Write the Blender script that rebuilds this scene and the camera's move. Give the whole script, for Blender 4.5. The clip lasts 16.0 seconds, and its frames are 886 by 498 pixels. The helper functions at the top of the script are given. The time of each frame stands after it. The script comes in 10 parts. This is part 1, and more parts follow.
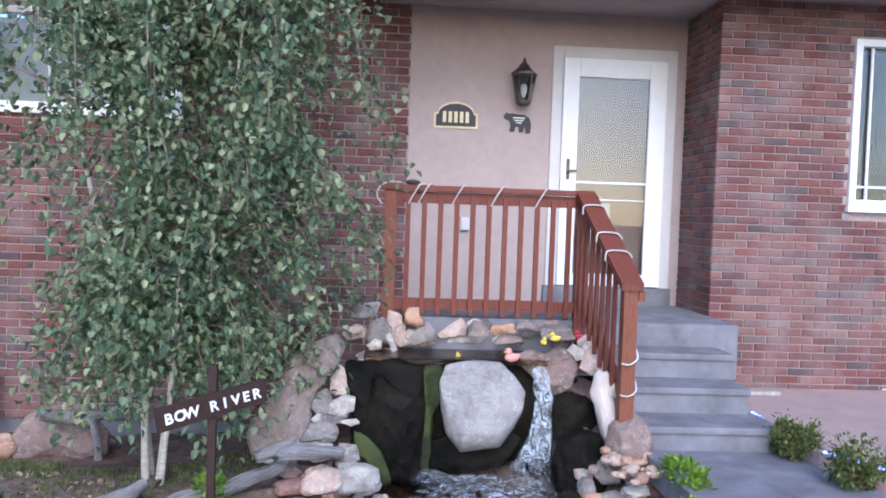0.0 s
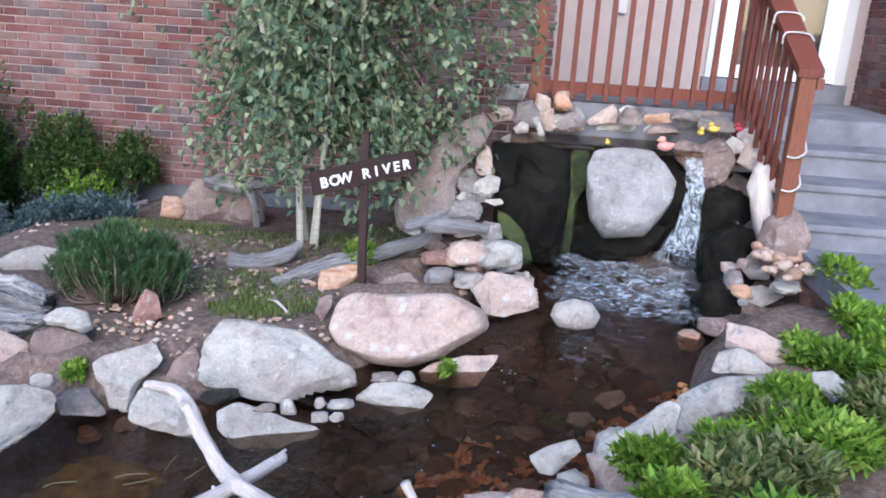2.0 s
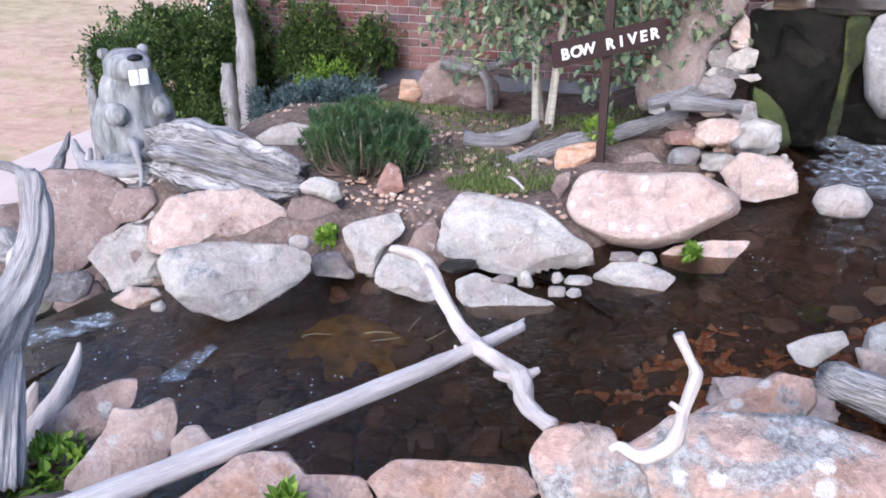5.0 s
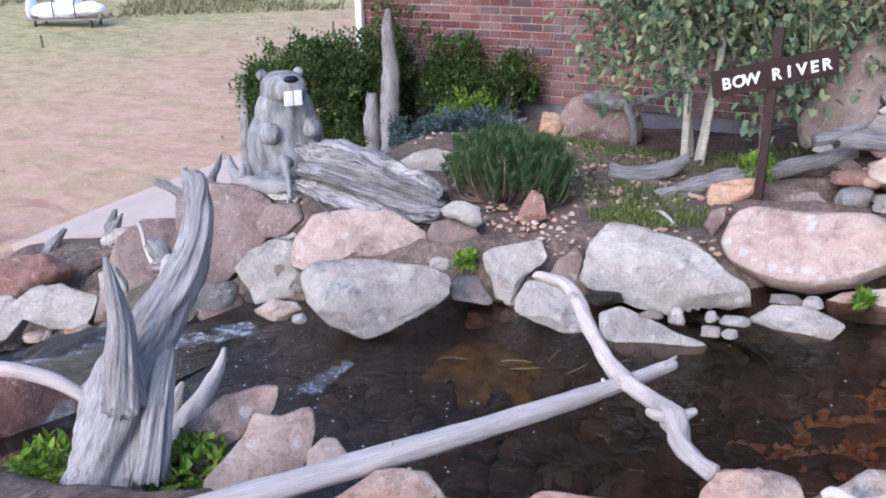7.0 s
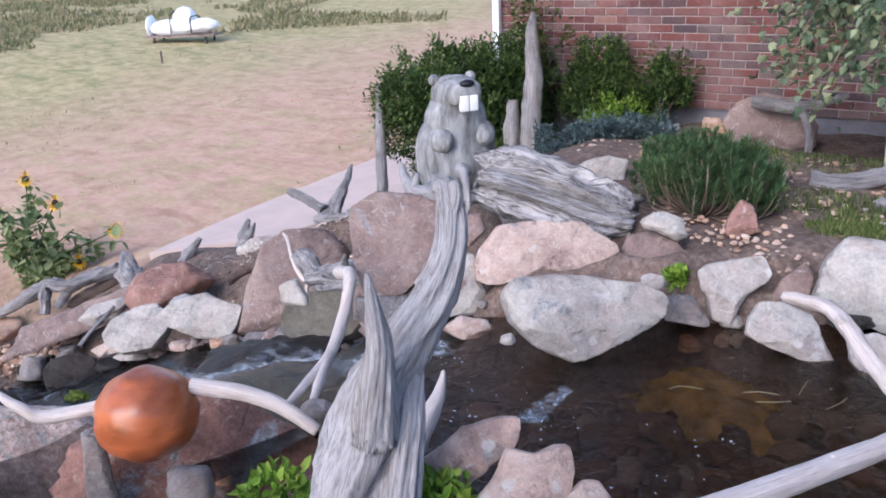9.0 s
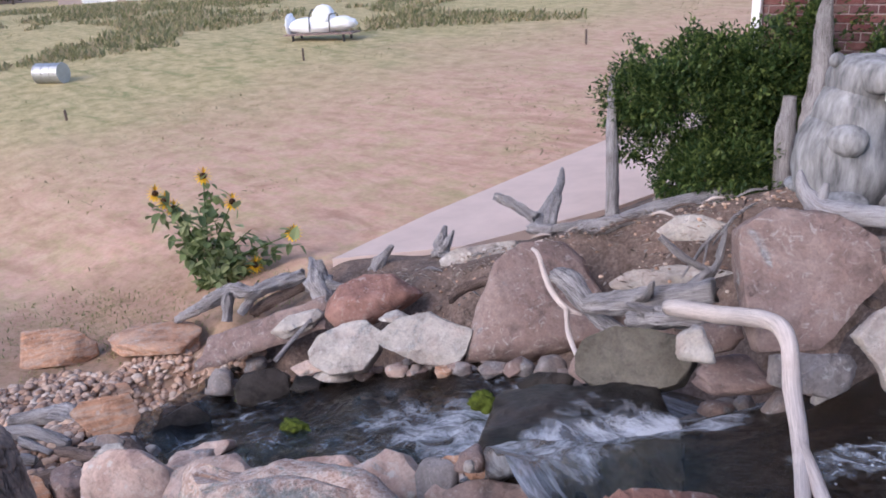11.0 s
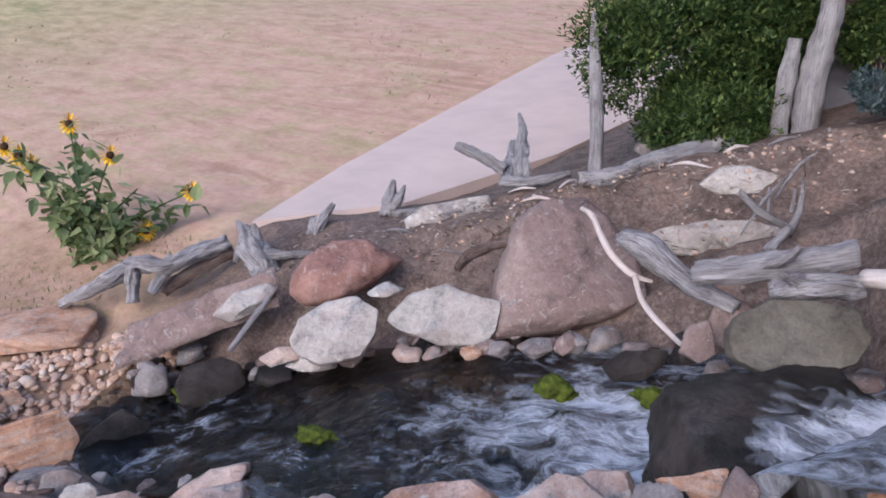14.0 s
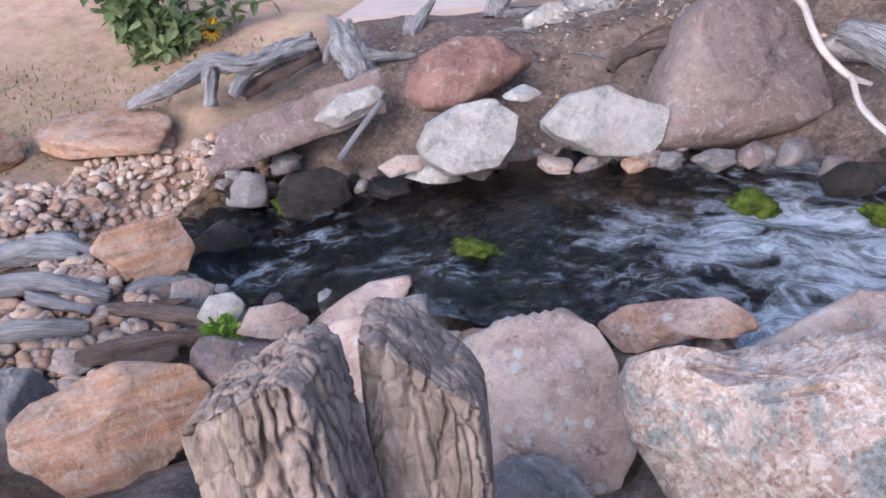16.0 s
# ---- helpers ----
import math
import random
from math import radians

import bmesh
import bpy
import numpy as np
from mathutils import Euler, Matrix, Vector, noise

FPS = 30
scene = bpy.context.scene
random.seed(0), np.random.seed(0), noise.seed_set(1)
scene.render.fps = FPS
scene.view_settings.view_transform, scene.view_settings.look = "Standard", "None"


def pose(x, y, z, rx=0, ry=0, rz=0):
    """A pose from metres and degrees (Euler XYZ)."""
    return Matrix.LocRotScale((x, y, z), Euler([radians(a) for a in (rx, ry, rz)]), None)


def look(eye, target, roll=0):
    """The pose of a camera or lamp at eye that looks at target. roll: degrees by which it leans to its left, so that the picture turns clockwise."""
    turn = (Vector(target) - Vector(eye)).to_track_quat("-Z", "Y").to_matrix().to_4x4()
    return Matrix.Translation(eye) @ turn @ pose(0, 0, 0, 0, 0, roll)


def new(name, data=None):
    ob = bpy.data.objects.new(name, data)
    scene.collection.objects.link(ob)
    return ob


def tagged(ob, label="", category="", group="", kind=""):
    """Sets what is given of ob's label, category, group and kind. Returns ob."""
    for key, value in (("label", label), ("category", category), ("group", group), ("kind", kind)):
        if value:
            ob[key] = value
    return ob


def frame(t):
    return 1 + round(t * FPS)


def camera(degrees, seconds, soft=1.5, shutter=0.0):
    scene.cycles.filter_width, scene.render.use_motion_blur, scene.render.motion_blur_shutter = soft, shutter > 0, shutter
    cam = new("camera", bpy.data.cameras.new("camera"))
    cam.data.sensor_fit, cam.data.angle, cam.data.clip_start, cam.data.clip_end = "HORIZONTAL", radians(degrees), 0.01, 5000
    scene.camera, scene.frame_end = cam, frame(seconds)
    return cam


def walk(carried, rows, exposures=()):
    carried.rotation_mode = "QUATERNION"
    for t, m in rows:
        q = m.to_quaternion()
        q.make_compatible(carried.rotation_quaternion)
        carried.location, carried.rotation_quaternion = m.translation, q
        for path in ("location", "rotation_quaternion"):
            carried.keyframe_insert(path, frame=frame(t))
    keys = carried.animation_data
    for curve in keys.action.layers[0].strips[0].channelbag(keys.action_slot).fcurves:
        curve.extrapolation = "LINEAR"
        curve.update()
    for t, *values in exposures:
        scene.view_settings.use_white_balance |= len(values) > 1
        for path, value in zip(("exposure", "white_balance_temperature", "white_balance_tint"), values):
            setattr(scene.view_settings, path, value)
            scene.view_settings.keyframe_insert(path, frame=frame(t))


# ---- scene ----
cam = camera(58.3, 16.0, soft=1.8)
PATH = [
    (0, (-1.378, -0.426, 1.445), (-1.261, 1.569, 1.373), 2.0),
    (0.5, (-1.411, -0.4, 1.395), (-1.356, 1.59, 1.199), 2.6),
    (1, (-1.426, -0.373, 1.348), (-1.496, 1.597, 1.006), 3.1),
    (1.5, (-1.451, -0.369, 1.311), (-1.594, 1.572, 0.852), 3.3),
    (2, (-1.46, -0.37, 1.275), (-1.648, 1.539, 0.707), 3.4),
    (2.5, (-1.486, -0.366, 1.241), (-1.798, 1.497, 0.585), 2.6),
    (3, (-1.515, -0.346, 1.207), (-1.935, 1.469, 0.479), 2.9),
    (3.5, (-1.536, -0.332, 1.195), (-2.1, 1.433, 0.442), 2.0),
    (4, (-1.539, -0.322, 1.171), (-2.137, 1.414, 0.377), 1.7),
    (4.5, (-1.532, -0.319, 1.145), (-2.128, 1.401, 0.318), 0.7),
    (5, (-1.547, -0.323, 1.136), (-2.242, 1.364, 0.315), -0.7),
    (5.2, (-1.562, -0.325, 1.133), (-2.327, 1.332, 0.316), -1.4),
    (7.3, (-1.68, -0.302, 1.025), (-2.666, 1.285, 0.312), -0.9),
    (7.5, (-1.701, -0.302, 1.017), (-2.673, 1.296, 0.31), -0.8),
    (8, (-1.809, -0.331, 1.003), (-2.825, 1.261, 0.344), -1.4),
    (8.5, (-1.963, -0.367, 0.983), (-3.031, 1.196, 0.337), -1.2),
    (9, (-2.227, -0.372, 0.973), (-3.398, 1.095, 0.281), -2.9),
    (9.5, (-2.583, -0.24, 0.949), (-3.89, 1.106, 0.256), -3.4),
    (10, (-2.963, -0.266, 0.918), (-4.376, 0.98, 0.249), -1.4),
    (10.2, (-3.133, -0.313, 0.874), (-4.567, 0.921, 0.225), -2.9),
    (12.3, (-4.693, -0.579, 0.762), (-5.874, 0.836, -0.014), 0.4),
    (12.5, (-4.783, -0.622, 0.759), (-5.955, 0.796, -0.025), 1.0),
    (13, (-5.058, -0.61, 0.693), (-6.251, 0.788, -0.095), 0.8),
    (13.5, (-5.335, -0.583, 0.684), (-6.424, 0.887, -0.124), 2.0),
    (14, (-5.658, -0.727, 0.637), (-6.563, 0.86, -0.179), 0.5),
    (14.5, (-5.918, -0.775, 0.514), (-6.826, 0.72, -0.455), 1.0),
    (15, (-6.194, -0.749, 0.438), (-7.068, 0.692, -0.639), 3.8),
    (15.5, (-6.444, -0.784, 0.268), (-7.3, 0.704, -0.759), 2.4),
    (16, (-6.722, -0.813, 0.12), (-7.502, 0.616, -1.042), 2.7),
]
walk(cam, [(t, look(eye, target, roll)) for t, eye, target, roll in PATH],
     [(0.0, 1.14, 5250, 14), (0.8, 1.10, 5250, 14), (2.5, 1.36, 5520, 11), (5.0, 1.46, 5700, 16), (7.5, 1.13, 5650, 17), (8.5, 1.08, 5700, 17), (9.5, 1.17, 5850, 19), (10.2, 0.87, 5950, 22), (12.5, 0.85, 6050, 22), (14.0, 0.9, 5950, 20), (16.0, 1.12, 5750, 17)])

# ---- world, sun, exposure ----
world = bpy.data.worlds.new("sky")
scene.world = world
world.use_nodes = True
wn = world.node_tree.nodes
sky = wn.new("ShaderNodeTexSky")
sky.sky_type = "NISHITA"
sky.sun_disc = False
sky.sun_elevation, sky.sun_rotation = radians(28), radians(182)
sky.dust_density, sky.air_density, sky.ozone_density = 1.5, 1.0, 1.3
world.node_tree.links.new(sky.outputs[0], wn["Background"].inputs[0])
wn["Background"].inputs[1].default_value = 0.15
sun_data = bpy.data.lights.new("sun", "SUN")
sun_data.energy, sun_data.angle, sun_data.color = 1.0, radians(40), (1.0, 0.94, 0.87)
sun = new("sun", sun_data)
sun.matrix_world = look((-1.0, -12, 14), (-2, 3, 0))

# ---- materials ----
def material(name, rough=0.8, metal=0.0, spec=0.3):
    m = bpy.data.materials.new(name)
    m.use_nodes = True
    n = m.node_tree.nodes
    b = n["Principled BSDF"]
    b.inputs["Roughness"].default_value, b.inputs["Metallic"].default_value = rough, metal
    b.inputs["Specular IOR Level"].default_value = spec
    return m, n, m.node_tree.links, b


def ramp(n, links, source, stops, smooth_steps=False):
    r = n.new("ShaderNodeValToRGB")
    e = r.color_ramp.elements
    while len(e) < len(stops):
        e.new(0.5)
    for k, (at, colour) in zip(e, stops):
        k.position, k.color = at, (*colour, 1) if len(colour) == 3 else colour
    links.new(source, r.inputs[0])
    return r.outputs[0]


def noise_at(n, links, vec, scale, detail=4.0, rough=0.55, distortion=0.0):
    t = n.new("ShaderNodeTexNoise")
    t.inputs["Scale"].default_value, t.inputs["Detail"].default_value = scale, detail
    t.inputs["Roughness"].default_value, t.inputs["Distortion"].default_value = rough, distortion
    if vec is not None:
        links.new(vec, t.inputs["Vector"])
    return t.outputs["Fac"]


def mix(n, links, fac, a, b, kind="MIX"):
    m = n.new("ShaderNodeMix")
    m.data_type, m.blend_type = "RGBA", kind
    for sock, v in ((m.inputs[0], fac), (m.inputs[6], a), (m.inputs[7], b)):
        if hasattr(v, "links"):
            links.new(v, sock)
        elif sock == m.inputs[0]:
            sock.default_value = v
        else:
            sock.default_value = (*v, 1)
    return m.outputs[2]


def bump(n, links, b, height, strength, distance=0.02, after=None):
    k = n.new("ShaderNodeBump")
    k.inputs["Strength"].default_value, k.inputs["Distance"].default_value = strength, distance
    links.new(height, k.inputs["Height"])
    if after is not None:
        links.new(after, k.inputs["Normal"])
    links.new(k.outputs[0], b.inputs["Normal"])
    return k.outputs[0]


def coords(n, links, shift=True, squash=None):
    """Object coordinates, shifted by each object's own random number."""
    tc = n.new("ShaderNodeTexCoord")
    out = tc.outputs["Object"]
    if shift:
        info = n.new("ShaderNodeObjectInfo")
        add = n.new("ShaderNodeVectorMath")
        add.operation = "MULTIPLY_ADD"
        links.new(info.outputs["Random"], add.inputs[0])
        add.inputs[1].default_value = (37.0, 53.0, 71.0)
        links.new(out, add.inputs[2])
        out = add.outputs[0]
    if squash:
        mp = n.new("ShaderNodeMapping")
        mp.inputs["Scale"].default_value = squash
        links.new(out, mp.inputs["Vector"])
        out = mp.outputs[0]
    return out


def world_coords(n, links, squash=None):
    g = n.new("ShaderNodeNewGeometry")
    out = g.outputs["Position"]
    if squash:
        mp = n.new("ShaderNodeMapping")
        mp.inputs["Scale"].default_value = squash
        links.new(out, mp.inputs["Vector"])
        out = mp.outputs[0]
    return out


def stone(name, light, mid, dark, lichen=None, amount=0.5, rough=0.85, layers=False, wet=0.0, grit=0.25, second=None, crust=0.0):
    """Granite or sandstone: broad patches, crystals, lichen crusts, pits and a few cracks."""
    m, n, l, b = material(name, rough, 0, 0.3 + wet)
    v = coords(n, l, True, (1, 1, 6) if layers else None)
    v2 = coords(n, l)
    big = noise_at(n, l, v, 2.6, 7, 0.66, 0.5)
    mid_n = noise_at(n, l, v2, 13.0, 7, 0.72, 0.3)
    fine = noise_at(n, l, v2, 80.0, 5, 0.75)
    grain = noise_at(n, l, v2, 300.0, 2, 0.6)
    c = ramp(n, l, big, [(0.34, dark), (0.47, mid), (0.6, light)])
    if second:
        tint = ramp(n, l, noise_at(n, l, v, 4.5, 5, 0.6, 0.8), [(0.46, (0, 0, 0)), (0.6, (0.8, 0.8, 0.8))])
        c = mix(n, l, tint, c, second)
    c = mix(n, l, 0.6, c, ramp(n, l, mid_n, [(0.3, (0.5, 0.48, 0.47)), (0.48, (0.98, 0.98, 0.98)), (0.7, (1.3, 1.27, 1.22))]), "MULTIPLY")
    # crystals of a few millimetres, each with its own tone
    cell = n.new("ShaderNodeTexVoronoi")
    cell.inputs["Scale"].default_value = 70.0
    l.new(v2, cell.inputs["Vector"])
    sep = n.new("ShaderNodeSeparateColor")
    l.new(cell.outputs["Color"], sep.inputs[0])
    c = mix(n, l, 0.5 * grit, c, ramp(n, l, sep.outputs[0], [(0.0, (0.4, 0.38, 0.37)), (0.35, (0.95, 0.92, 0.9)), (0.8, (1.1, 1.08, 1.05)), (1.0, (1.5, 1.48, 1.45))]), "MULTIPLY")
    c = mix(n, l, 0.3, c, ramp(n, l, fine, [(0.33, (0.5, 0.47, 0.45)), (0.52, (1, 1, 1)), (0.75, (1.3, 1.28, 1.25))]), "MULTIPLY")
    if lichen:
        patch = noise_at(n, l, v2, 6.0, 10, 0.78, 0.6)
        mask = ramp(n, l, patch, [(1 - amount * 0.55 - 0.08, (0, 0, 0)), (1 - amount * 0.55 + 0.02, (0.8, 0.8, 0.8))])
        c = mix(n, l, mask, c, lichen)
        pale = tuple(0.45 * a + 0.55 * q for a, q in zip(light, (0.62, 0.62, 0.58)))
        scab = ramp(n, l, noise_at(n, l, v2, 16.0, 8, 0.72, 1.2), [(0.56, (0, 0, 0)), (0.63, (0.75, 0.75, 0.75))])
        where = ramp(n, l, noise_at(n, l, v2, 3.4, 3, 0.5), [(0.42, (0, 0, 0)), (0.58, (1, 1, 1))])
        c = mix(n, l, mix(n, l, amount, scab, where, "MULTIPLY"), c, pale) if light[0] > 0.2 else c
    if crust:
        # pale blue-grey crusts, finely speckled, and round white spots
        zone = ramp(n, l, noise_at(n, l, v2, 3.6, 9, 0.66, 0.7), [(0.66 - 0.14 * crust, (0, 0, 0)), (0.72 - 0.14 * crust, (0.88, 0.88, 0.88))])
        speck = ramp(n, l, noise_at(n, l, v2, 42.0, 9, 0.8), [(0.36, (0.09, 0.09, 0.095)), (0.46, (0.22, 0.22, 0.22)), (0.56, (0.40, 0.41, 0.40)), (0.68, (0.53, 0.53, 0.51))])
        c = mix(n, l, zone, c, speck)
        dot = n.new("ShaderNodeTexVoronoi")
        dot.inputs["Scale"].default_value = 15.0
        bent = n.new("ShaderNodeVectorMath")
        bent.operation = "MULTIPLY_ADD"
        l.new(fine, bent.inputs[0])
        bent.inputs[1].default_value = (0.05, 0.05, 0.05)
        l.new(v2, bent.inputs[2])
        l.new(bent.outputs[0], dot.inputs["Vector"])
        pick = n.new("ShaderNodeSeparateColor")
        l.new(dot.outputs["Color"], pick.inputs[0])
        spots = mix(n, l, 1.0, ramp(n, l, dot.outputs["Distance"], [(0.24, (0.85, 0.85, 0.85)), (0.36, (0, 0, 0))]), ramp(n, l, pick.outputs[0], [(0.80 - 0.1 * crust, (0, 0, 0)), (0.82 - 0.1 * crust, (1, 1, 1))]), "MULTIPLY")
        c = mix(n, l, spots, c, (0.60, 0.57, 0.53)) if crust > 0.4 else c
    vor = n.new("ShaderNodeTexVoronoi")
    vor.feature = "DISTANCE_TO_EDGE"
    vor.inputs["Scale"].default_value = 3.2
    warp = n.new("ShaderNodeVectorMath")
    warp.operation = "MULTIPLY_ADD"
    l.new(mid_n, warp.inputs[0])
    warp.inputs[1].default_value = (0.45, 0.45, 0.45)
    l.new(v, warp.inputs[2])
    l.new(warp.outputs[0], vor.inputs["Vector"])
    crack = ramp(n, l, vor.outputs["Distance"], [(0.0, (0.3, 0.3, 0.3)), (0.018, (1, 1, 1))])
    seldom = ramp(n, l, big, [(0.42, (1, 1, 1)), (0.5, (0, 0, 0))])
    crack = mix(n, l, seldom, (1, 1, 1), crack)
    c = mix(n, l, 0.7, c, crack, "MULTIPLY")
    l.new(c, b.inputs["Base Color"])
    first = bump(n, l, b, mid_n, 0.8, 0.035)
    after = bump(n, l, b, crack, 0.4, 0.02, first)
    bump(n, l, b, mix(n, l, 0.35, fine, grain), 0.6, 0.008, after)
    return m


WHITE_STONE = stone("pale_stone", (0.545, 0.515, 0.47), (0.47, 0.435, 0.39), (0.34, 0.305, 0.28), (0.36, 0.38, 0.33), 0.62, second=(0.44, 0.375, 0.335), crust=0.45)
PINK_STONE = stone("pink_stone", (0.60, 0.475, 0.41), (0.505, 0.37, 0.31), (0.36, 0.245, 0.21), (0.5, 0.47, 0.42), 0.5, second=(0.525, 0.405, 0.34), crust=0.45)
RED_STONE = stone("red_stone", (0.38, 0.225, 0.185), (0.315, 0.175, 0.14), (0.23, 0.125, 0.10), (0.36, 0.27, 0.235), 0.35, crust=0.25)
TAN_STONE = stone("tan_stone", (0.59, 0.37, 0.25), (0.515, 0.28, 0.17), (0.30, 0.175, 0.115), (0.46, 0.43, 0.39), 0.35, layers=True, second=(0.52, 0.38, 0.29))
GREY_STONE = stone("grey_stone", (0.33, 0.30, 0.29), (0.25, 0.225, 0.215), (0.13, 0.12, 0.12), (0.38, 0.34, 0.30), 0.4, second=(0.3, 0.23, 0.2), crust=0.3)
BROWN_STONE = stone("brown_stone", (0.33, 0.25, 0.22), (0.255, 0.185, 0.165), (0.14, 0.108, 0.098), (0.33, 0.27, 0.235), 0.4, second=(0.27, 0.19, 0.165), crust=0.2)
DARK_STONE = stone("dark_wet_stone", (0.065, 0.055, 0.05), (0.036, 0.031, 0.027), (0.02, 0.02, 0.018), (0.05, 0.06, 0.02), 0.4, 0.35, wet=-0.15)
LICHEN_STONE = stone("lichen_stone", (0.50, 0.365, 0.31), (0.43, 0.29, 0.235), (0.30, 0.19, 0.15), (0.33, 0.335, 0.32), 0.55, grit=0.7, second=(0.42, 0.34, 0.29), crust=1.15)

ROSE_STONE = stone("rose_stone", (0.57, 0.425, 0.36), (0.50, 0.35, 0.29), (0.36, 0.22, 0.17), (0.42, 0.43, 0.41), 0.58, grit=0.7, second=(0.46, 0.27, 0.18), crust=0.5)
OLIVE_STONE = stone("olive_grey_stone", (0.17, 0.155, 0.125), (0.125, 0.11, 0.085), (0.07, 0.062, 0.05), (0.20, 0.185, 0.15), 0.45, second=(0.14, 0.13, 0.10))
BERM = stone("pinkish_tan_rock", (0.31, 0.245, 0.225), (0.26, 0.20, 0.18), (0.18, 0.135, 0.12), (0.36, 0.30, 0.26), 0.35, second=(0.30, 0.24, 0.2))
RED_GRIT = stone("rough_red_stone", (0.36, 0.20, 0.155), (0.27, 0.14, 0.105), (0.15, 0.085, 0.07), (0.42, 0.34, 0.29), 0.5, grit=0.6, crust=0.4)


def grit_stone():
    """Coarse pink and white grit bound together, with dark green crusts."""
    m, n, l, b = material("gritty_stone", 0.9, 0, 0.25)
    v = coords(n, l)
    warp = n.new("ShaderNodeVectorMath")
    warp.operation = "MULTIPLY_ADD"
    l.new(noise_at(n, l, v, 30.0, 4, 0.7), warp.inputs[0])
    warp.inputs[1].default_value = (0.05, 0.05, 0.05)
    l.new(v, warp.inputs[2])
    tones, depth = [], []
    for scale in (38.0, 95.0):
        cell = n.new("ShaderNodeTexVoronoi")
        cell.inputs["Scale"].default_value = scale
        l.new(warp.outputs[0], cell.inputs["Vector"])
        sep = n.new("ShaderNodeSeparateColor")
        l.new(cell.outputs["Color"], sep.inputs[0])
        tones.append(sep.outputs[0])
        depth.append(cell.outputs["Distance"])
    c = ramp(n, l, tones[0], [(0.0, (0.25, 0.16, 0.125)), (0.3, (0.43, 0.30, 0.24)), (0.6, (0.53, 0.41, 0.35)), (1.0, (0.64, 0.59, 0.53))])
    c = mix(n, l, 0.55, c, ramp(n, l, tones[1], [(0.0, (0.18, 0.12, 0.095)), (0.25, (0.42, 0.29, 0.23)), (0.7, (0.53, 0.41, 0.345)), (1.0, (0.66, 0.61, 0.55))]))
    big = noise_at(n, l, v, 3.0, 8, 0.7, 0.5)
    c = mix(n, l, 0.8, c, ramp(n, l, big, [(0.33, (0.5, 0.46, 0.45)), (0.5, (1, 1, 1)), (0.7, (1.15, 1.12, 1.08))]), "MULTIPLY")
    crust = ramp(n, l, noise_at(n, l, v, 5.5, 9, 0.75, 0.7), [(0.53, (0, 0, 0)), (0.60, (0.85, 0.85, 0.85))])
    c = mix(n, l, crust, c, ramp(n, l, noise_at(n, l, v, 40.0, 8, 0.8), [(0.38, (0.10, 0.11, 0.10)), (0.5, (0.24, 0.265, 0.245)), (0.64, (0.40, 0.42, 0.40))]))
    l.new(c, b.inputs["Base Color"])
    first = bump(n, l, b, noise_at(n, l, v, 9.0, 5, 0.6), 0.5, 0.03)
    bump(n, l, b, mix(n, l, 0.5, depth[0], depth[1]), 0.6, 0.01, first)
    return m


GRIT_STONE = grit_stone()

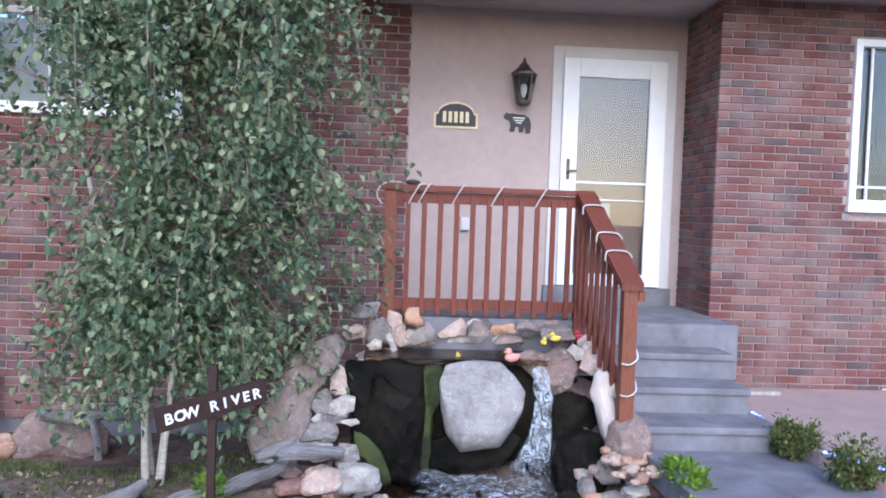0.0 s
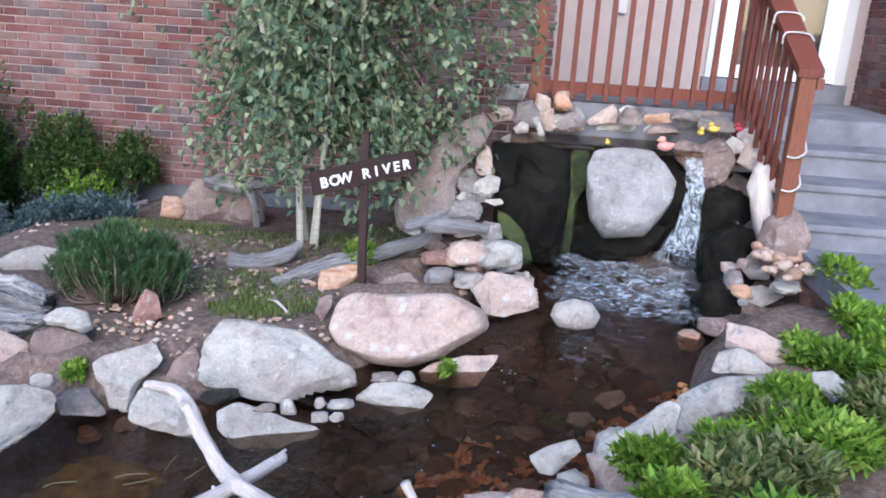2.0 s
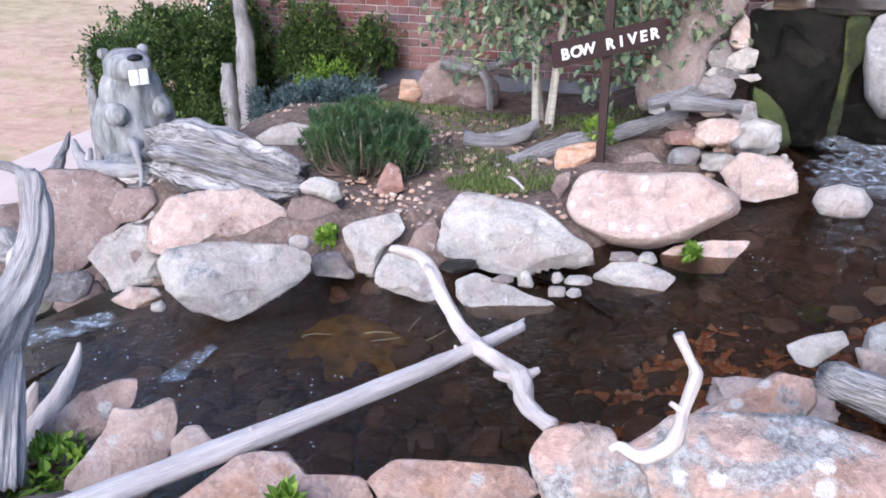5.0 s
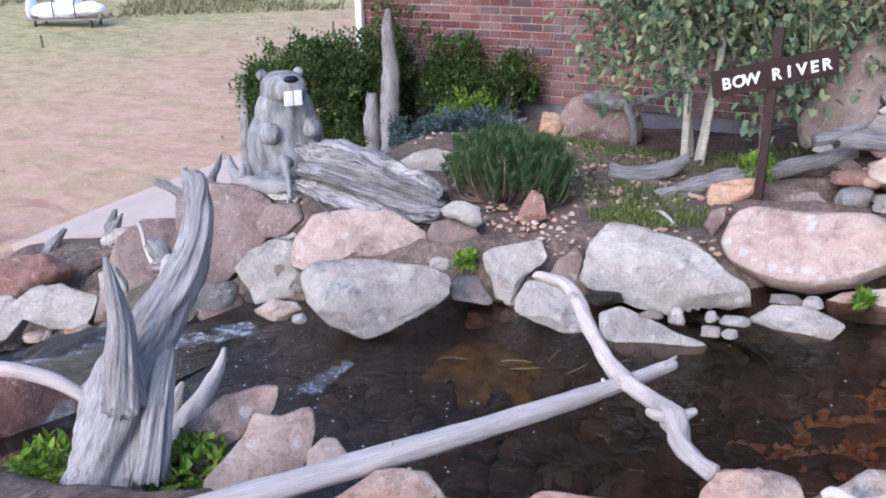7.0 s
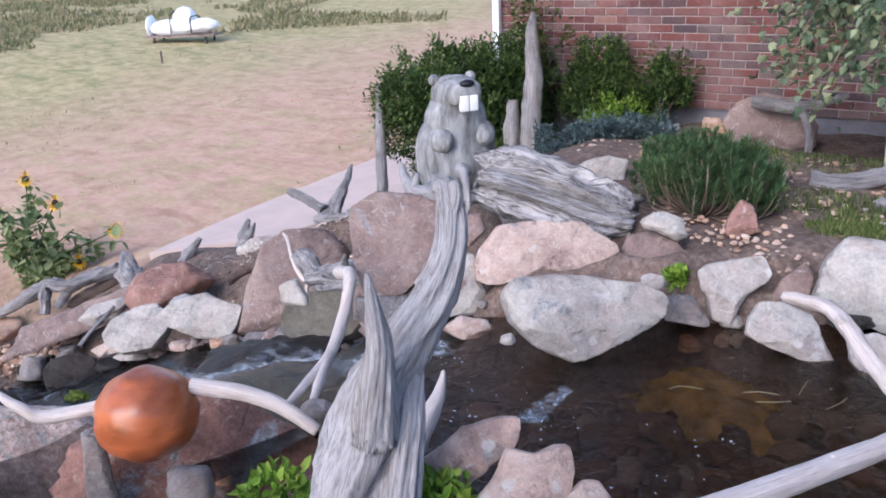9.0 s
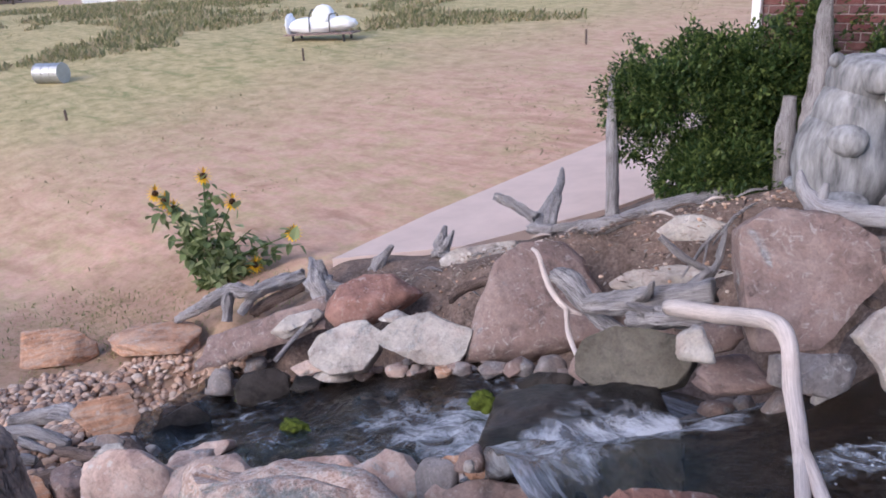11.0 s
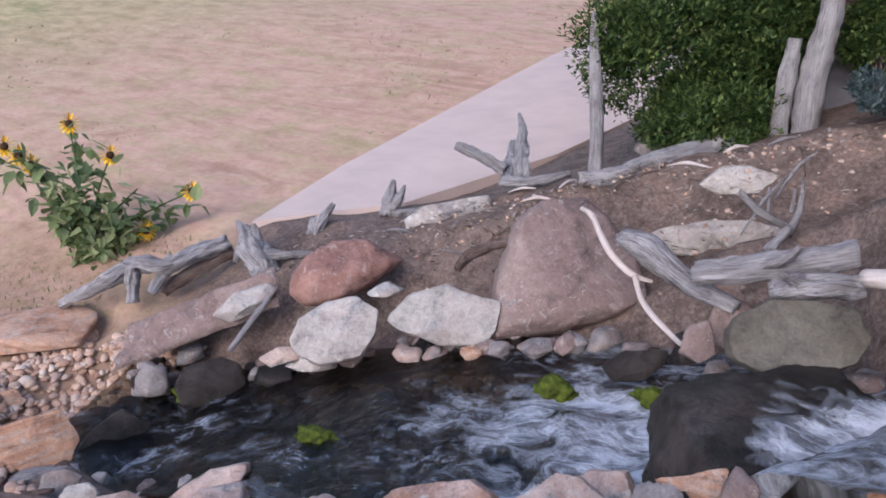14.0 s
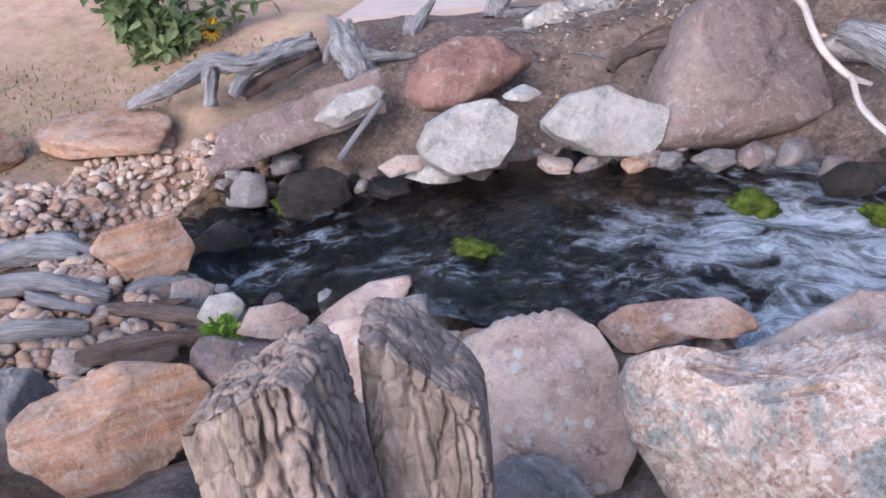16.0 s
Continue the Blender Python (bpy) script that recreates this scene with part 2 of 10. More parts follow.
def ground_material():
    m, n, l, b = material("earth", 0.95, 0, 0.15)
    v = world_coords(n, l)
    big = noise_at(n, l, v, 0.35, 5, 0.6)
    midn = noise_at(n, l, v, 2.5, 6, 0.65)
    fine = noise_at(n, l, v, 30.0, 8, 0.78, 0.4)
    dirt = ramp(n, l, fine, [(0.3, (0.075, 0.055, 0.045)), (0.5, (0.16, 0.12, 0.10)), (0.72, (0.30, 0.245, 0.21))])
    dirt = mix(n, l, 0.9, dirt, ramp(n, l, noise_at(n, l, v, 4.5, 7, 0.7, 0.6), [(0.34, (0.5, 0.47, 0.45)), (0.5, (0.95, 0.93, 0.92)), (0.68, (1.35, 1.22, 1.15))]), "MULTIPLY")
    red = ramp(n, l, midn, [(0.3, (0.46, 0.285, 0.20)), (0.5, (0.525, 0.34, 0.25)), (0.72, (0.555, 0.39, 0.28))])
    grass = ramp(n, l, midn, [(0.32, (0.29, 0.26, 0.12)), (0.55, (0.46, 0.375, 0.20)), (0.75, (0.54, 0.43, 0.265))])
    sep = n.new("ShaderNodeSeparateXYZ")
    l.new(v, sep.inputs[0])
    def span(sock, a, b2):
        r = n.new("ShaderNodeMapRange")
        r.inputs["From Min"].default_value, r.inputs["From Max"].default_value = a, b2
        l.new(sock, r.inputs["Value"])
        return r.outputs[0]
    def calc(op, a, c=None):
        k = n.new("ShaderNodeMath")
        k.operation = op
        for s, q in zip(k.inputs, (a, c)):
            if q is None:
                continue
            if hasattr(q, "links"):
                l.new(q, s)
            else:
                s.default_value = q
        return k.outputs[0]
    # yard beyond the concrete; dry grass further out
    yard = span(calc("ADD", sep.outputs[0], calc("MULTIPLY", midn, 0.8)), -10.3, -11.0)
    yard = calc("MAXIMUM", yard, span(calc("ADD", sep.outputs[1], 0.0), 14.0, 15.0))
    out = span(calc("ADD", sep.outputs[0], calc("MULTIPLY", big, 9.0)), -11.5, -20.0)
    tuft = ramp(n, l, noise_at(n, l, v, 1.1, 7, 0.75), [(0.48, (0, 0, 0)), (0.62, (1, 1, 1))])
    out = calc("MAXIMUM", out, calc("MULTIPLY", tuft, 0.5))
    along = world_coords(n, l, (0.5, 1.6, 1.0))
    streak = noise_at(n, l, along, 1.3, 8, 0.72, 0.8)
    red = mix(n, l, 0.8, red, ramp(n, l, streak, [(0.36, (0.72, 0.66, 0.62)), (0.5, (1, 1, 1)), (0.66, (1.12, 1.1, 1.08))]), "MULTIPLY")
    dry = ramp(n, l, noise_at(n, l, along, 2.6, 9, 0.78, 0.5), [(0.5, (0, 0, 0)), (0.64, (0.75, 0.75, 0.75))])
    red = mix(n, l, dry, red, (0.44, 0.35, 0.19))
    grass = mix(n, l, ramp(n, l, streak, [(0.5, (0, 0, 0)), (0.66, (0.8, 0.8, 0.8))]), grass, (0.20, 0.22, 0.09))
    c = mix(n, l, yard, dirt, mix(n, l, out, red, grass))
    place = n.new("ShaderNodeVectorMath")
    place.operation = "DISTANCE"
    l.new(v, place.inputs[0])
    place.inputs[1].default_value = (-12.6, 2.6, -2.6)
    weedy = span(calc("ADD", place.outputs["Value"], calc("MULTIPLY", midn, 1.6)), 3.2, 1.8)
    c = mix(n, l, calc("MULTIPLY", weedy, 0.7), c, ramp(n, l, noise_at(n, l, v, 9.0, 8, 0.8, 0.6), [(0.36, (0.13, 0.12, 0.05)), (0.5, (0.30, 0.19, 0.13)), (0.66, (0.38, 0.26, 0.19))]))
    c = mix(n, l, 0.5, c, ramp(n, l, noise_at(n, l, v, 12.0, 6, 0.8), [(0.32, (0.66, 0.64, 0.62)), (0.5, (1, 1, 1)), (0.7, (1.18, 1.16, 1.14))]), "MULTIPLY")
    l.new(c, b.inputs["Base Color"])
    bump(n, l, b, fine, 0.35, 0.012)
    return m
EARTH = ground_material()

def water_material(name, tint, ripple, gloss=0.04):
    m = bpy.data.materials.new(name)
    m.use_nodes = True
    n, l = m.node_tree.nodes, m.node_tree.links
    n.remove(n["Principled BSDF"])
    clear, shine, both = n.new("ShaderNodeBsdfTransparent"), n.new("ShaderNodeBsdfGlossy"), n.new("ShaderNodeMixShader")
    clear.inputs[0].default_value = (*tint, 1)
    shine.inputs["Roughness"].default_value = gloss
    f = n.new("ShaderNodeFresnel")
    f.inputs["IOR"].default_value = 1.42
    k = n.new("ShaderNodeBump")
    k.inputs["Strength"].default_value, k.inputs["Distance"].default_value = 0.7, 0.022
    v = world_coords(n, l)
    l.new(mix(n, l, 0.3, noise_at(n, l, v, ripple, 4, 0.55, 1.2), noise_at(n, l, v, 3.0 * ripple, 3, 0.55, 0.8)), k.inputs["Height"])
    for s in (f.inputs["Normal"], shine.inputs["Normal"]):
        l.new(k.outputs[0], s)
    l.new(f.outputs[0], both.inputs[0])
    l.new(clear.outputs[0], both.inputs[1])
    l.new(shine.outputs[0], both.inputs[2])
    l.new(both.outputs[0], n["Material Output"].inputs[0])
    return m
POND = water_material("pond_water", (0.67, 0.54, 0.42), 18.0, 0.06)

# ---- building helpers ----
def mesh_of(name, verts, faces, mat, smooth_faces=False):
    me = bpy.data.meshes.new(name)
    me.from_pydata(verts, [], faces)
    me.update()
    for q in (mat if isinstance(mat, (list, tuple)) else [mat]):
        me.materials.append(q)
    if smooth_faces:
        me.shade_smooth()
    return me


def joined(pieces):
    """Verts and faces of several (verts, faces) laid together."""
    vs, fs = [], []
    for v, f in pieces:
        k = len(vs)
        vs += [tuple(p) for p in v]
        fs += [tuple(i + k for i in q) for q in f]
    return vs, fs


def box(x0, y0, z0, x1, y1, z1, bevel=0.0):
    """A block with chamfered edges, as (verts, faces)."""
    if bevel <= 0:
        v = [(x, y, z) for x in (x0, x1) for y in (y0, y1) for z in (z0, z1)]
        return v, [(0, 1, 3, 2), (4, 6, 7, 5), (0, 4, 5, 1), (2, 3, 7, 6), (0, 2, 6, 4), (1, 5, 7, 3)]
    bm = bmesh.new()
    bmesh.ops.create_cube(bm, size=1.0)
    bmesh.ops.transform(bm, matrix=Matrix.LocRotScale(((x0 + x1) / 2, (y0 + y1) / 2, (z0 + z1) / 2), None, (x1 - x0, y1 - y0, z1 - z0)), verts=bm.verts)
    bmesh.ops.bevel(bm, geom=list(bm.edges), offset=bevel, segments=2, profile=0.7, affect="EDGES")
    bm.verts.index_update()
    out = [v.co[:] for v in bm.verts], [[v.index for v in f.verts] for f in bm.faces]
    bm.free()
    return out


def thing(name, label, category, at=(0, 0, 0), group="", kind=""):
    ob = new(name)
    ob.location = at
    ob.empty_display_size = 0.1
    return tagged(ob, label, category, group, kind)


def part(name, shape, mat, parent=None, label="", smooth_faces=False):
    """One mesh object from (verts, faces) under a thing or a part."""
    ob = new(name, mesh_of(name, shape[0], shape[1], mat, smooth_faces))
    if parent is not None:
        ob.parent = parent
    return tagged(ob, label)


def solo(name, shape, mat, label, category, group="", kind="", smooth_faces=False):
    return tagged(part(name, shape, mat, None, "", smooth_faces), label, category, group, kind)


# ---- lie of the land ----
def smooth(a, b, v):
    t = np.clip((v - a) / (b - a), 0.0, 1.0)
    return t * t * (3 - 2 * t)
# the brook's middle line: x, y, half width, water level
BROOK = ((-0.75, 4.75, 0.42, -0.29), (-1.0, 4.1, 0.50, -0.32), (-1.35, 3.2, 0.55, -0.44), (-1.75, 2.4, 0.80, -0.52),
         (-2.8, 1.85, 0.84, -0.54), (-4.1, 1.72, 0.74, -0.64), (-4.85, 1.85, 0.56, -0.80), (-5.35, 2.3, 0.60, -1.20),
         (-6.0, 2.62, 0.74, -1.72), (-6.8, 2.70, 0.72, -1.92), (-8.2, 2.55, 0.76, -2.28), (-9.1, 2.55, 0.74, -2.68), (-9.8, 2.5, 0.62, -2.98), (-10.6, 2.3, 0.48, -3.02))
def brook(x, y):
    best = np.full(np.shape(x), 1e9); wide = np.zeros(np.shape(x)); level = np.zeros(np.shape(x))
    for (ax, ay, aw, az), (bx, by, bw, bz) in zip(BROOK, BROOK[1:]):
        dx, dy = bx - ax, by - ay
        t = np.clip(((x - ax) * dx + (y - ay) * dy) / (dx * dx + dy * dy), 0, 1)
        d = np.hypot(x - ax - t * dx, y - ay - t * dy)
        near = d < best
        best = np.where(near, d, best); wide = np.where(near, aw + t * (bw - aw), wide); level = np.where(near, az + t * (bz - az), level)
    return best, wide, level
def land(x, y):
    x = np.asarray(x, float); y = np.asarray(y, float)
    z = -0.33 + 0.37 * np.clip(x + 4.9, -6.05, 0)
    deep = 0.42 * smooth(-3.3, -4.6, x) + 0.48 * smooth(-4.6, -6.2, x) - 0.45 * smooth(-8.6, -10.2, x)
    z = z - deep * np.exp(-((y - 2.3) / np.where(y < 2.3, 1.9, 1.65)) ** 2) * np.where(y < 2.3, 1.0, smooth(-4.7, -5.6, x))
    z = z - 0.26 * smooth(4.6, 6.3, y) * smooth(-2.0, -3.2, x) * smooth(-10.6, -9.2, x)
    z = z + 0.055 * np.clip(y - 4.6, 0, 9) * smooth(-10.3, -11.3, x)
    z = z + 0.30 * smooth(-1.2, 0.25, x)
    z = z + 0.66 * np.exp(-((x + 0.75) / 0.95) ** 2 - ((y - 5.45) / 0.75) ** 2)
    z = z + 0.28 * smooth(1.5, 0.8, y) * smooth(-3.7, -2.6, x)
    z = z + 0.16 * np.exp(-((x + 1.9) / 0.6) ** 2 - ((y - 4.0) / 0.8) ** 2)
    z = z - 0.38 * np.exp(-((x + 8.9) / 0.95) ** 2 - ((y - 0.6) / 0.75) ** 2)
    z = z + 0.20 * np.exp(-((x + 10.7) / 0.7) ** 2 - ((y - 4.75) / 0.55) ** 2)
    far = np.hypot(x + 3, y - 2)
    z = z + 1.6 * smooth(13, 48, far) * smooth(-9, -14, x) + 1.5 * smooth(60, 300, far)
    d, w, level = brook(x, y)
    slope = 0.33 + 0.95 * smooth(-5.1, -5.9, x) * smooth(2.2, 2.9, y) * smooth(-9.6, -8.8, x)
    bank = smooth(w - 0.05 + 0.12 * smooth(-5.1, -5.9, x) * smooth(2.2, 2.9, y), w + slope, d)
    return np.where(z > level - 0.25, (level - 0.25) * (1 - bank) + z * bank, z)


def axis_steps(a, b, fine, reach, grow=1.22):
    mid = list(np.arange(a, b + 1e-6, fine))
    lo, hi, step = [a], [b], fine
    while hi[-1] < reach:
        step *= grow
        hi.append(hi[-1] + step)
        lo.append(lo[-1] - step)
    return np.array(lo[:0:-1] + mid + hi[1:])


FOOT = []


def make_ground():
    xs, ys = axis_steps(-12.0, 2.0, 0.07, 700), axis_steps(-2.0, 6.0, 0.07, 700)
    gx, gy = np.meshgrid(xs, ys, indexing="ij")
    z = land(gx, gy)
    near = (gx > -13) & (gx < 3) & (gy < 7)
    rough = np.array([noise.fractal(Vector((x * 2.2, y * 2.2, 0.3)), 1.0, 2.0, 4) if k else 0 for x, y, k in zip(gx.flat, gy.flat, near.flat)]).reshape(gx.shape)
    z = z + 0.035 * rough
    # under the house the land stays below its floors
    inside = (gx > -7.0) & (gy > 6.95)
    z = np.where(inside & (gx < 9) & (gy < 16), np.minimum(z, -0.75), z)
    # the boulders stand in the soil, not under it
    for x, y, c, sx, sy, sz, yaw in FOOT:
        sel = np.s_[np.searchsorted(xs, x - sx - 0.3):np.searchsorted(xs, x + sx + 0.3), np.searchsorted(ys, y - sx - 0.3):np.searchsorted(ys, y + sx + 0.3)]
        px, py = gx[sel] - x, gy[sel] - y
        ca, sa = math.cos(radians(yaw)), math.sin(radians(yaw))
        e = np.hypot((px * ca + py * sa) / (0.5 * sx), (py * ca - px * sa) / (0.5 * sy))
        floor = c - 0.36 * sz + np.maximum(e - 1.05, 0) * 0.5 * min(sx, sy) * 1.1
        z[sel] = np.minimum(z[sel], np.maximum(floor, z[sel] - 0.55))
    ny = len(ys)
    v = np.stack([gx, gy, z], -1).reshape(-1, 3)
    i, j = np.meshgrid(np.arange(len(xs) - 1), np.arange(ny - 1), indexing="ij")
    a = (i * ny + j).ravel()
    f = np.stack([a, a + ny, a + ny + 1, a + 1], -1)
    return solo("ground", (v.tolist(), f.tolist()), EARTH, "sloping bare earth yard with dry grass further out", "ground", kind="structure", smooth_faces=True)




def water_sheet(name, first, last, mat, label, spread=0.28, ripple=0.012):
    pts = BROOK[first:last]
    rows, n = [], 14
    dense = []
    for (ax, ay, aw, az), (bx, by, bw, bz) in zip(pts, pts[1:]):
        for s in np.arange(0, 1, 0.06):
            dense.append((ax + s * (bx - ax), ay + s * (by - ay), aw + s * (bw - aw) + spread, az + s * (bz - az)))
    dense.append((pts[-1][0], pts[-1][1], pts[-1][2] + spread, pts[-1][3]))
    d = np.array(dense)
    for k in range(3):
        d[1:-1] = (d[:-2] + d[1:-1] * 2 + d[2:]) / 4
    v, f = [], []
    for k in range(len(d)):
        a, b = d[max(k - 2, 0)], d[min(k + 2, len(d) - 1)]
        across = np.array([-(b[1] - a[1]), b[0] - a[0]])
        across /= np.hypot(*across)
        for q in range(n + 1):
            s = q / n * 2 - 1
            x, y = d[k][:2] + across * s * d[k][2]
            v.append((x, y, d[k][3] + ripple * noise.fractal(Vector((x * 4, y * 4, 2)), 1, 2, 3)))
    for k in range(len(d) - 1):
        for q in range(n):
            a = k * (n + 1) + q
            f.append((a, a + n + 1, a + n + 2, a + 1))
    return solo(name, (v, f), mat, label, "water", kind="structure", smooth_faces=True)


water_sheet("water_pond", 0, 6, POND, "dark brown clear pond water below the waterfall")

# ---- house ----
FRONT, DOORWALL, LEFTWALL = 6.07, 6.86, 6.84
def plain(name, colour, rough=0.6, metal=0.0, spec=0.4, vary=0.12, scale=25.0, relief=0.15, spread=None):
    """A paint, metal or plastic with slight mottling and fine relief."""
    m, n, l, b = material(name, rough, metal, spec)
    v = coords(n, l, True, spread)
    f = noise_at(n, l, v, scale, 5, 0.6)
    lo, hi = tuple(c * (1 - vary) for c in colour), tuple(min(1, c * (1 + vary)) for c in colour)
    l.new(ramp(n, l, f, [(0.3, lo), (0.7, hi)]), b.inputs["Base Color"])
    if relief:
        bump(n, l, b, noise_at(n, l, v, scale * 6, 4, 0.6), relief, 0.004)
    return m


def brick_material(name, per_island):
    m, n, l, b = material(name, 0.88, 0, 0.25)
    if per_island:
        g = n.new("ShaderNodeNewGeometry")
        rnd = g.outputs["Random Per Island"]
    else:
        rnd = n.new("ShaderNodeObjectInfo").outputs["Random"]
    base = ramp(n, l, rnd, [(0.0, (0.123, 0.053, 0.051)), (0.2, (0.172, 0.062, 0.053)), (0.4, (0.220, 0.084, 0.072)), (0.55, (0.150, 0.075, 0.075)), (0.7, (0.255, 0.114, 0.095)), (0.82, (0.088, 0.063, 0.070)), (0.92, (0.185, 0.128, 0.114)), (1.0, (0.282, 0.145, 0.114))])
    v = world_coords(n, l)
    f = noise_at(n, l, v, 55, 5, 0.65)
    stain = noise_at(n, l, v, 3.0, 5, 0.6)
    c = mix(n, l, 0.75, base, ramp(n, l, f, [(0.3, (0.62, 0.6, 0.62)), (0.7, (1.25, 1.2, 1.2))]), "MULTIPLY")
    c = mix(n, l, 1.0, c, (0.84, 0.88, 0.90), "MULTIPLY")
    c = mix(n, l, ramp(n, l, stain, [(0.42, (0, 0, 0)), (0.7, (0.4, 0.4, 0.4))]), c, (0.36, 0.29, 0.28))
    l.new(c, b.inputs["Base Color"])
    bump(n, l, b, f, 0.5, 0.006)
    return m


BRICK, BRICKS = brick_material("brick", False), brick_material("bricks", True)
MORTAR = plain("mortar", (0.36, 0.30, 0.29), 0.95, 0, 0.15, 0.2, 40, 0.5)
STUCCO = plain("stucco", (0.44, 0.36, 0.335), 0.92, 0, 0.2, 0.06, 12, 0.5)
CONCRETE = plain("concrete", (0.185, 0.18, 0.20), 0.85, 0, 0.25, 0.3, 4, 0.6)
PALE_CONCRETE = plain("pale_concrete", (0.55, 0.44, 0.385), 0.9, 0, 0.2, 0.08, 2.0, 0.3)
PINK_PAVING = plain("pinkish_concrete", (0.38, 0.28, 0.26), 0.9, 0, 0.2, 0.1, 5, 0.4)
WHITE_PAINT = plain("white_paint", (0.78, 0.78, 0.79), 0.4, 0, 0.45, 0.03, 9, 0.05)
TRIM_PAINT = plain("greyish_trim_paint", (0.60, 0.58, 0.58), 0.5, 0, 0.4, 0.04, 9, 0.05)
REDWOOD = plain("stained_redwood", (0.155, 0.043, 0.027), 0.55, 0, 0.35, 0.3, 18, 0.4, (6, 6, 0.7))
REDWOOD_LIGHT = plain("worn_redwood", (0.19, 0.066, 0.036), 0.6, 0, 0.35, 0.25, 18, 0.4, (6, 6, 0.7))
DARK_PAINT = plain("dark_brown_paint", (0.035, 0.018, 0.016), 0.65, 0, 0.3, 0.25, 30, 0.2)
LETTER_WHITE = plain("white_letters", (0.8, 0.79, 0.76), 0.6, 0, 0.3, 0.05, 30, 0.1)
BLACK_METAL = plain("black_metal", (0.03, 0.03, 0.035), 0.45, 0.7, 0.5, 0.3, 60, 0.2)
BRONZE = plain("weathered_bronze", (0.12, 0.10, 0.09), 0.45, 0.8, 0.5, 0.4, 60, 0.3)
ROPE = plain("white_cord", (0.55, 0.52, 0.5), 0.8, 0, 0.2, 0.1, 120, 0.6)
# near-black colour that stands in for the shade of an unlit room
DARK_BACKING = plain("dark_backing_paint", (0.06, 0.05, 0.05), 0.9, 0, 0.2, 0.3, 3, 0)
INNER_DOOR = plain("inner_door_paint", (0.30, 0.20, 0.17), 0.5, 0, 0.3, 0.05, 6, 0)
SOFFIT = plain("soffit_boards", (0.46, 0.42, 0.40), 0.7, 0, 0.3, 0.05, 6, 0.1)
ROOF = plain("roof_shingle", (0.12, 0.10, 0.09), 0.95, 0, 0.2, 0.3, 20, 0.6)


def glass_material():
    m = bpy.data.materials.new("window_glass")
    m.use_nodes = True
    n, l = m.node_tree.nodes, m.node_tree.links
    n.remove(n["Principled BSDF"])
    clear, shine, both, f = n.new("ShaderNodeBsdfTransparent"), n.new("ShaderNodeBsdfGlossy"), n.new("ShaderNodeMixShader"), n.new("ShaderNodeFresnel")
    clear.inputs[0].default_value = (0.82, 0.85, 0.85, 1)
    shine.inputs["Roughness"].default_value = 0.01
    f.inputs["IOR"].default_value = 1.6
    l.new(f.outputs[0], both.inputs[0])
    l.new(clear.outputs[0], both.inputs[1])
    l.new(shine.outputs[0], both.inputs[2])
    l.new(both.outputs[0], n["Material Output"].inputs[0])
    return m


GLASS = glass_material()

# walls: mortar bodies; the bricks are set on them at the end of the file
WIN_R, WIN_L = (2.40, 1.68, 3.7, 3.08), (-5.6, 2.31, -3.33, 3.2)
LW = LEFTWALL + 0.012
wall_left = solo("wall_left", joined([box(-7.1, LW, -0.46, WIN_L[0], LW + 0.3, 3.6), box(WIN_L[2], LW, -0.46, -1.30, LW + 0.3, 3.6),
    box(WIN_L[0], LW, -0.46, WIN_L[2], LW + 0.3, WIN_L[1]), box(WIN_L[0], LW, WIN_L[3], WIN_L[2], LW + 0.3, 3.6),
    box(-7.1, LW + 0.3, -0.46, -6.8, 15.0, 3.6)]), MORTAR, "red brick house front wall with pale mortar", "wall", kind="structure")
wall_right = solo("wall_right", joined([box(1.262, FRONT + 0.012, -0.2, WIN_R[0], FRONT + 0.3, 3.6), box(WIN_R[2], FRONT + 0.012, -0.2, 9.0, FRONT + 0.3, 3.6),
    box(WIN_R[0], FRONT + 0.012, -0.2, WIN_R[2], FRONT + 0.3, WIN_R[1]), box(WIN_R[0], FRONT + 0.012, WIN_R[3], WIN_R[2], FRONT + 0.3, 3.6),
    box(1.262, FRONT + 0.3, 0.3, 1.55, DOORWALL + 0.2, 3.6)]), MORTAR, "red brick wall beside the front steps", "wall", kind="structure")
wall_porch = solo("wall_porch", joined([box(-1.31, DOORWALL, 0.5, 0.09, DOORWALL + 0.2, 3.6), box(1.07, DOORWALL, 0.5, 1.262, DOORWALL + 0.2, 3.6), box(0.09, DOORWALL, 2.99, 1.07, DOORWALL + 0.2, 3.6)]),
    STUCCO, "smooth mauve-beige stucco wall behind the porch", "wall", kind="structure")
solo("foundation", joined([box(-7.08, LW + 0.02, -2.6, -1.33, LW + 0.28, -0.46), box(-7.08, LW + 0.28, -2.6, -6.82, 15.0, -0.46)]), CONCRETE, "grey concrete foundation below the bricks", "foundation", kind="structure")
solo("wall_back", joined([box(-7.1, 15.0, -2.6, 9.0, 15.3, 3.6), box(8.7, FRONT + 0.3, -0.2, 9.0, 15.0, 3.6)]), MORTAR, "plain rear walls closing the house", "wall", kind="structure")


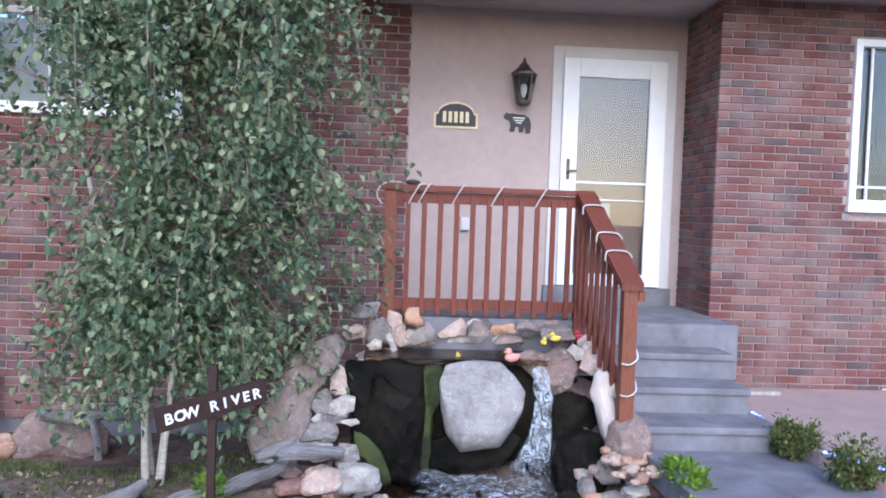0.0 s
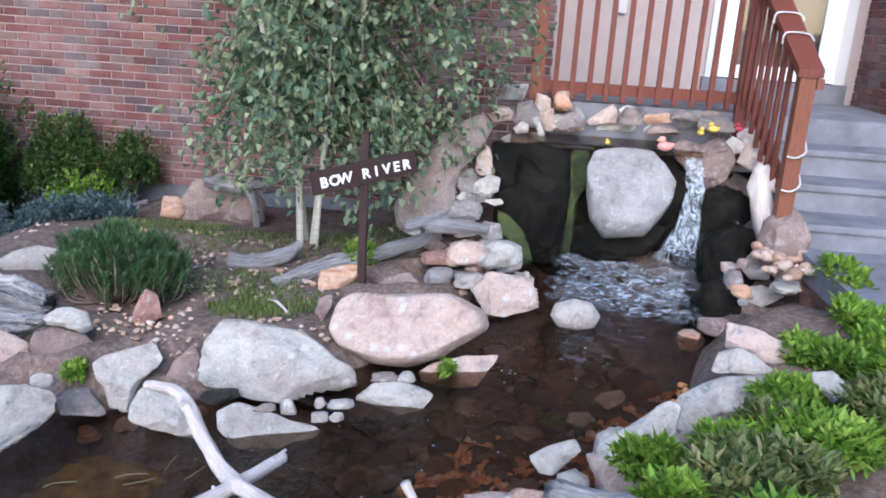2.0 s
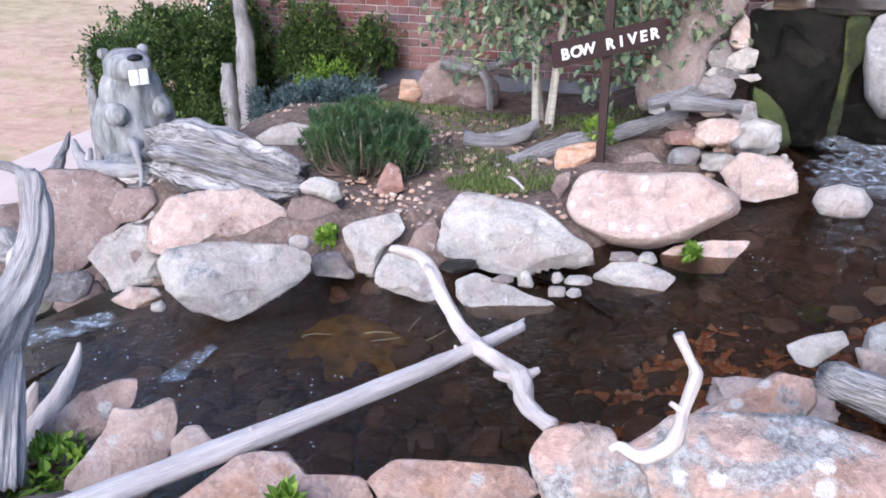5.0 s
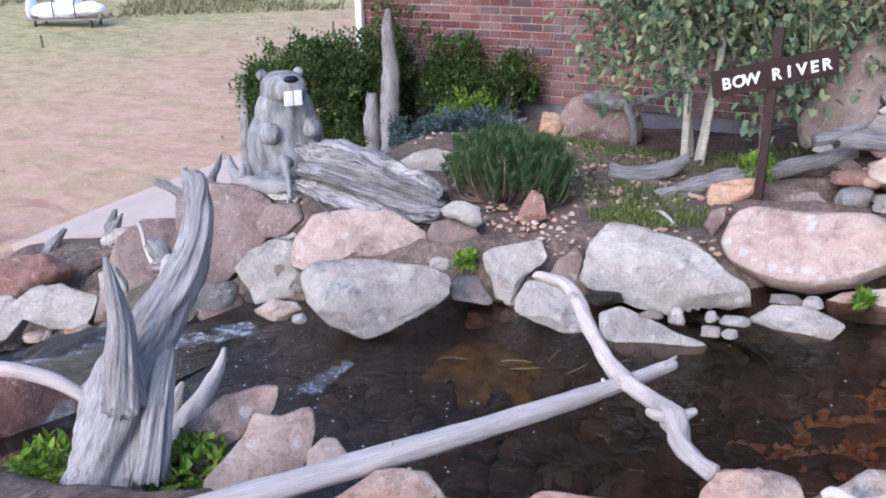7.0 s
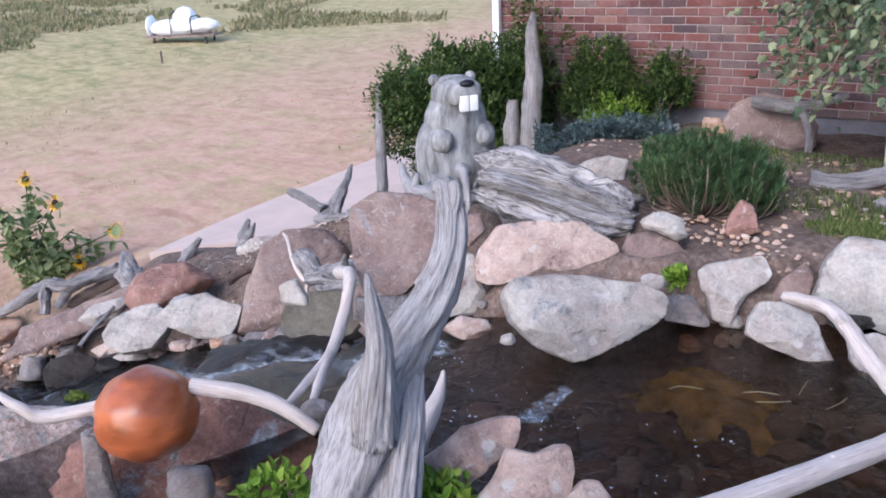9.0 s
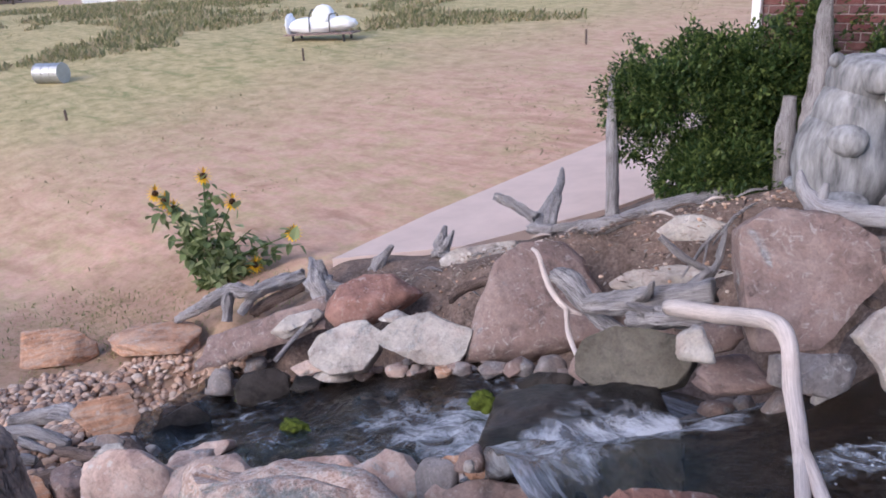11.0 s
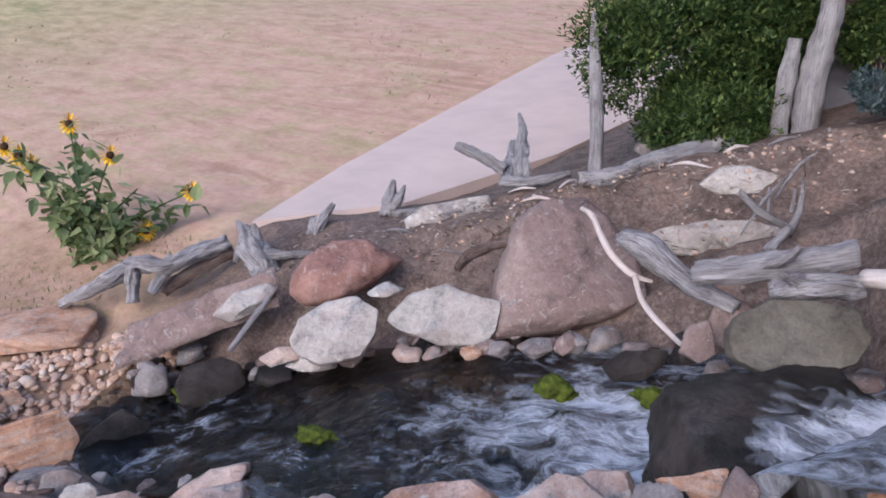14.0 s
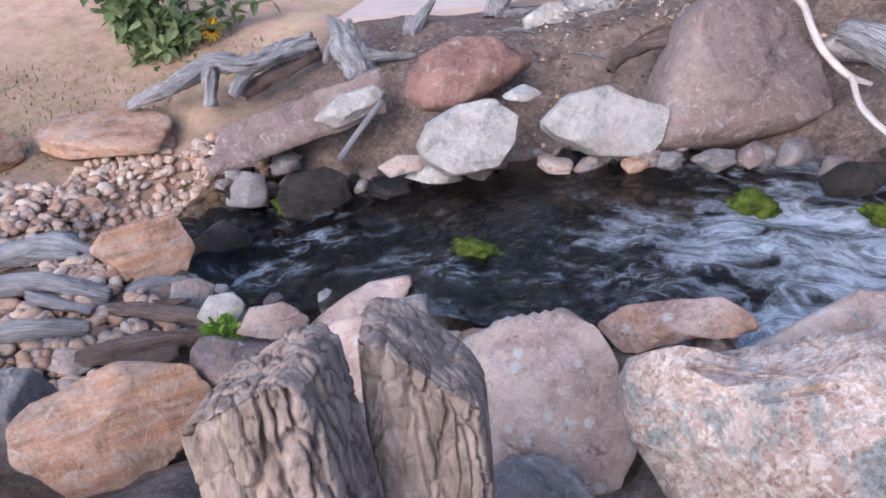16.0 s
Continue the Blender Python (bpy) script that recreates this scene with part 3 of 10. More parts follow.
def soffit():
    pieces = [box(-1.6, y, 3.385, 9.3, y + 0.094, 3.40) for y in np.arange(5.40, 6.85, 0.1)]
    pieces.append(box(-1.6, 5.4, 3.4, 9.3, 6.86, 3.42))
    solo("ceiling_porch", joined(pieces), SOFFIT, "grooved board ceiling over the porch", "ceiling", kind="structure")
    solo("trim_eave", joined([box(-1.6, 5.33, 3.33, 9.3, 5.395, 3.52, 0.006)]), WHITE_PAINT, "white painted eave board along the roof", "trim", kind="structure")
    # roof out of view; the overhang left of the porch is added for shade
    v = [(-7.6, 5.3, 3.62), (9.4, 5.3, 3.62), (9.4, 10.5, 5.6), (-7.6, 10.5, 5.6), (9.4, 15.8, 3.62), (-7.6, 15.8, 3.62)]
    low = [(x, y, z - 0.08) for x, y, z in v]
    f = [(0, 1, 2, 3), (3, 2, 4, 5), (9, 8, 7, 6), (11, 10, 8, 9), (0, 6, 7, 1), (5, 4, 10, 11), (0, 3, 9, 6), (3, 5, 11, 9), (1, 7, 8, 2), (2, 8, 10, 4)]
    solo("roof", (v + low, f), ROOF, "unseen dark shingled roof, its left overhang added to shade the wall", "roof", kind="structure")


soffit()


def window(name, x0, z0, x1, z1, label, grid, FRONT):
    w = thing(name, label, "window", ((x0 + x1) / 2, FRONT, z0), kind="structure")
    ox, oz = (x0 + x1) / 2, z0
    def put(n, s, m, lab="", par=None):
        v = [(a - ox, b - FRONT, c - oz) for a, b, c in s[0]]
        return part(n, (v, s[1]), m, w, lab)
    y0, y1 = FRONT - 0.02, FRONT + 0.08
    put("frame", joined([box(x0, y0, z0, x0 + 0.06, y1, z1, 0.006), box(x1 - 0.06, y0, z0, x1, y1, z1, 0.006), box(x0 + 0.06, y0, z1 - 0.06, x1 - 0.06, y1, z1, 0.006), box(x0 + 0.06, y0, z0, x1 - 0.06, y1, z0 + 0.06, 0.006)]), WHITE_PAINT)
    put("window_sill", box(x0 - 0.02, FRONT - 0.05, z0 - 0.045, x1 + 0.02, FRONT + 0.02, z0, 0.006), WHITE_PAINT)
    bars = []
    for gx in grid[0]:
        bars.append(box(x0 + gx - 0.009, FRONT + 0.02, z0 + 0.06, x0 + gx + 0.009, FRONT + 0.04, z1 - 0.06))
    for gz in grid[1]:
        bars.append(box(x0 + 0.06, FRONT + 0.018, z0 + gz - 0.009, x1 - 0.06, FRONT + 0.042, z0 + gz + 0.009))
    for s in bars:
        put("glazing_bar", s, WHITE_PAINT)
    g = put("pane", box(x0 + 0.05, FRONT + 0.05, z0 + 0.05, x1 - 0.05, FRONT + 0.056, z1 - 0.05), GLASS, "clear reflecting glass")
    g.visible_shadow = False
    # no room is built: a dark panel carries its dimness as colour
    put("room_behind", joined([box(x0, FRONT + 0.9, z0 - 0.1, x1, FRONT + 0.95, z1 + 0.1)]), DARK_BACKING, "dark panel behind the glass standing in for an unlit room")


window("window_1", *WIN_R, "white framed house window with glazing bars", ((0.17, 1.13), (0.17,)), FRONT)
window("window_2", *WIN_L, "white framed window behind the tree", ((1.1,), ()), LEFTWALL)

# porch slab and four steps: the treads overhang their risers a little
def steps():
    slab = solo("porch_slab", joined([box(-1.31, 5.50, 0.30, 1.262, DOORWALL, 0.72, 0.012), box(0.20, 5.47, 0.0, 1.15, 5.6, 0.716, 0.014)]), CONCRETE, "worn grey concrete porch slab", "porch", kind="structure")
    for k, (y0, y1, z, x1) in enumerate(((5.12, 5.50, 0.55, 1.07), (4.78, 5.15, 0.375, 1.04), (4.42, 4.81, 0.20, 1.10))):
        s = joined([box(0.20, y0 + 0.02, -0.2, x1, y1, z - 0.04), box(0.19, y0, z - 0.045, x1 + 0.01, y1, z, 0.012)])
        solo("concrete_step", s, CONCRETE, "worn grey concrete step with a rounded nosing", "step", "front steps", "structure")


steps()


def front_door():
    d = thing("door_1", "closed white storm door with a full glass panel", "door", (0.58, DOORWALL, 0.88), kind="structure")
    def put(n, s, m, lab="", par=None):
        return part(n, ([(a - 0.58, b - DOORWALL, c - 0.88) for a, b, c in s[0]], s[1]), m, d, lab)
    Y = DOORWALL
    put("casing", joined([box(0.0, Y - 0.025, 0.88, 0.10, Y + 0.05, 3.08, 0.006), box(1.06, Y - 0.025, 0.88, 1.16, Y + 0.05, 3.08, 0.006), box(0.10, Y - 0.025, 2.975, 1.06, Y + 0.05, 3.08, 0.006)]), TRIM_PAINT, "greyish white casing boards")
    put("threshold", box(-0.02, Y - 0.05, 0.715, 1.18, Y + 0.1, 0.88, 0.006), CONCRETE, "worn grey metal threshold")
    put("storm_frame", joined([box(0.10, Y - 0.06, 0.89, 0.245, Y - 0.02, 2.97, 0.008), box(0.90, Y - 0.06, 0.89, 1.06, Y - 0.02, 2.97, 0.008), box(0.245, Y - 0.06, 2.80, 0.90, Y - 0.02, 2.97, 0.008), box(0.245, Y - 0.06, 0.89, 0.90, Y - 0.02, 1.0, 0.008)]), WHITE_PAINT)
    put("push_bar", box(0.245, Y - 0.062, 1.83, 0.90, Y - 0.04, 1.85, 0.004), WHITE_PAINT, "thin white cross bar")
    put("push_bar", box(0.245, Y - 0.062, 1.68, 0.90, Y - 0.045, 1.69, 0.003), WHITE_PAINT, "thin white cross bar")
    g = put("glass_panel", box(0.24, Y - 0.043, 0.99, 0.905, Y - 0.037, 2.81), GLASS, "reflecting glass panel")
    g.visible_shadow = False
    put("inner_door", box(0.11, Y + 0.05, 0.89, 1.05, Y + 0.1, 2.97), INNER_DOOR, "dull reddish inner door")
    put("pet_flap", box(0.36, Y + 0.03, 1.2, 0.60, Y + 0.049, 1.66, 0.008), TRIM_PAINT, "pale panel in the inner door")
    put("handle_plate", box(0.15, Y - 0.068, 1.86, 0.18, Y - 0.06, 2.05, 0.003), BRONZE)
    put("handle", joined([box(0.155, Y - 0.10, 1.93, 0.175, Y - 0.066, 1.95, 0.003), box(0.155, Y - 0.105, 1.93, 0.24, Y - 0.092, 1.95, 0.004)]), BRONZE, "dark lever handle")


front_door()


def rail():
    r = thing("porch_railing", "red-brown stained wooden railing along porch and steps", "railing", (-0.7, 5.5, 0.72))
    def put(n, s, m=REDWOOD, lab=""):
        return part(n, ([(a + 0.7, b - 5.5, c - 0.72) for a, b, c in s[0]], s[1]), m, r, lab)
    y = 5.5
    put("post", box(-1.475, y - 0.045, 0.35, -1.385, y + 0.045, 1.66, 0.005), REDWOOD_LIGHT, "worn orange-brown post")
    put("post", box(-0.03, y - 0.045, 0.35, 0.06, y + 0.045, 1.66, 0.005))
    put("top_rail", box(-1.50, y - 0.065, 1.66, 0.07, y + 0.065, 1.70, 0.006))
    put("rail_board", box(-1.385, y - 0.02, 1.57, -0.03, y + 0.02, 1.655, 0.003))
    put("bottom_rail", box(-1.385, y - 0.02, 0.78, -0.03, y + 0.02, 0.86, 0.003))
    for k in range(11):
        x = -1.30 + k * 0.1205
        put("baluster", box(x - 0.018, y - 0.055, 0.74, x + 0.018, y - 0.021, 1.62, 0.003))
    # the sloping side along the steps
    ax, ay, az, bx, by, bz = 0.02, 5.46, 1.66, 0.10, 4.50, 1.08
    def sloped(w, t, lift, a=0.0, b=1.0):
        p, q = Vector((ax + (bx - ax) * a, ay + (by - ay) * a, az + (bz - az) * a + lift)), Vector((ax + (bx - ax) * b, ay + (by - ay) * b, az + (bz - az) * b + lift))
        v = []
        for e in (p, q):
            v += [(e.x - w, e.y, e.z), (e.x + w, e.y, e.z), (e.x + w, e.y, e.z + t), (e.x - w, e.y, e.z + t)]
        return v, [(0, 1, 2, 3), (7, 6, 5, 4), (0, 4, 5, 1), (1, 5, 6, 2), (2, 6, 7, 3), (3, 7, 4, 0)]
    put("stair_rail", sloped(0.07, 0.045, 0.0, 0.0, 1.06))
    put("stair_board", sloped(0.022, 0.09, -0.095))
    put("stair_bottom_rail", sloped(0.022, 0.08, -0.78))
    put("newel_post", box(0.055, 4.455, 0.05, 0.145, 4.545, 1.075, 0.005), REDWOOD_LIGHT, "worn orange-brown newel post")
    put("newel_block", box(0.145, 4.44, 0.98, 0.185, 4.56, 1.04, 0.004), REDWOOD_LIGHT)
    for k in range(7):
        a = 0.09 + k * 0.125
        x, yy, z = ax + (bx - ax) * a, ay + (by - ay) * a, az + (bz - az) * a
        put("baluster", box(x - 0.05, yy - 0.018, z - 0.84, x - 0.023, yy + 0.018, z - 0.005, 0.003))


rail()


def tube(points, radii, sides=8, lumps=0.0, seed=0, groove=0.0, close=True, twist=0.0, steps_each=6, grain=None):
    """A limb through the points: (verts, faces). lumps and groove make it knotty and ridged."""
    pts = [Vector(p) for p in points]
    if isinstance(radii, (int, float)):
        radii = [radii] * len(pts)
    fine, rad = [], []
    for i in range(len(pts) - 1):
        p0, p1, p2, p3 = pts[max(i - 1, 0)], pts[i], pts[i + 1], pts[min(i + 2, len(pts) - 1)]
        for s in range(steps_each):
            t = s / steps_each
            fine.append(0.5 * (2 * p1 + (p2 - p0) * t + (2 * p0 - 5 * p1 + 4 * p2 - p3) * t * t + (3 * p1 - p0 - 3 * p2 + p3) * t ** 3))
            rad.append(radii[i] + (radii[i + 1] - radii[i]) * t)
    fine.append(pts[-1])
    rad.append(radii[-1])
    v, f, run = [], [], 0.0
    up = Vector((0.1, 0.2, 1)).normalized()
    for i, (p, r) in enumerate(zip(fine, rad)):
        run += (p - fine[max(i - 1, 0)]).length
        d = (fine[min(i + 1, len(fine) - 1)] - fine[max(i - 1, 0)]).normalized()
        side = d.cross(up)
        side = side.normalized() if side.length > 0.05 else d.orthogonal().normalized()
        up = side.cross(d).normalized()
        for k in range(sides):
            a = 2 * math.pi * k / sides
            o = side * math.cos(a) + up * math.sin(a)
            q = 1.0
            if lumps:
                q += lumps * noise.fractal(Vector((p.x * 9 + seed, p.y * 9 + o.x * 1.3, p.z * 9 + o.z * 1.3)), 1, 2, 3)
            if groove:
                b = a + twist * i
                q += groove * (0.6 * noise.noise(Vector((math.cos(b) * 2.6 + seed, math.sin(b) * 2.6, run * 2.0))) + 0.5 * noise.noise(Vector((math.cos(b) * 7 + seed, math.sin(b) * 7, run * 3.0 + 9))))
            if groove > 0.7:
                b = a + 0.25 * run
                q -= 0.16 * max(0.0, 1 - 11 * abs(noise.noise(Vector((math.cos(b) * 3.4 + seed, math.sin(b) * 3.4, run * 1.6))))) + 0.07 * max(0.0, 1 - 9 * abs(noise.noise(Vector((math.cos(b) * 8 + seed, math.sin(b) * 8, run * 2.4 + 4)))))
            v.append(p + o * r * q)
            if grain is not None:
                grain.append((math.cos(a) * (0.6 + 8 * r), math.sin(a) * (0.6 + 8 * r), run * 2.0 + seed))
    if groove >= 0.3 and close:
        for row, sign in ((0, -1), (1, -1), (len(fine) - 2, 1), (len(fine) - 1, 1)):
            way = (fine[-1] - fine[-2]).normalized() if sign > 0 else (fine[0] - fine[1]).normalized()
            for k in range(sides):
                a = 2 * math.pi * k / sides
                v[row * sides + k] = v[row * sides + k] + way * rad[row] * 0.7 * noise.noise(Vector((math.cos(a) * 3 + seed, math.sin(a) * 3, row)))
    n = len(fine)
    for i in range(n - 1):
        for k in range(sides):
            k2 = (k + 1) % sides
            f.append((i * sides + k, (i + 1) * sides + k, (i + 1) * sides + k2, i * sides + k2))
    if close:
        f.append(tuple(range(sides)))
        f.append(tuple(range((n - 1) * sides + sides - 1, (n - 1) * sides - 1, -1)))
    return [tuple(q) for q in v], f


def cords():
    """White cord looped round the railing."""
    def loop(name, pts):
        solo(name, tube(pts, 0.006, 6), ROPE, "white cord wound over the wooden railing", "cord", "cords on the railing", smooth_faces=True)
    for x in (-1.27, -1.20, -0.95, -0.66, -0.33):
        loop("cord", [(x + 0.09, 5.57, 1.70), (x + 0.085, 5.50, 1.708), (x + 0.05, 5.425, 1.70), (x + 0.0, 5.42, 1.62), (x - 0.03, 5.435, 1.56)])
    loop("cord", [(-1.36, 5.44, 1.715), (-1.45, 5.42, 1.715), (-1.52, 5.43, 1.67), (-1.53, 5.44, 1.60), (-1.49, 5.44, 1.55)])
    for a in (0.22, 0.55, 0.75):
        x, y, z = 0.02 + 0.08 * a, 5.46 - 0.96 * a, 1.66 - 0.58 * a + 0.05
        loop("cord", [(x - 0.085, y - 0.02, z - 0.06), (x - 0.075, y - 0.01, z), (x - 0.02, y, z + 0.012), (x + 0.06, y - 0.02, z + 0.005), (x + 0.085, y - 0.05, z - 0.03)])
    for z in (0.62, 0.42):
        loop("cord", [(0.05, 4.44, z - 0.03), (0.10, 4.43, z - 0.035), (0.15, 4.44, z), (0.158, 4.50, z + 0.05), (0.15, 4.55, z + 0.08)])


cords()


def lantern():
    t = thing("wall_lantern", "weathered bronze wall lantern with glass sides", "lamp", (-0.28, DOORWALL, 2.5))
    def put(n, s, m, lab=""):
        return part(n, s, m, t, lab)
    put("backplate", box(-0.05, -0.02, 0.08, 0.05, 0.0, 0.36, 0.006), BRONZE)
    put("arm", tube([(0, -0.01, 0.30), (0, -0.07, 0.40), (0, -0.13, 0.42), (0, -0.13, 0.36)], 0.009, 8), BRONZE)
    def ring(r0, z0, r1, z1, k=6):
        v = [(r * math.cos(2 * math.pi * i / k), -0.13 + r * math.sin(2 * math.pi * i / k), z) for r, z in ((r0, z0), (r1, z1)) for i in range(k)]
        return v, [(i, (i + 1) % k, k + (i + 1) % k, k + i) for i in range(k)] + [tuple(range(k))[::-1], tuple(range(k, 2 * k))]
    put("cap", joined([ring(0.115, 0.29, 0.05, 0.35), ring(0.05, 0.35, 0.035, 0.38), ring(0.12, 0.28, 0.12, 0.292)]), BRONZE)
    put("finial", joined([ring(0.012, 0.38, 0.02, 0.40), ring(0.02, 0.40, 0.004, 0.44)]), BRONZE)
    put("base", joined([ring(0.065, 0.02, 0.07, 0.045), ring(0.03, 0.0, 0.065, 0.02)]), BRONZE)
    for i in range(6):
        a = 2 * math.pi * i / 6
        put("bar", tube([(0.066 * math.cos(a), -0.13 + 0.066 * math.sin(a), 0.04), (0.112 * math.cos(a), -0.13 + 0.112 * math.sin(a), 0.285)], 0.005, 6), BRONZE)
    g = put("glass", ring(0.06, 0.045, 0.105, 0.28), GLASS, "clear glass sides")
    g.visible_shadow = False
    put("bulb", tube([(0, -0.13, 0.08), (0, -0.13, 0.13), (0, -0.13, 0.17), (0, -0.13, 0.20)], [0.012, 0.03, 0.03, 0.008], 10), LETTER_WHITE, "frosted white bulb")


lantern()


def flat(outline, y0, y1):
    """An outline in x and z, given thickness in y."""
    k = len(outline)
    v = [(x, y, z) for y in (y0, y1) for x, z in outline]
    return v, [tuple(range(k)), tuple(range(2 * k - 1, k - 1, -1))] + [(i, i + k, (i + 1) % k + k, (i + 1) % k) for i in range(k)]


def plaques():
    p = thing("number_plaque", "arched black plaque with a gold rim", "plaque", (-0.875, DOORWALL, 2.29))
    def arch(w, h, rise, inset):
        top = [(w * math.cos(a), h - inset + rise * math.sin(a)) for a in np.linspace(0, math.pi, 13)]
        return [(-w - 0.035 + inset, inset), (w + 0.035 - inset, inset), (w + 0.035 - inset, h - inset)] + [(x * (1 - inset), z) for x, z in top] + [(-w - 0.035 + inset, h - inset)]
    part("rim", flat(arch(0.165, 0.14, 0.10, 0.0), -0.016, -0.001), BRASS_PALE, p, "pale gold rim")
    part("panel", flat(arch(0.165, 0.14, 0.10, 0.018), -0.02, -0.014), BLACK_METAL, p)
    for k in range(5):
        x = -0.105 + k * 0.052
        part("bar", box(x - 0.016, -0.026, 0.05, x + 0.016, -0.019, 0.15, 0.003), BRASS_PALE, p, "pale gold bar")
    b = thing("bear_plaque", "small black bear-shaped sign on the stucco", "plaque", (-0.305, DOORWALL, 2.27))
    shape = [(-0.115, 0.175), (-0.10, 0.185), (-0.09, 0.172), (-0.05, 0.178), (0.0, 0.17), (0.06, 0.168), (0.105, 0.14), (0.122, 0.09), (0.118, 0.0), (0.075, 0.0), (0.07, 0.05), (0.055, 0.06), (0.05, 0.01), (0.015, 0.01), (0.01, 0.055), (-0.02, 0.055), (-0.03, 0.01), (-0.075, 0.01), (-0.065, 0.07), (-0.08, 0.11), (-0.12, 0.125), (-0.132, 0.15)]
    part("silhouette", flat(shape[::-1], -0.012, -0.002), BLACK_METAL, b)
    for k, w in enumerate((0.055, 0.04, 0.025)):
        part("bar", box(-w + 0.01, -0.017, 0.132 - k * 0.022, w + 0.01, -0.011, 0.142 - k * 0.022), LETTER_WHITE, b, "small white bar")
    o = thing("outlet_box", "small grey outdoor outlet box", "outlet", (-0.76, DOORWALL, 1.36))
    part("body", box(-0.04, -0.035, 0.0, 0.04, 0, 0.12, 0.006), TRIM_PAINT, o)
    part("cover", box(-0.03, -0.045, 0.01, 0.03, -0.034, 0.11, 0.005), TRIM_PAINT, o)


BRASS_PALE = plain("pale_gold_paint", (0.72, 0.62, 0.36), 0.45, 0.0, 0.4, 0.08, 30, 0.05)
plaques()

# paving beside the steps
def slab(name, outline, z0, z1, mat, label, category="paving"):
    k = len(outline)
    v = [(x, y, z) for z in (z0, z1) for x, y in outline]
    f = [tuple(range(k))[::-1], tuple(range(k, 2 * k))] + [(i, (i + 1) % k, (i + 1) % k + k, i + k) for i in range(k)]
    return solo(name, (v, f), mat, label, category, kind="structure")


PATIO = [(1.30, 6.06), (1.30, 5.72), (1.20, 5.16), (1.16, 4.62), (1.19, 4.14), (1.38, 3.81), (1.9, 3.1), (6.0, 2.0), (9.0, 6.06)]
slab("pavement_walkway", [(0.25, 1.2), (1.25, 1.0), (1.30, 3.4), (1.34, 4.2), (1.6, 4.6), (0.2, 4.6), (0.22, 3.4)], -0.1, 0.045, CONCRETE, "grey concrete walkway at the foot of the steps")
slab("pavement_patio", PATIO, -0.1, 0.13, PINK_PAVING, "pinkish concrete patio along the brick wall")

# ---- rocks ----
def sphere_points(levels):
    bm = bmesh.new()
    bmesh.ops.create_icosphere(bm, subdivisions=levels, radius=1.0)
    v = np.array([p.co[:] for p in bm.verts])
    f = [[p.index for p in q.verts] for q in bm.faces]
    bm.free()
    return v, f


BALLS = {k: sphere_points(k) for k in (2, 3, 4, 5)}


def rock_shape(size, seed, levels=4, cuts=14, rough=0.05, boxy=0.85, flat=False):
    """A ball cut by random planes, softened, and worn by noise."""
    rnd = np.random.RandomState(seed)
    v, f = BALLS[levels]
    n = rnd.normal(size=(cuts, 3))
    axes = np.array([(0, 0, 1), (0, 0, -1), (1, 0, 0), (-1, 0, 0), (0, 1, 0), (0, -1, 0)]) + rnd.normal(size=(6, 3)) * 0.22
    if flat:
        axes[0] = (0.08 * axes[0][0], 0.08 * axes[0][1], 1)
    n = np.concatenate([n, axes])
    n /= np.linalg.norm(n, axis=1)[:, None]
    d = np.concatenate([rnd.uniform(0.60, 0.98, cuts), rnd.uniform(0.56, 0.92, 6)])
    if flat:
        d[-6], d[-4:] = 0.45, np.maximum(d[-4:], 0.75)
    dot = np.maximum(v @ n.T, 1e-3)
    reach = np.sort(d / dot, axis=1)
    r = np.minimum(reach[:, 0], 1.15)
    soft = np.minimum(1.0, 0.6 * reach[:, 0] + 0.4 * np.minimum(reach[:, 1], 1.3))
    r = boxy * r + (1 - boxy) * soft
    off = rnd.uniform(-50, 50, 3)
    wear = np.array([noise.fractal(Vector(p * 1.6 + off), 0.9, 2.1, 5) for p in v])
    ledge = np.array([noise.turbulence(Vector((q[0] * 1.4, q[1] * 1.4, q[2] * 5.0)) + Vector(off), 3, True) for q in v])
    fine = np.array([noise.fractal(Vector(p * 6.0 + off), 0.8, 2.2, 4) for p in v])
    r = r * (1 + rough * wear * 1.1 + rough * 0.45 * fine - rough * 0.9 * np.clip(ledge - 0.75, 0, 1))
    p = v * r[:, None]
    p[:, :2] *= (1 + 0.5 * np.maximum(-p[:, 2], 0) ** 1.3)[:, None]
    lo, hi = p.min(0), p.max(0)
    p = (p - (lo + hi) / 2) / (hi - lo) * np.array(size)
    return p.tolist(), f


def rock(at, size, yaw, seed, mat, label, levels=None, rough=0.06, boxy=None, tilt=(0, 0), flat=False):
    boxy = boxy if boxy is not None else 0.9 if flat else 0.58 + 0.42 * ((seed * 0.618) % 1.0)
    big = max(size)
    shape = rock_shape(size, seed, levels or (5 if big > 0.45 else 4 if big > 0.12 else 3), 14, rough, boxy, flat)
    ob = solo("boulder" if big > 0.5 else "rock" if big > 0.15 else "pebble", shape, mat, label, "boulder" if big > 0.5 else "stone", smooth_faces=True)
    ob.matrix_world = pose(*at, tilt[0], tilt[1], yaw)
    if size[2] > 0.1:
        FOOT.append((*at, *size, yaw))
    return ob

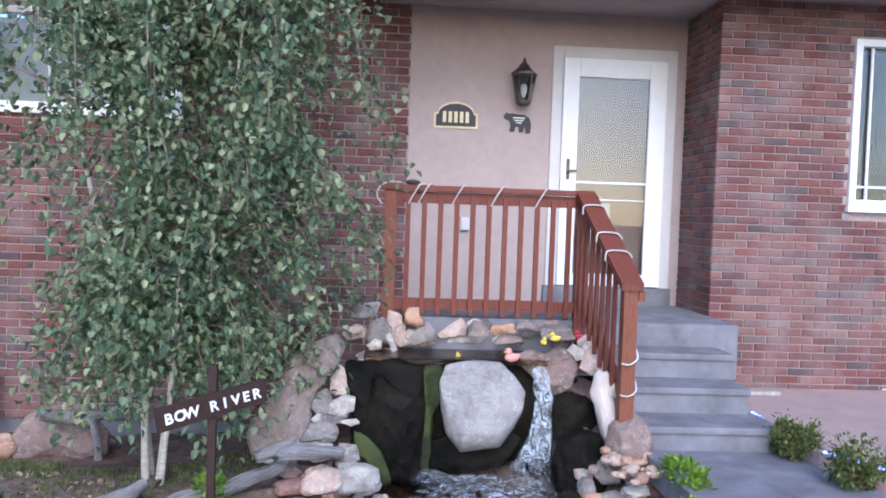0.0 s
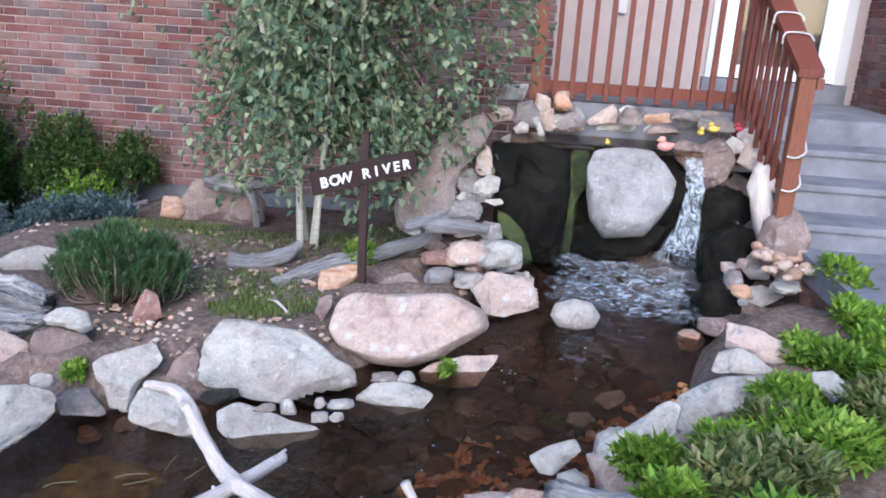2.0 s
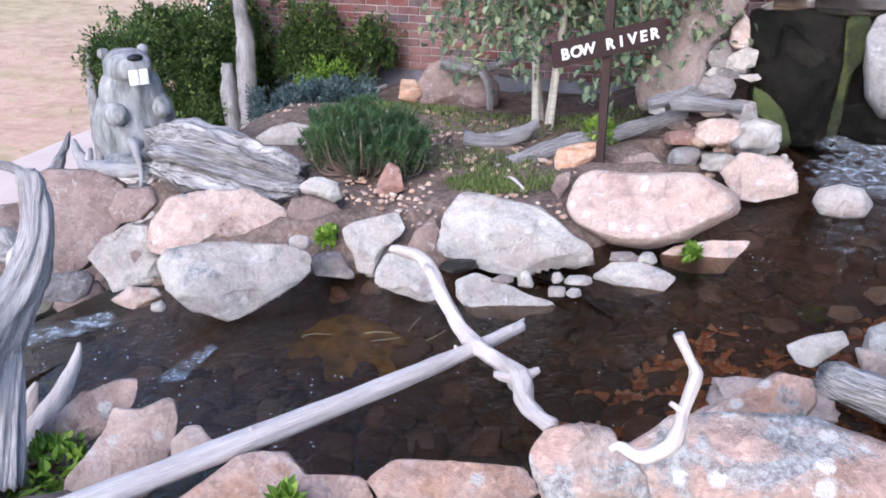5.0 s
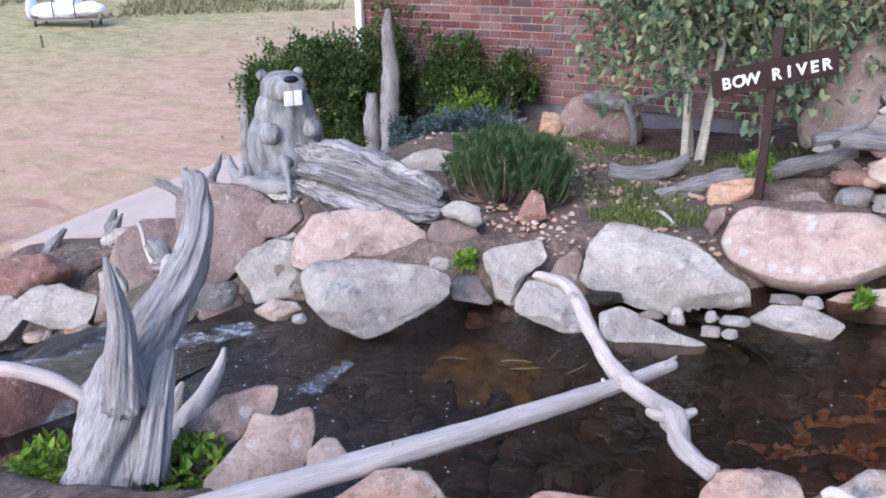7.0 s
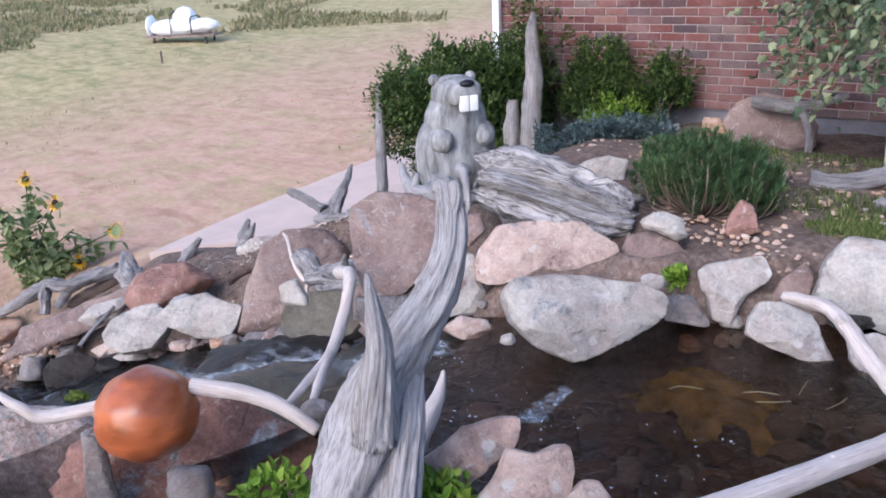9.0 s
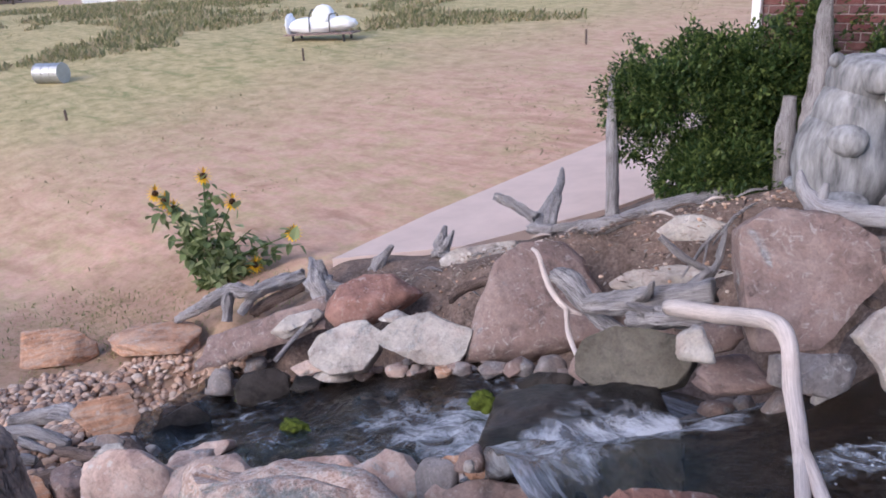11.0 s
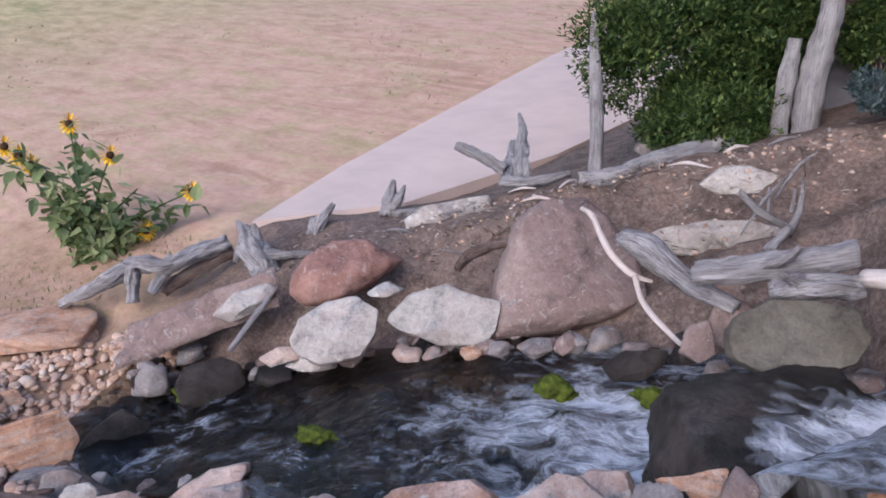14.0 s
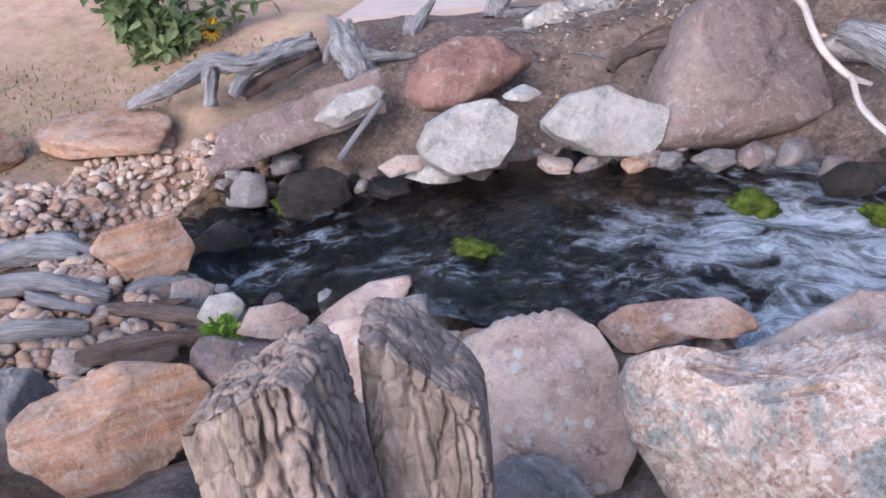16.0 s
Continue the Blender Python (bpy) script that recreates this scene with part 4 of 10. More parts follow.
def hewn_shape(profile, deep, seed, levels=5, rough=0.05, square=0.62, facets=16, hollows=()):
    """A stone with a given outline: swollen in depth, split into flat facets and worn by noise."""
    rnd = np.random.RandomState(seed)
    v, f = BALLS[levels]
    ring = np.array(profile)
    if np.sum(ring[:, 0] * np.roll(ring[:, 1], -1) - np.roll(ring[:, 0], -1) * ring[:, 1]) < 0:
        ring = ring[::-1]
    angle = np.linspace(-math.pi, math.pi, 721)
    reach = np.full(721, 1e9)
    for a, b in zip(ring, np.roll(ring, -1, 0)):
        e = b - a
        den = np.cos(angle) * e[1] - np.sin(angle) * e[0]
        den = np.where(np.abs(den) < 1e-9, 1e-9, den)
        s = (a[0] * e[1] - a[1] * e[0]) / den
        u = (a[0] * np.sin(angle) - a[1] * np.cos(angle)) / den
        reach = np.where((s > 0) & (u >= -1e-6) & (u <= 1 + 1e-6), np.minimum(reach, s), reach)
    reach = np.minimum(reach, np.abs(ring).max() * 1.5)
    for k in range(1):
        for j in (2, 4):
            reach[:-1] = (np.roll(reach[:-1], j) + np.roll(reach[:-1], -j) + 2 * reach[:-1]) / 4
    reach[-1] = reach[0]
    th, rho = np.arctan2(v[:, 2], v[:, 0]), np.hypot(v[:, 0], v[:, 2])
    out = np.interp(th, angle, reach)
    r1, y1 = rho ** square, np.sign(v[:, 1]) * np.abs(v[:, 1]) ** square
    q = np.stack([r1 * np.cos(th), y1, r1 * np.sin(th)], -1)
    for k in range(facets):
        lean = rnd.uniform(0.15, 0.95)
        a = rnd.uniform(0, 2 * math.pi) if k > 3 else math.pi / 2 + rnd.uniform(-0.7, 0.7)
        n = np.array((math.cos(a) * lean, -1.0 if k < facets - 4 else 1.0, math.sin(a) * lean))
        size = np.linalg.norm(n)
        n /= size
        d = lean / size + (1 - lean / size) * rnd.uniform(0.12, 0.6)
        q = q - np.maximum(q @ n - d, 0)[:, None] * n * 0.97
    off = rnd.uniform(-50, 50, 3)
    big = max(np.ptp(ring[:, 0]), np.ptp(ring[:, 1]))
    p = np.stack([q[:, 0] * out, q[:, 1] * deep / 2, q[:, 2] * out], -1)
    wear = np.array([noise.fractal(Vector(a * (3.2 / big) + off), 0.9, 2.1, 5) for a in p])
    chip = np.array([noise.turbulence(Vector(a * (7.0 / big) + off), 3, True) for a in p])
    ledge = np.array([noise.noise(Vector((a[0] * 3, a[1] * 3, a[2] * 22)) / big + Vector(off)) for a in p])
    push = rough * big * (0.34 * wear - 0.45 * np.clip(chip - 0.75, 0, 1) + 0.10 * ledge)
    unit = q / np.maximum(np.linalg.norm(q, axis=1), 1e-6)[:, None]
    p = p + unit * push[:, None]
    for u, w, r, dip in hollows:
        near = np.hypot(p[:, 0] - u, p[:, 2] - w) / r
        p[:, 1] += np.where(p[:, 1] < 0, dip * np.clip(1.15 - near ** 2, 0, 1) ** 0.6, 0)
    return p.tolist(), f


def hewn(at, tilt, yaw, profile, deep, seed, mat, label, rough=0.06, square=None, facets=16, hollows=()):
    xs, zs = [q[0] for q in profile], [q[1] for q in profile]
    w, h = max(xs) - min(xs), max(zs) - min(zs)
    big = max(w, h, deep)
    shape = hewn_shape(profile, deep, seed, 5 if big > 0.28 else 4, rough, square or 0.36 + 0.2 * ((seed * 0.618) % 1.0), facets, hollows)
    name = "boulder" if big > 0.5 else "rock" if big > 0.15 else "pebble"
    ob = solo(name, shape, mat, label, "boulder" if big > 0.5 else "stone", smooth_faces=True)
    ob.data.set_sharp_from_angle(angle=radians(50))
    ob.matrix_world = pose(*at, tilt, 0, yaw)
    if h > 0.1:
        FOOT.append((*at, 0.85 * w, 0.85 * deep, 0.45 * h, yaw))
    return ob


hewn((-3.65, 2.28, -0.43), -26, 39, [(-0.31, 0.10), (-0.25, 0.16), (0.03, 0.16), (0.27, 0.11), (0.36, 0.05), (0.35, -0.04), (0.22, -0.12), (-0.04, -0.21), (-0.18, -0.13), (-0.29, -0.02)], 0.41, 1, WHITE_STONE, "broad pale lichen-spotted boulder at the pond edge")
hewn((-4.50, 2.53, -0.59), -23, 46, [(-0.19, 0.04), (-0.10, 0.13), (0.05, 0.18), (0.14, 0.15), (0.14, 0.02), (0.17, -0.05), (0.12, -0.16), (0.02, -0.15), (-0.10, -0.16), (-0.13, -0.07)], 0.29, 2, WHITE_STONE, "angular pale grey rock beside the pond")
hewn((-4.14, 2.82, -0.44), -22, 40, [(-0.35, -0.03), (-0.32, 0.05), (-0.21, 0.15), (0.02, 0.16), (0.19, 0.15), (0.37, 0.02), (0.36, -0.11), (0.28, -0.15), (-0.09, -0.13), (-0.27, -0.12), (-0.34, -0.12)], 0.38, 3, PINK_STONE, "broad pink granite boulder above the pond")
hewn((-4.73, 2.27, -0.67), -24, 51, [(-0.14, 0.08), (0.00, 0.07), (0.15, 0.05), (0.18, 0.01), (0.13, -0.07), (0.04, -0.10), (-0.16, -0.03)], 0.20, 4, GREY_STONE, "flat grey stone at the waterline")
hewn((-4.21, 2.27, -0.64), -26, 46, [(-0.128, 0.015), (-0.035, 0.065), (0.096, 0.028), (0.119, -0.018), (0.044, -0.064), (-0.041, -0.050)], 0.15, 6, PINK_STONE, "small pinkish stone at the waterline")
rock((-3.78, 1.95, -0.44), (0.06, 0.05, 0.04), 24, 7, WHITE_STONE, "white pebble at the waterline")
hewn((-4.94, 2.65, -0.46), -21, 34, [(-0.24, -0.09), (-0.25, 0.18), (-0.12, 0.27), (0.13, 0.25), (0.28, 0.16), (0.30, 0.00), (0.13, -0.19), (0.04, -0.29), (-0.19, -0.31)], 0.46, 9, BROWN_STONE, "tall rough brown boulder beneath the log", square=0.42, facets=8)
hewn((-3.65, 3.01, -0.40), -22, 32, [(-0.14, 0.02), (-0.11, 0.09), (-0.01, 0.10), (0.12, 0.05), (0.16, -0.01), (0.12, -0.09), (-0.11, -0.09)], 0.20, 10, BROWN_STONE, "blocky brown rock with a pale top")
hewn((-3.60, 3.03, -0.26), -20, 32, [(-0.124, 0.024), (-0.057, 0.064), (0.000, 0.062), (0.084, 0.029), (0.102, -0.060), (0.049, -0.080), (-0.034, -0.030), (-0.104, -0.015)], 0.15, 11, WHITE_STONE, "white quartz lumps on a brown rock")
hewn((-3.21, 2.81, -0.40), -24, 28, [(-0.14, 0.06), (-0.09, 0.09), (0.13, 0.13), (0.17, 0.05), (0.07, -0.04), (0.00, -0.17), (-0.08, -0.15), (-0.10, -0.05), (-0.13, -0.02)], 0.25, 12, WHITE_STONE, "angular pale triangular rock by the pond")
hewn((-3.35, 2.65, -0.49), -26, 31, [(-0.101, 0.045), (-0.033, 0.073), (0.045, 0.063), (0.113, -0.063), (0.091, -0.073), (-0.079, -0.042)], 0.14, 13, GREY_STONE, "flat grey stone at the waterline")
rock((-3.45, 2.56, -0.34), (0.11, 0.08, 0.07), 24, 14, WHITE_STONE, "white rounded pebble by the pond")
hewn((-2.91, 2.59, -0.45), -27, 25, [(-0.11, 0.11), (-0.02, 0.12), (0.09, 0.07), (0.14, -0.05), (0.17, -0.10), (0.11, -0.13), (-0.06, -0.07), (-0.16, -0.02), (-0.15, 0.05)], 0.24, 15, WHITE_STONE, "pale sloping rock under a branch")
hewn((-2.99, 2.95, -0.41), -24, 24, [(-0.096, -0.056), (-0.054, 0.027), (0.043, 0.110), (0.076, 0.054), (0.042, -0.071), (-0.041, -0.079)], 0.15, 16, BROWN_STONE, "dark brown wedge stone by the pond")
hewn((-2.57, 2.98, -0.36), -24, 17, [(-0.35, -0.05), (-0.31, 0.12), (-0.23, 0.22), (-0.07, 0.20), (0.15, 0.15), (0.29, 0.02), (0.40, -0.04), (0.41, -0.13), (0.22, -0.15), (0.08, -0.19), (-0.08, -0.16), (-0.32, -0.09)], 0.46, 17, WHITE_STONE, "large pale layered boulder beside the pond")
hewn((-2.00, 3.43, -0.29), -21, 7, [(-0.41, -0.03), (-0.36, 0.12), (-0.28, 0.16), (-0.02, 0.16), (0.22, 0.18), (0.41, 0.10), (0.44, 0.01), (0.33, -0.06), (0.18, -0.15), (0.02, -0.20), (-0.15, -0.20), (-0.35, -0.12)], 0.47, 18, PINK_STONE, "large smooth pink boulder beside the pond", square=0.7, facets=7)
hewn((-1.71, 3.32, -0.46), -24, 3, [(-0.20, -0.02), (-0.13, 0.03), (0.03, 0.08), (0.21, 0.10), (0.12, -0.03), (0.10, -0.07), (-0.06, -0.09), (-0.18, -0.07)], 0.23, 19, PINK_STONE, "flat layered pink rock at the waterline")
hewn((-1.97, 2.97, -0.46), -26, 7, [(-0.20, -0.02), (-0.11, 0.06), (0.05, 0.07), (0.18, 0.02), (0.12, -0.05), (0.02, -0.08)], 0.19, 20, WHITE_STONE, "flat pale stone at the waterline")
hewn((-2.52, 2.67, -0.53), -28, 18, [(-0.19, 0.08), (-0.10, 0.12), (0.01, 0.08), (0.13, 0.03), (0.25, 0.00), (0.27, -0.03), (0.14, -0.06), (0.01, -0.11), (-0.12, -0.07), (-0.18, 0.01)], 0.27, 21, WHITE_STONE, "flat pale stone at the waterline")
rock((-2.37, 2.59, -0.36), (0.07, 0.05, 0.08), 24, 22, WHITE_STONE, "white pebble at the waterline")
rock((-2.17, 2.70, -0.38), (0.12, 0.09, 0.03), 24, 23, WHITE_STONE, "white pebble at the waterline")
rock((-2.24, 2.61, -0.40), (0.08, 0.06, 0.04), 24, 24, WHITE_STONE, "white pebble at the waterline")
rock((-2.17, 2.63, -0.41), (0.07, 0.05, 0.03), 24, 25, WHITE_STONE, "white pebble at the waterline")
rock((-2.25, 2.67, -0.37), (0.06, 0.05, 0.04), 24, 26, WHITE_STONE, "white pebble at the waterline")
rock((-2.03, 3.00, -0.38), (0.14, 0.09, 0.04), 24, 27, GREY_STONE, "grey pebble at the waterline")
rock((-1.93, 3.02, -0.38), (0.09, 0.06, 0.05), 24, 28, WHITE_STONE, "pale pebble at the waterline")
rock((-2.47, 2.57, -0.37), (0.10, 0.07, 0.03), 24, 29, GREY_STONE, "grey pebble at the waterline")
rock((-2.72, 2.71, -0.41), (0.18, 0.12, 0.04), 24, 30, DARK_STONE, "dark wet stone at the waterline")
hewn((-1.51, 3.96, -0.25), -18, 0, [(-0.21, 0.01), (-0.11, 0.13), (0.08, 0.11), (0.18, 0.05), (0.20, -0.06), (0.01, -0.13), (-0.11, -0.12)], 0.27, 31, PINK_STONE, "rounded pale boulder below the stacked stones")
rock((-1.91, 4.28, -0.17), (0.29, 0.20, 0.09), 24, 32, RED_STONE, "flat reddish stone in the pile")
rock((-1.56, 4.23, -0.10), (0.25, 0.17, 0.17), 24, 33, WHITE_STONE, "pale flat stone in the pile")
rock((-1.72, 4.05, -0.21), (0.22, 0.14, 0.10), 24, 34, WHITE_STONE, "pale flat stone in the pile")
rock((-1.91, 4.02, -0.20), (0.17, 0.12, 0.11), 24, 35, GREY_STONE, "grey stone in the pile")
hewn((-2.14, 3.96, -0.25), -20, 9, [(-0.118, -0.011), (-0.056, 0.047), (0.072, 0.074), (0.129, 0.007), (0.012, -0.061), (-0.084, -0.071)], 0.16, 36, BROWN_STONE, "brown brick-like stone in the bed")
hewn((-2.47, 3.86, -0.21), -18, 13, [(-0.12, -0.03), (-0.10, 0.04), (0.03, 0.08), (0.14, 0.08), (0.11, -0.01), (-0.02, -0.08), (-0.10, -0.11)], 0.18, 37, TAN_STONE, "orange stone below the sign")
hewn((-2.45, 3.47, -0.24), -20, 14, [(-0.049, -0.030), (-0.025, 0.045), (0.046, 0.070), (0.037, -0.010), (-0.008, -0.080)], 0.10, 38, BROWN_STONE, "brown stone beside the boulder")
rock((-1.75, 3.98, -0.02), (0.23, 0.15, 0.13), 24, 39, PINK_STONE, "pink stone in the pile")
hewn((-3.33, 3.28, -0.27), -20, 26, [(-0.078, -0.044), (-0.052, 0.031), (-0.006, 0.105), (0.053, 0.075), (0.075, -0.046), (-0.010, -0.084), (-0.070, -0.074)], 0.14, 40, RED_STONE, "small upright reddish stone in the bed")
hewn((-4.38, 3.90, -0.29), -16, 34, [(-0.19, -0.00), (-0.09, 0.06), (0.05, 0.08), (0.17, 0.05), (0.14, -0.07), (0.00, -0.06), (-0.10, -0.09)], 0.20, 41, WHITE_STONE, "pale slab lying in the bed")
hewn((-4.43, 5.96, -0.45), -13, 25, [(-0.104, -0.063), (-0.075, 0.106), (0.048, 0.094), (0.119, -0.019), (0.043, -0.110)], 0.18, 42, TAN_STONE, "orange stone beside the boulder")
hewn((-4.07, 6.18, -0.42), -13, 21, [(-0.37, 0.01), (-0.24, 0.18), (-0.04, 0.26), (0.21, 0.20), (0.37, 0.00), (0.36, -0.19), (-0.34, -0.19)], 0.47, 43, BROWN_STONE, "big rounded brown boulder before the brick wall")
hewn((-4.53, 2.66, -0.34), -21, 28, [(-0.13, -0.02), (-0.06, 0.09), (0.10, 0.09), (0.13, 0.01), (0.05, -0.08), (-0.09, -0.10)], 0.18, 44, BROWN_STONE, "rounded brown stone under the log")
hewn((-1.11, 3.86, -0.30), -19, -6, [(-0.14, -0.02), (-0.12, 0.05), (-0.02, 0.09), (0.08, 0.08), (0.14, 0.01), (0.11, -0.06), (0.01, -0.09), (-0.09, -0.08)], 0.18, 45, WHITE_STONE, "smooth round pale stone in the brook", rough=0.02, square=0.95, facets=2)
hewn((-4.54, 0.95, -0.77), -33, 60, [(-0.52, -0.03), (-0.38, 0.18), (-0.18, 0.34), (-0.02, 0.37), (0.20, 0.31), (0.32, 0.15), (0.49, 0.00), (0.51, -0.14), (0.45, -0.31), (-0.11, -0.29)], 0.69, 47, RED_GRIT, "big rough red boulder carrying the ball")
hewn((-5.80, 0.63, -1.04), -33, 72, [(-0.38, 0.13), (-0.32, 0.23), (-0.11, 0.28), (0.13, 0.25), (0.30, 0.14), (0.35, 0.03), (0.47, -0.09), (0.42, -0.20), (0.24, -0.29), (-0.27, -0.16), (-0.41, 0.01)], 0.58, 48, GRIT_STONE, "broad pale boulder with a hollow", hollows=[(0.00, -0.01, 0.10, 0.09)])
rock((-4.54, 0.64, -0.57), (0.10, 0.08, 0.30), 43, 49, GREY_STONE, "grey stone beside the ball", flat=True)
rock((-4.21, 1.32, -0.57), (0.13, 0.09, 0.05), 43, 50, GREY_STONE, "grey stone at the waterline")
hewn((-7.45, 4.11, -1.81), -25, 29, [(-0.56, -0.50), (-0.51, -0.27), (-0.45, -0.01), (-0.35, 0.34), (-0.15, 0.51), (0.16, 0.53), (0.33, 0.40), (0.39, 0.28), (0.50, 0.12), (0.57, -0.16), (0.35, -0.32), (-0.01, -0.42), (-0.34, -0.48)], 0.88, 52, BROWN_STONE, "big smooth purplish-brown leaning boulder", square=0.5, facets=6)
hewn((-9.12, 3.73, -2.06), -25, 45, [(-0.39, 0.01), (-0.26, 0.15), (-0.04, 0.24), (0.22, 0.23), (0.41, 0.11), (0.51, 0.04), (0.36, -0.06), (0.17, -0.16), (-0.07, -0.25), (-0.31, -0.23), (-0.41, -0.13)], 0.55, 53, RED_STONE, "smooth red boulder on the slope", square=0.7, facets=5)
hewn((-7.95, 3.34, -1.94), -28, 39, [(-0.41, 0.01), (-0.24, 0.16), (0.03, 0.21), (0.15, 0.15), (0.36, 0.07), (0.31, -0.11), (0.24, -0.20), (-0.05, -0.19), (-0.35, -0.05)], 0.46, 54, WHITE_STONE, "pale flat-topped rock by the stream", square=0.42, facets=9)
hewn((-8.74, 3.15, -2.20), -28, 46, [(-0.33, -0.01), (-0.24, 0.12), (-0.04, 0.22), (0.16, 0.23), (0.32, 0.12), (0.29, -0.03), (0.15, -0.21), (-0.16, -0.22), (-0.29, -0.12)], 0.44, 55, WHITE_STONE, "rounded pale boulder by the stream", square=0.65, facets=6)
hewn((-8.81, 4.88, -1.89), -21, 36, [(-0.39, -0.05), (-0.22, 0.06), (0.09, 0.11), (0.38, 0.15), (0.39, 0.02), (0.09, -0.07), (-0.16, -0.14), (-0.36, -0.14)], 0.39, 56, WHITE_STONE, "flat pale stone on the slope")
hewn((-9.78, 2.89, -2.84), -30, 55, [(-0.28, 0.04), (-0.17, 0.17), (0.12, 0.19), (0.26, 0.10), (0.25, -0.12), (0.08, -0.21), (-0.24, -0.12)], 0.38, 57, DARK_STONE, "dark wet boulder at the stream edge")
hewn((-10.26, 2.68, -2.92), -30, 59, [(-0.11, 0.11), (0.03, 0.17), (0.08, -0.02), (0.14, -0.13), (-0.01, -0.14), (-0.10, -0.02)], 0.23, 58, DARK_STONE, "dark wet stone at the stream edge")
hewn((-5.82, 2.87, -1.23), -29, 17, [(-0.32, -0.02), (-0.28, 0.07), (-0.13, 0.16), (0.07, 0.18), (0.25, 0.16), (0.31, 0.04), (0.25, -0.09), (0.08, -0.17), (-0.15, -0.19), (-0.30, -0.13)], 0.40, 59, OLIVE_STONE, "rounded brown boulder beside the cascade", square=0.7, facets=6)
hewn((-6.28, 3.08, -1.50), -30, 22, [(-0.102, -0.062), (-0.061, 0.087), (0.056, 0.123), (0.095, -0.058), (-0.003, -0.113)], 0.18, 60, BROWN_STONE, "small brown stone beside the cascade")
hewn((-6.60, 3.09, -1.75), -31, 26, [(-0.19, -0.01), (-0.05, 0.08), (0.19, 0.09), (0.16, 0.00), (0.02, -0.09), (-0.12, -0.10)], 0.22, 61, DARK_STONE, "flat dark wet stone in the stream")
hewn((-7.10, 6.05, -1.27), -16, 19, [(-0.47, -0.11), (-0.29, 0.05), (-0.01, 0.12), (0.35, 0.12), (0.50, 0.07), (0.29, -0.03), (-0.30, -0.17)], 0.44, 62, GREY_STONE, "grey boulder beside the shrub")
hewn((-6.55, 4.60, -1.53), -23, 19, [(-0.52, -0.08), (-0.37, 0.03), (-0.11, 0.10), (0.23, 0.15), (0.46, 0.10), (0.44, -0.00), (-0.07, -0.13), (-0.38, -0.14)], 0.44, 63, WHITE_STONE, "pale flat rock on the slope")
hewn((-6.44, 4.59, -1.08), -19, 18, [(-0.25, -0.05), (-0.12, 0.08), (0.06, 0.10), (0.26, 0.05), (0.13, -0.07), (-0.12, -0.11)], 0.27, 64, WHITE_STONE, "flat white stone on the slope")
hewn((-11.29, 2.04, -3.08), -29, 68, [(-0.23, 0.00), (-0.08, 0.13), (0.17, 0.09), (0.23, -0.03), (0.06, -0.13), (-0.17, -0.09)], 0.28, 65, TAN_STONE, "orange stone among the pebbles")
hewn((-9.85, 1.51, -2.51), -31, 67, [(-0.28, 0.09), (-0.19, 0.17), (0.19, 0.16), (0.25, -0.07), (0.14, -0.20), (-0.10, -0.18)], 0.36, 66, TAN_STONE, "blocky orange rock at the water edge")
hewn((-12.35, 1.94, -2.85), -24, 71, [(-0.29, 0.26), (-0.01, 0.24), (0.26, 0.13), (0.42, -0.03), (0.41, -0.18), (0.19, -0.25), (-0.37, -0.14)], 0.52, 67, TAN_STONE, "rounded orange-brown boulder by the pebbles")
hewn((-10.06, 2.21, -3.05), -32, 62, [(-0.30, 0.03), (-0.15, 0.15), (0.09, 0.23), (0.23, 0.08), (0.27, -0.17), (-0.01, -0.18), (-0.27, -0.09)], 0.40, 68, DARK_STONE, "black wet rock at the stream end")
hewn((-9.14, 3.01, -2.45), -29, 50, [(-0.17, 0.01), (-0.02, 0.07), (0.17, 0.04), (0.12, -0.04), (-0.09, -0.07)], 0.18, 69, PINK_STONE, "small pinkish stone by the stream")
rock((-7.11, 3.01, -2.08), (0.26, 0.21, 0.16), 40, 70, DARK_STONE, "mossy dark stone in the stream")
hewn((-7.86, 0.90, -1.89), -44, 34, [(-0.32, 0.11), (-0.17, 0.19), (0.03, 0.20), (0.24, 0.11), (0.34, -0.09), (0.03, -0.22), (-0.26, -0.09)], 0.43, 71, PINK_STONE, "broad pale rough rock on the bank")
hewn((-8.70, 0.33, -2.16), -45, 60, [(-0.31, 0.12), (-0.22, 0.18), (0.08, 0.24), (0.33, 0.14), (0.38, 0.02), (0.25, -0.13), (0.09, -0.23), (-0.02, -0.28), (-0.17, -0.20), (-0.32, -0.01)], 0.50, 76, TAN_STONE, "big orange layered rock on the bank")
hewn((-7.33, 1.06, -1.97), -47, 18, [(-0.36, 0.20), (-0.20, 0.32), (0.02, 0.40), (0.15, 0.36), (0.24, 0.24), (0.29, 0.09), (0.35, -0.05), (0.30, -0.19), (0.22, -0.32), (-0.04, -0.39), (-0.22, -0.26), (-0.34, -0.02)], 0.56, 77, PINK_STONE, "big pink boulder on the near bank")
hewn((-6.43, 1.03, -1.45), -47, 8, [(-0.66, -0.02), (-0.62, 0.02), (-0.42, 0.08), (-0.17, 0.22), (0.04, 0.28), (0.28, 0.34), (0.39, 0.31), (0.50, 0.27), (0.57, 0.20), (0.51, 0.01), (-0.04, -0.30), (-0.41, -0.37), (-0.57, -0.22)], 0.77, 78, GRIT_STONE, "huge rough lichened boulder on the near bank", hollows=[(-0.34, 0.06, 0.075, 0.07), (-0.15, -0.02, 0.07, 0.06)])
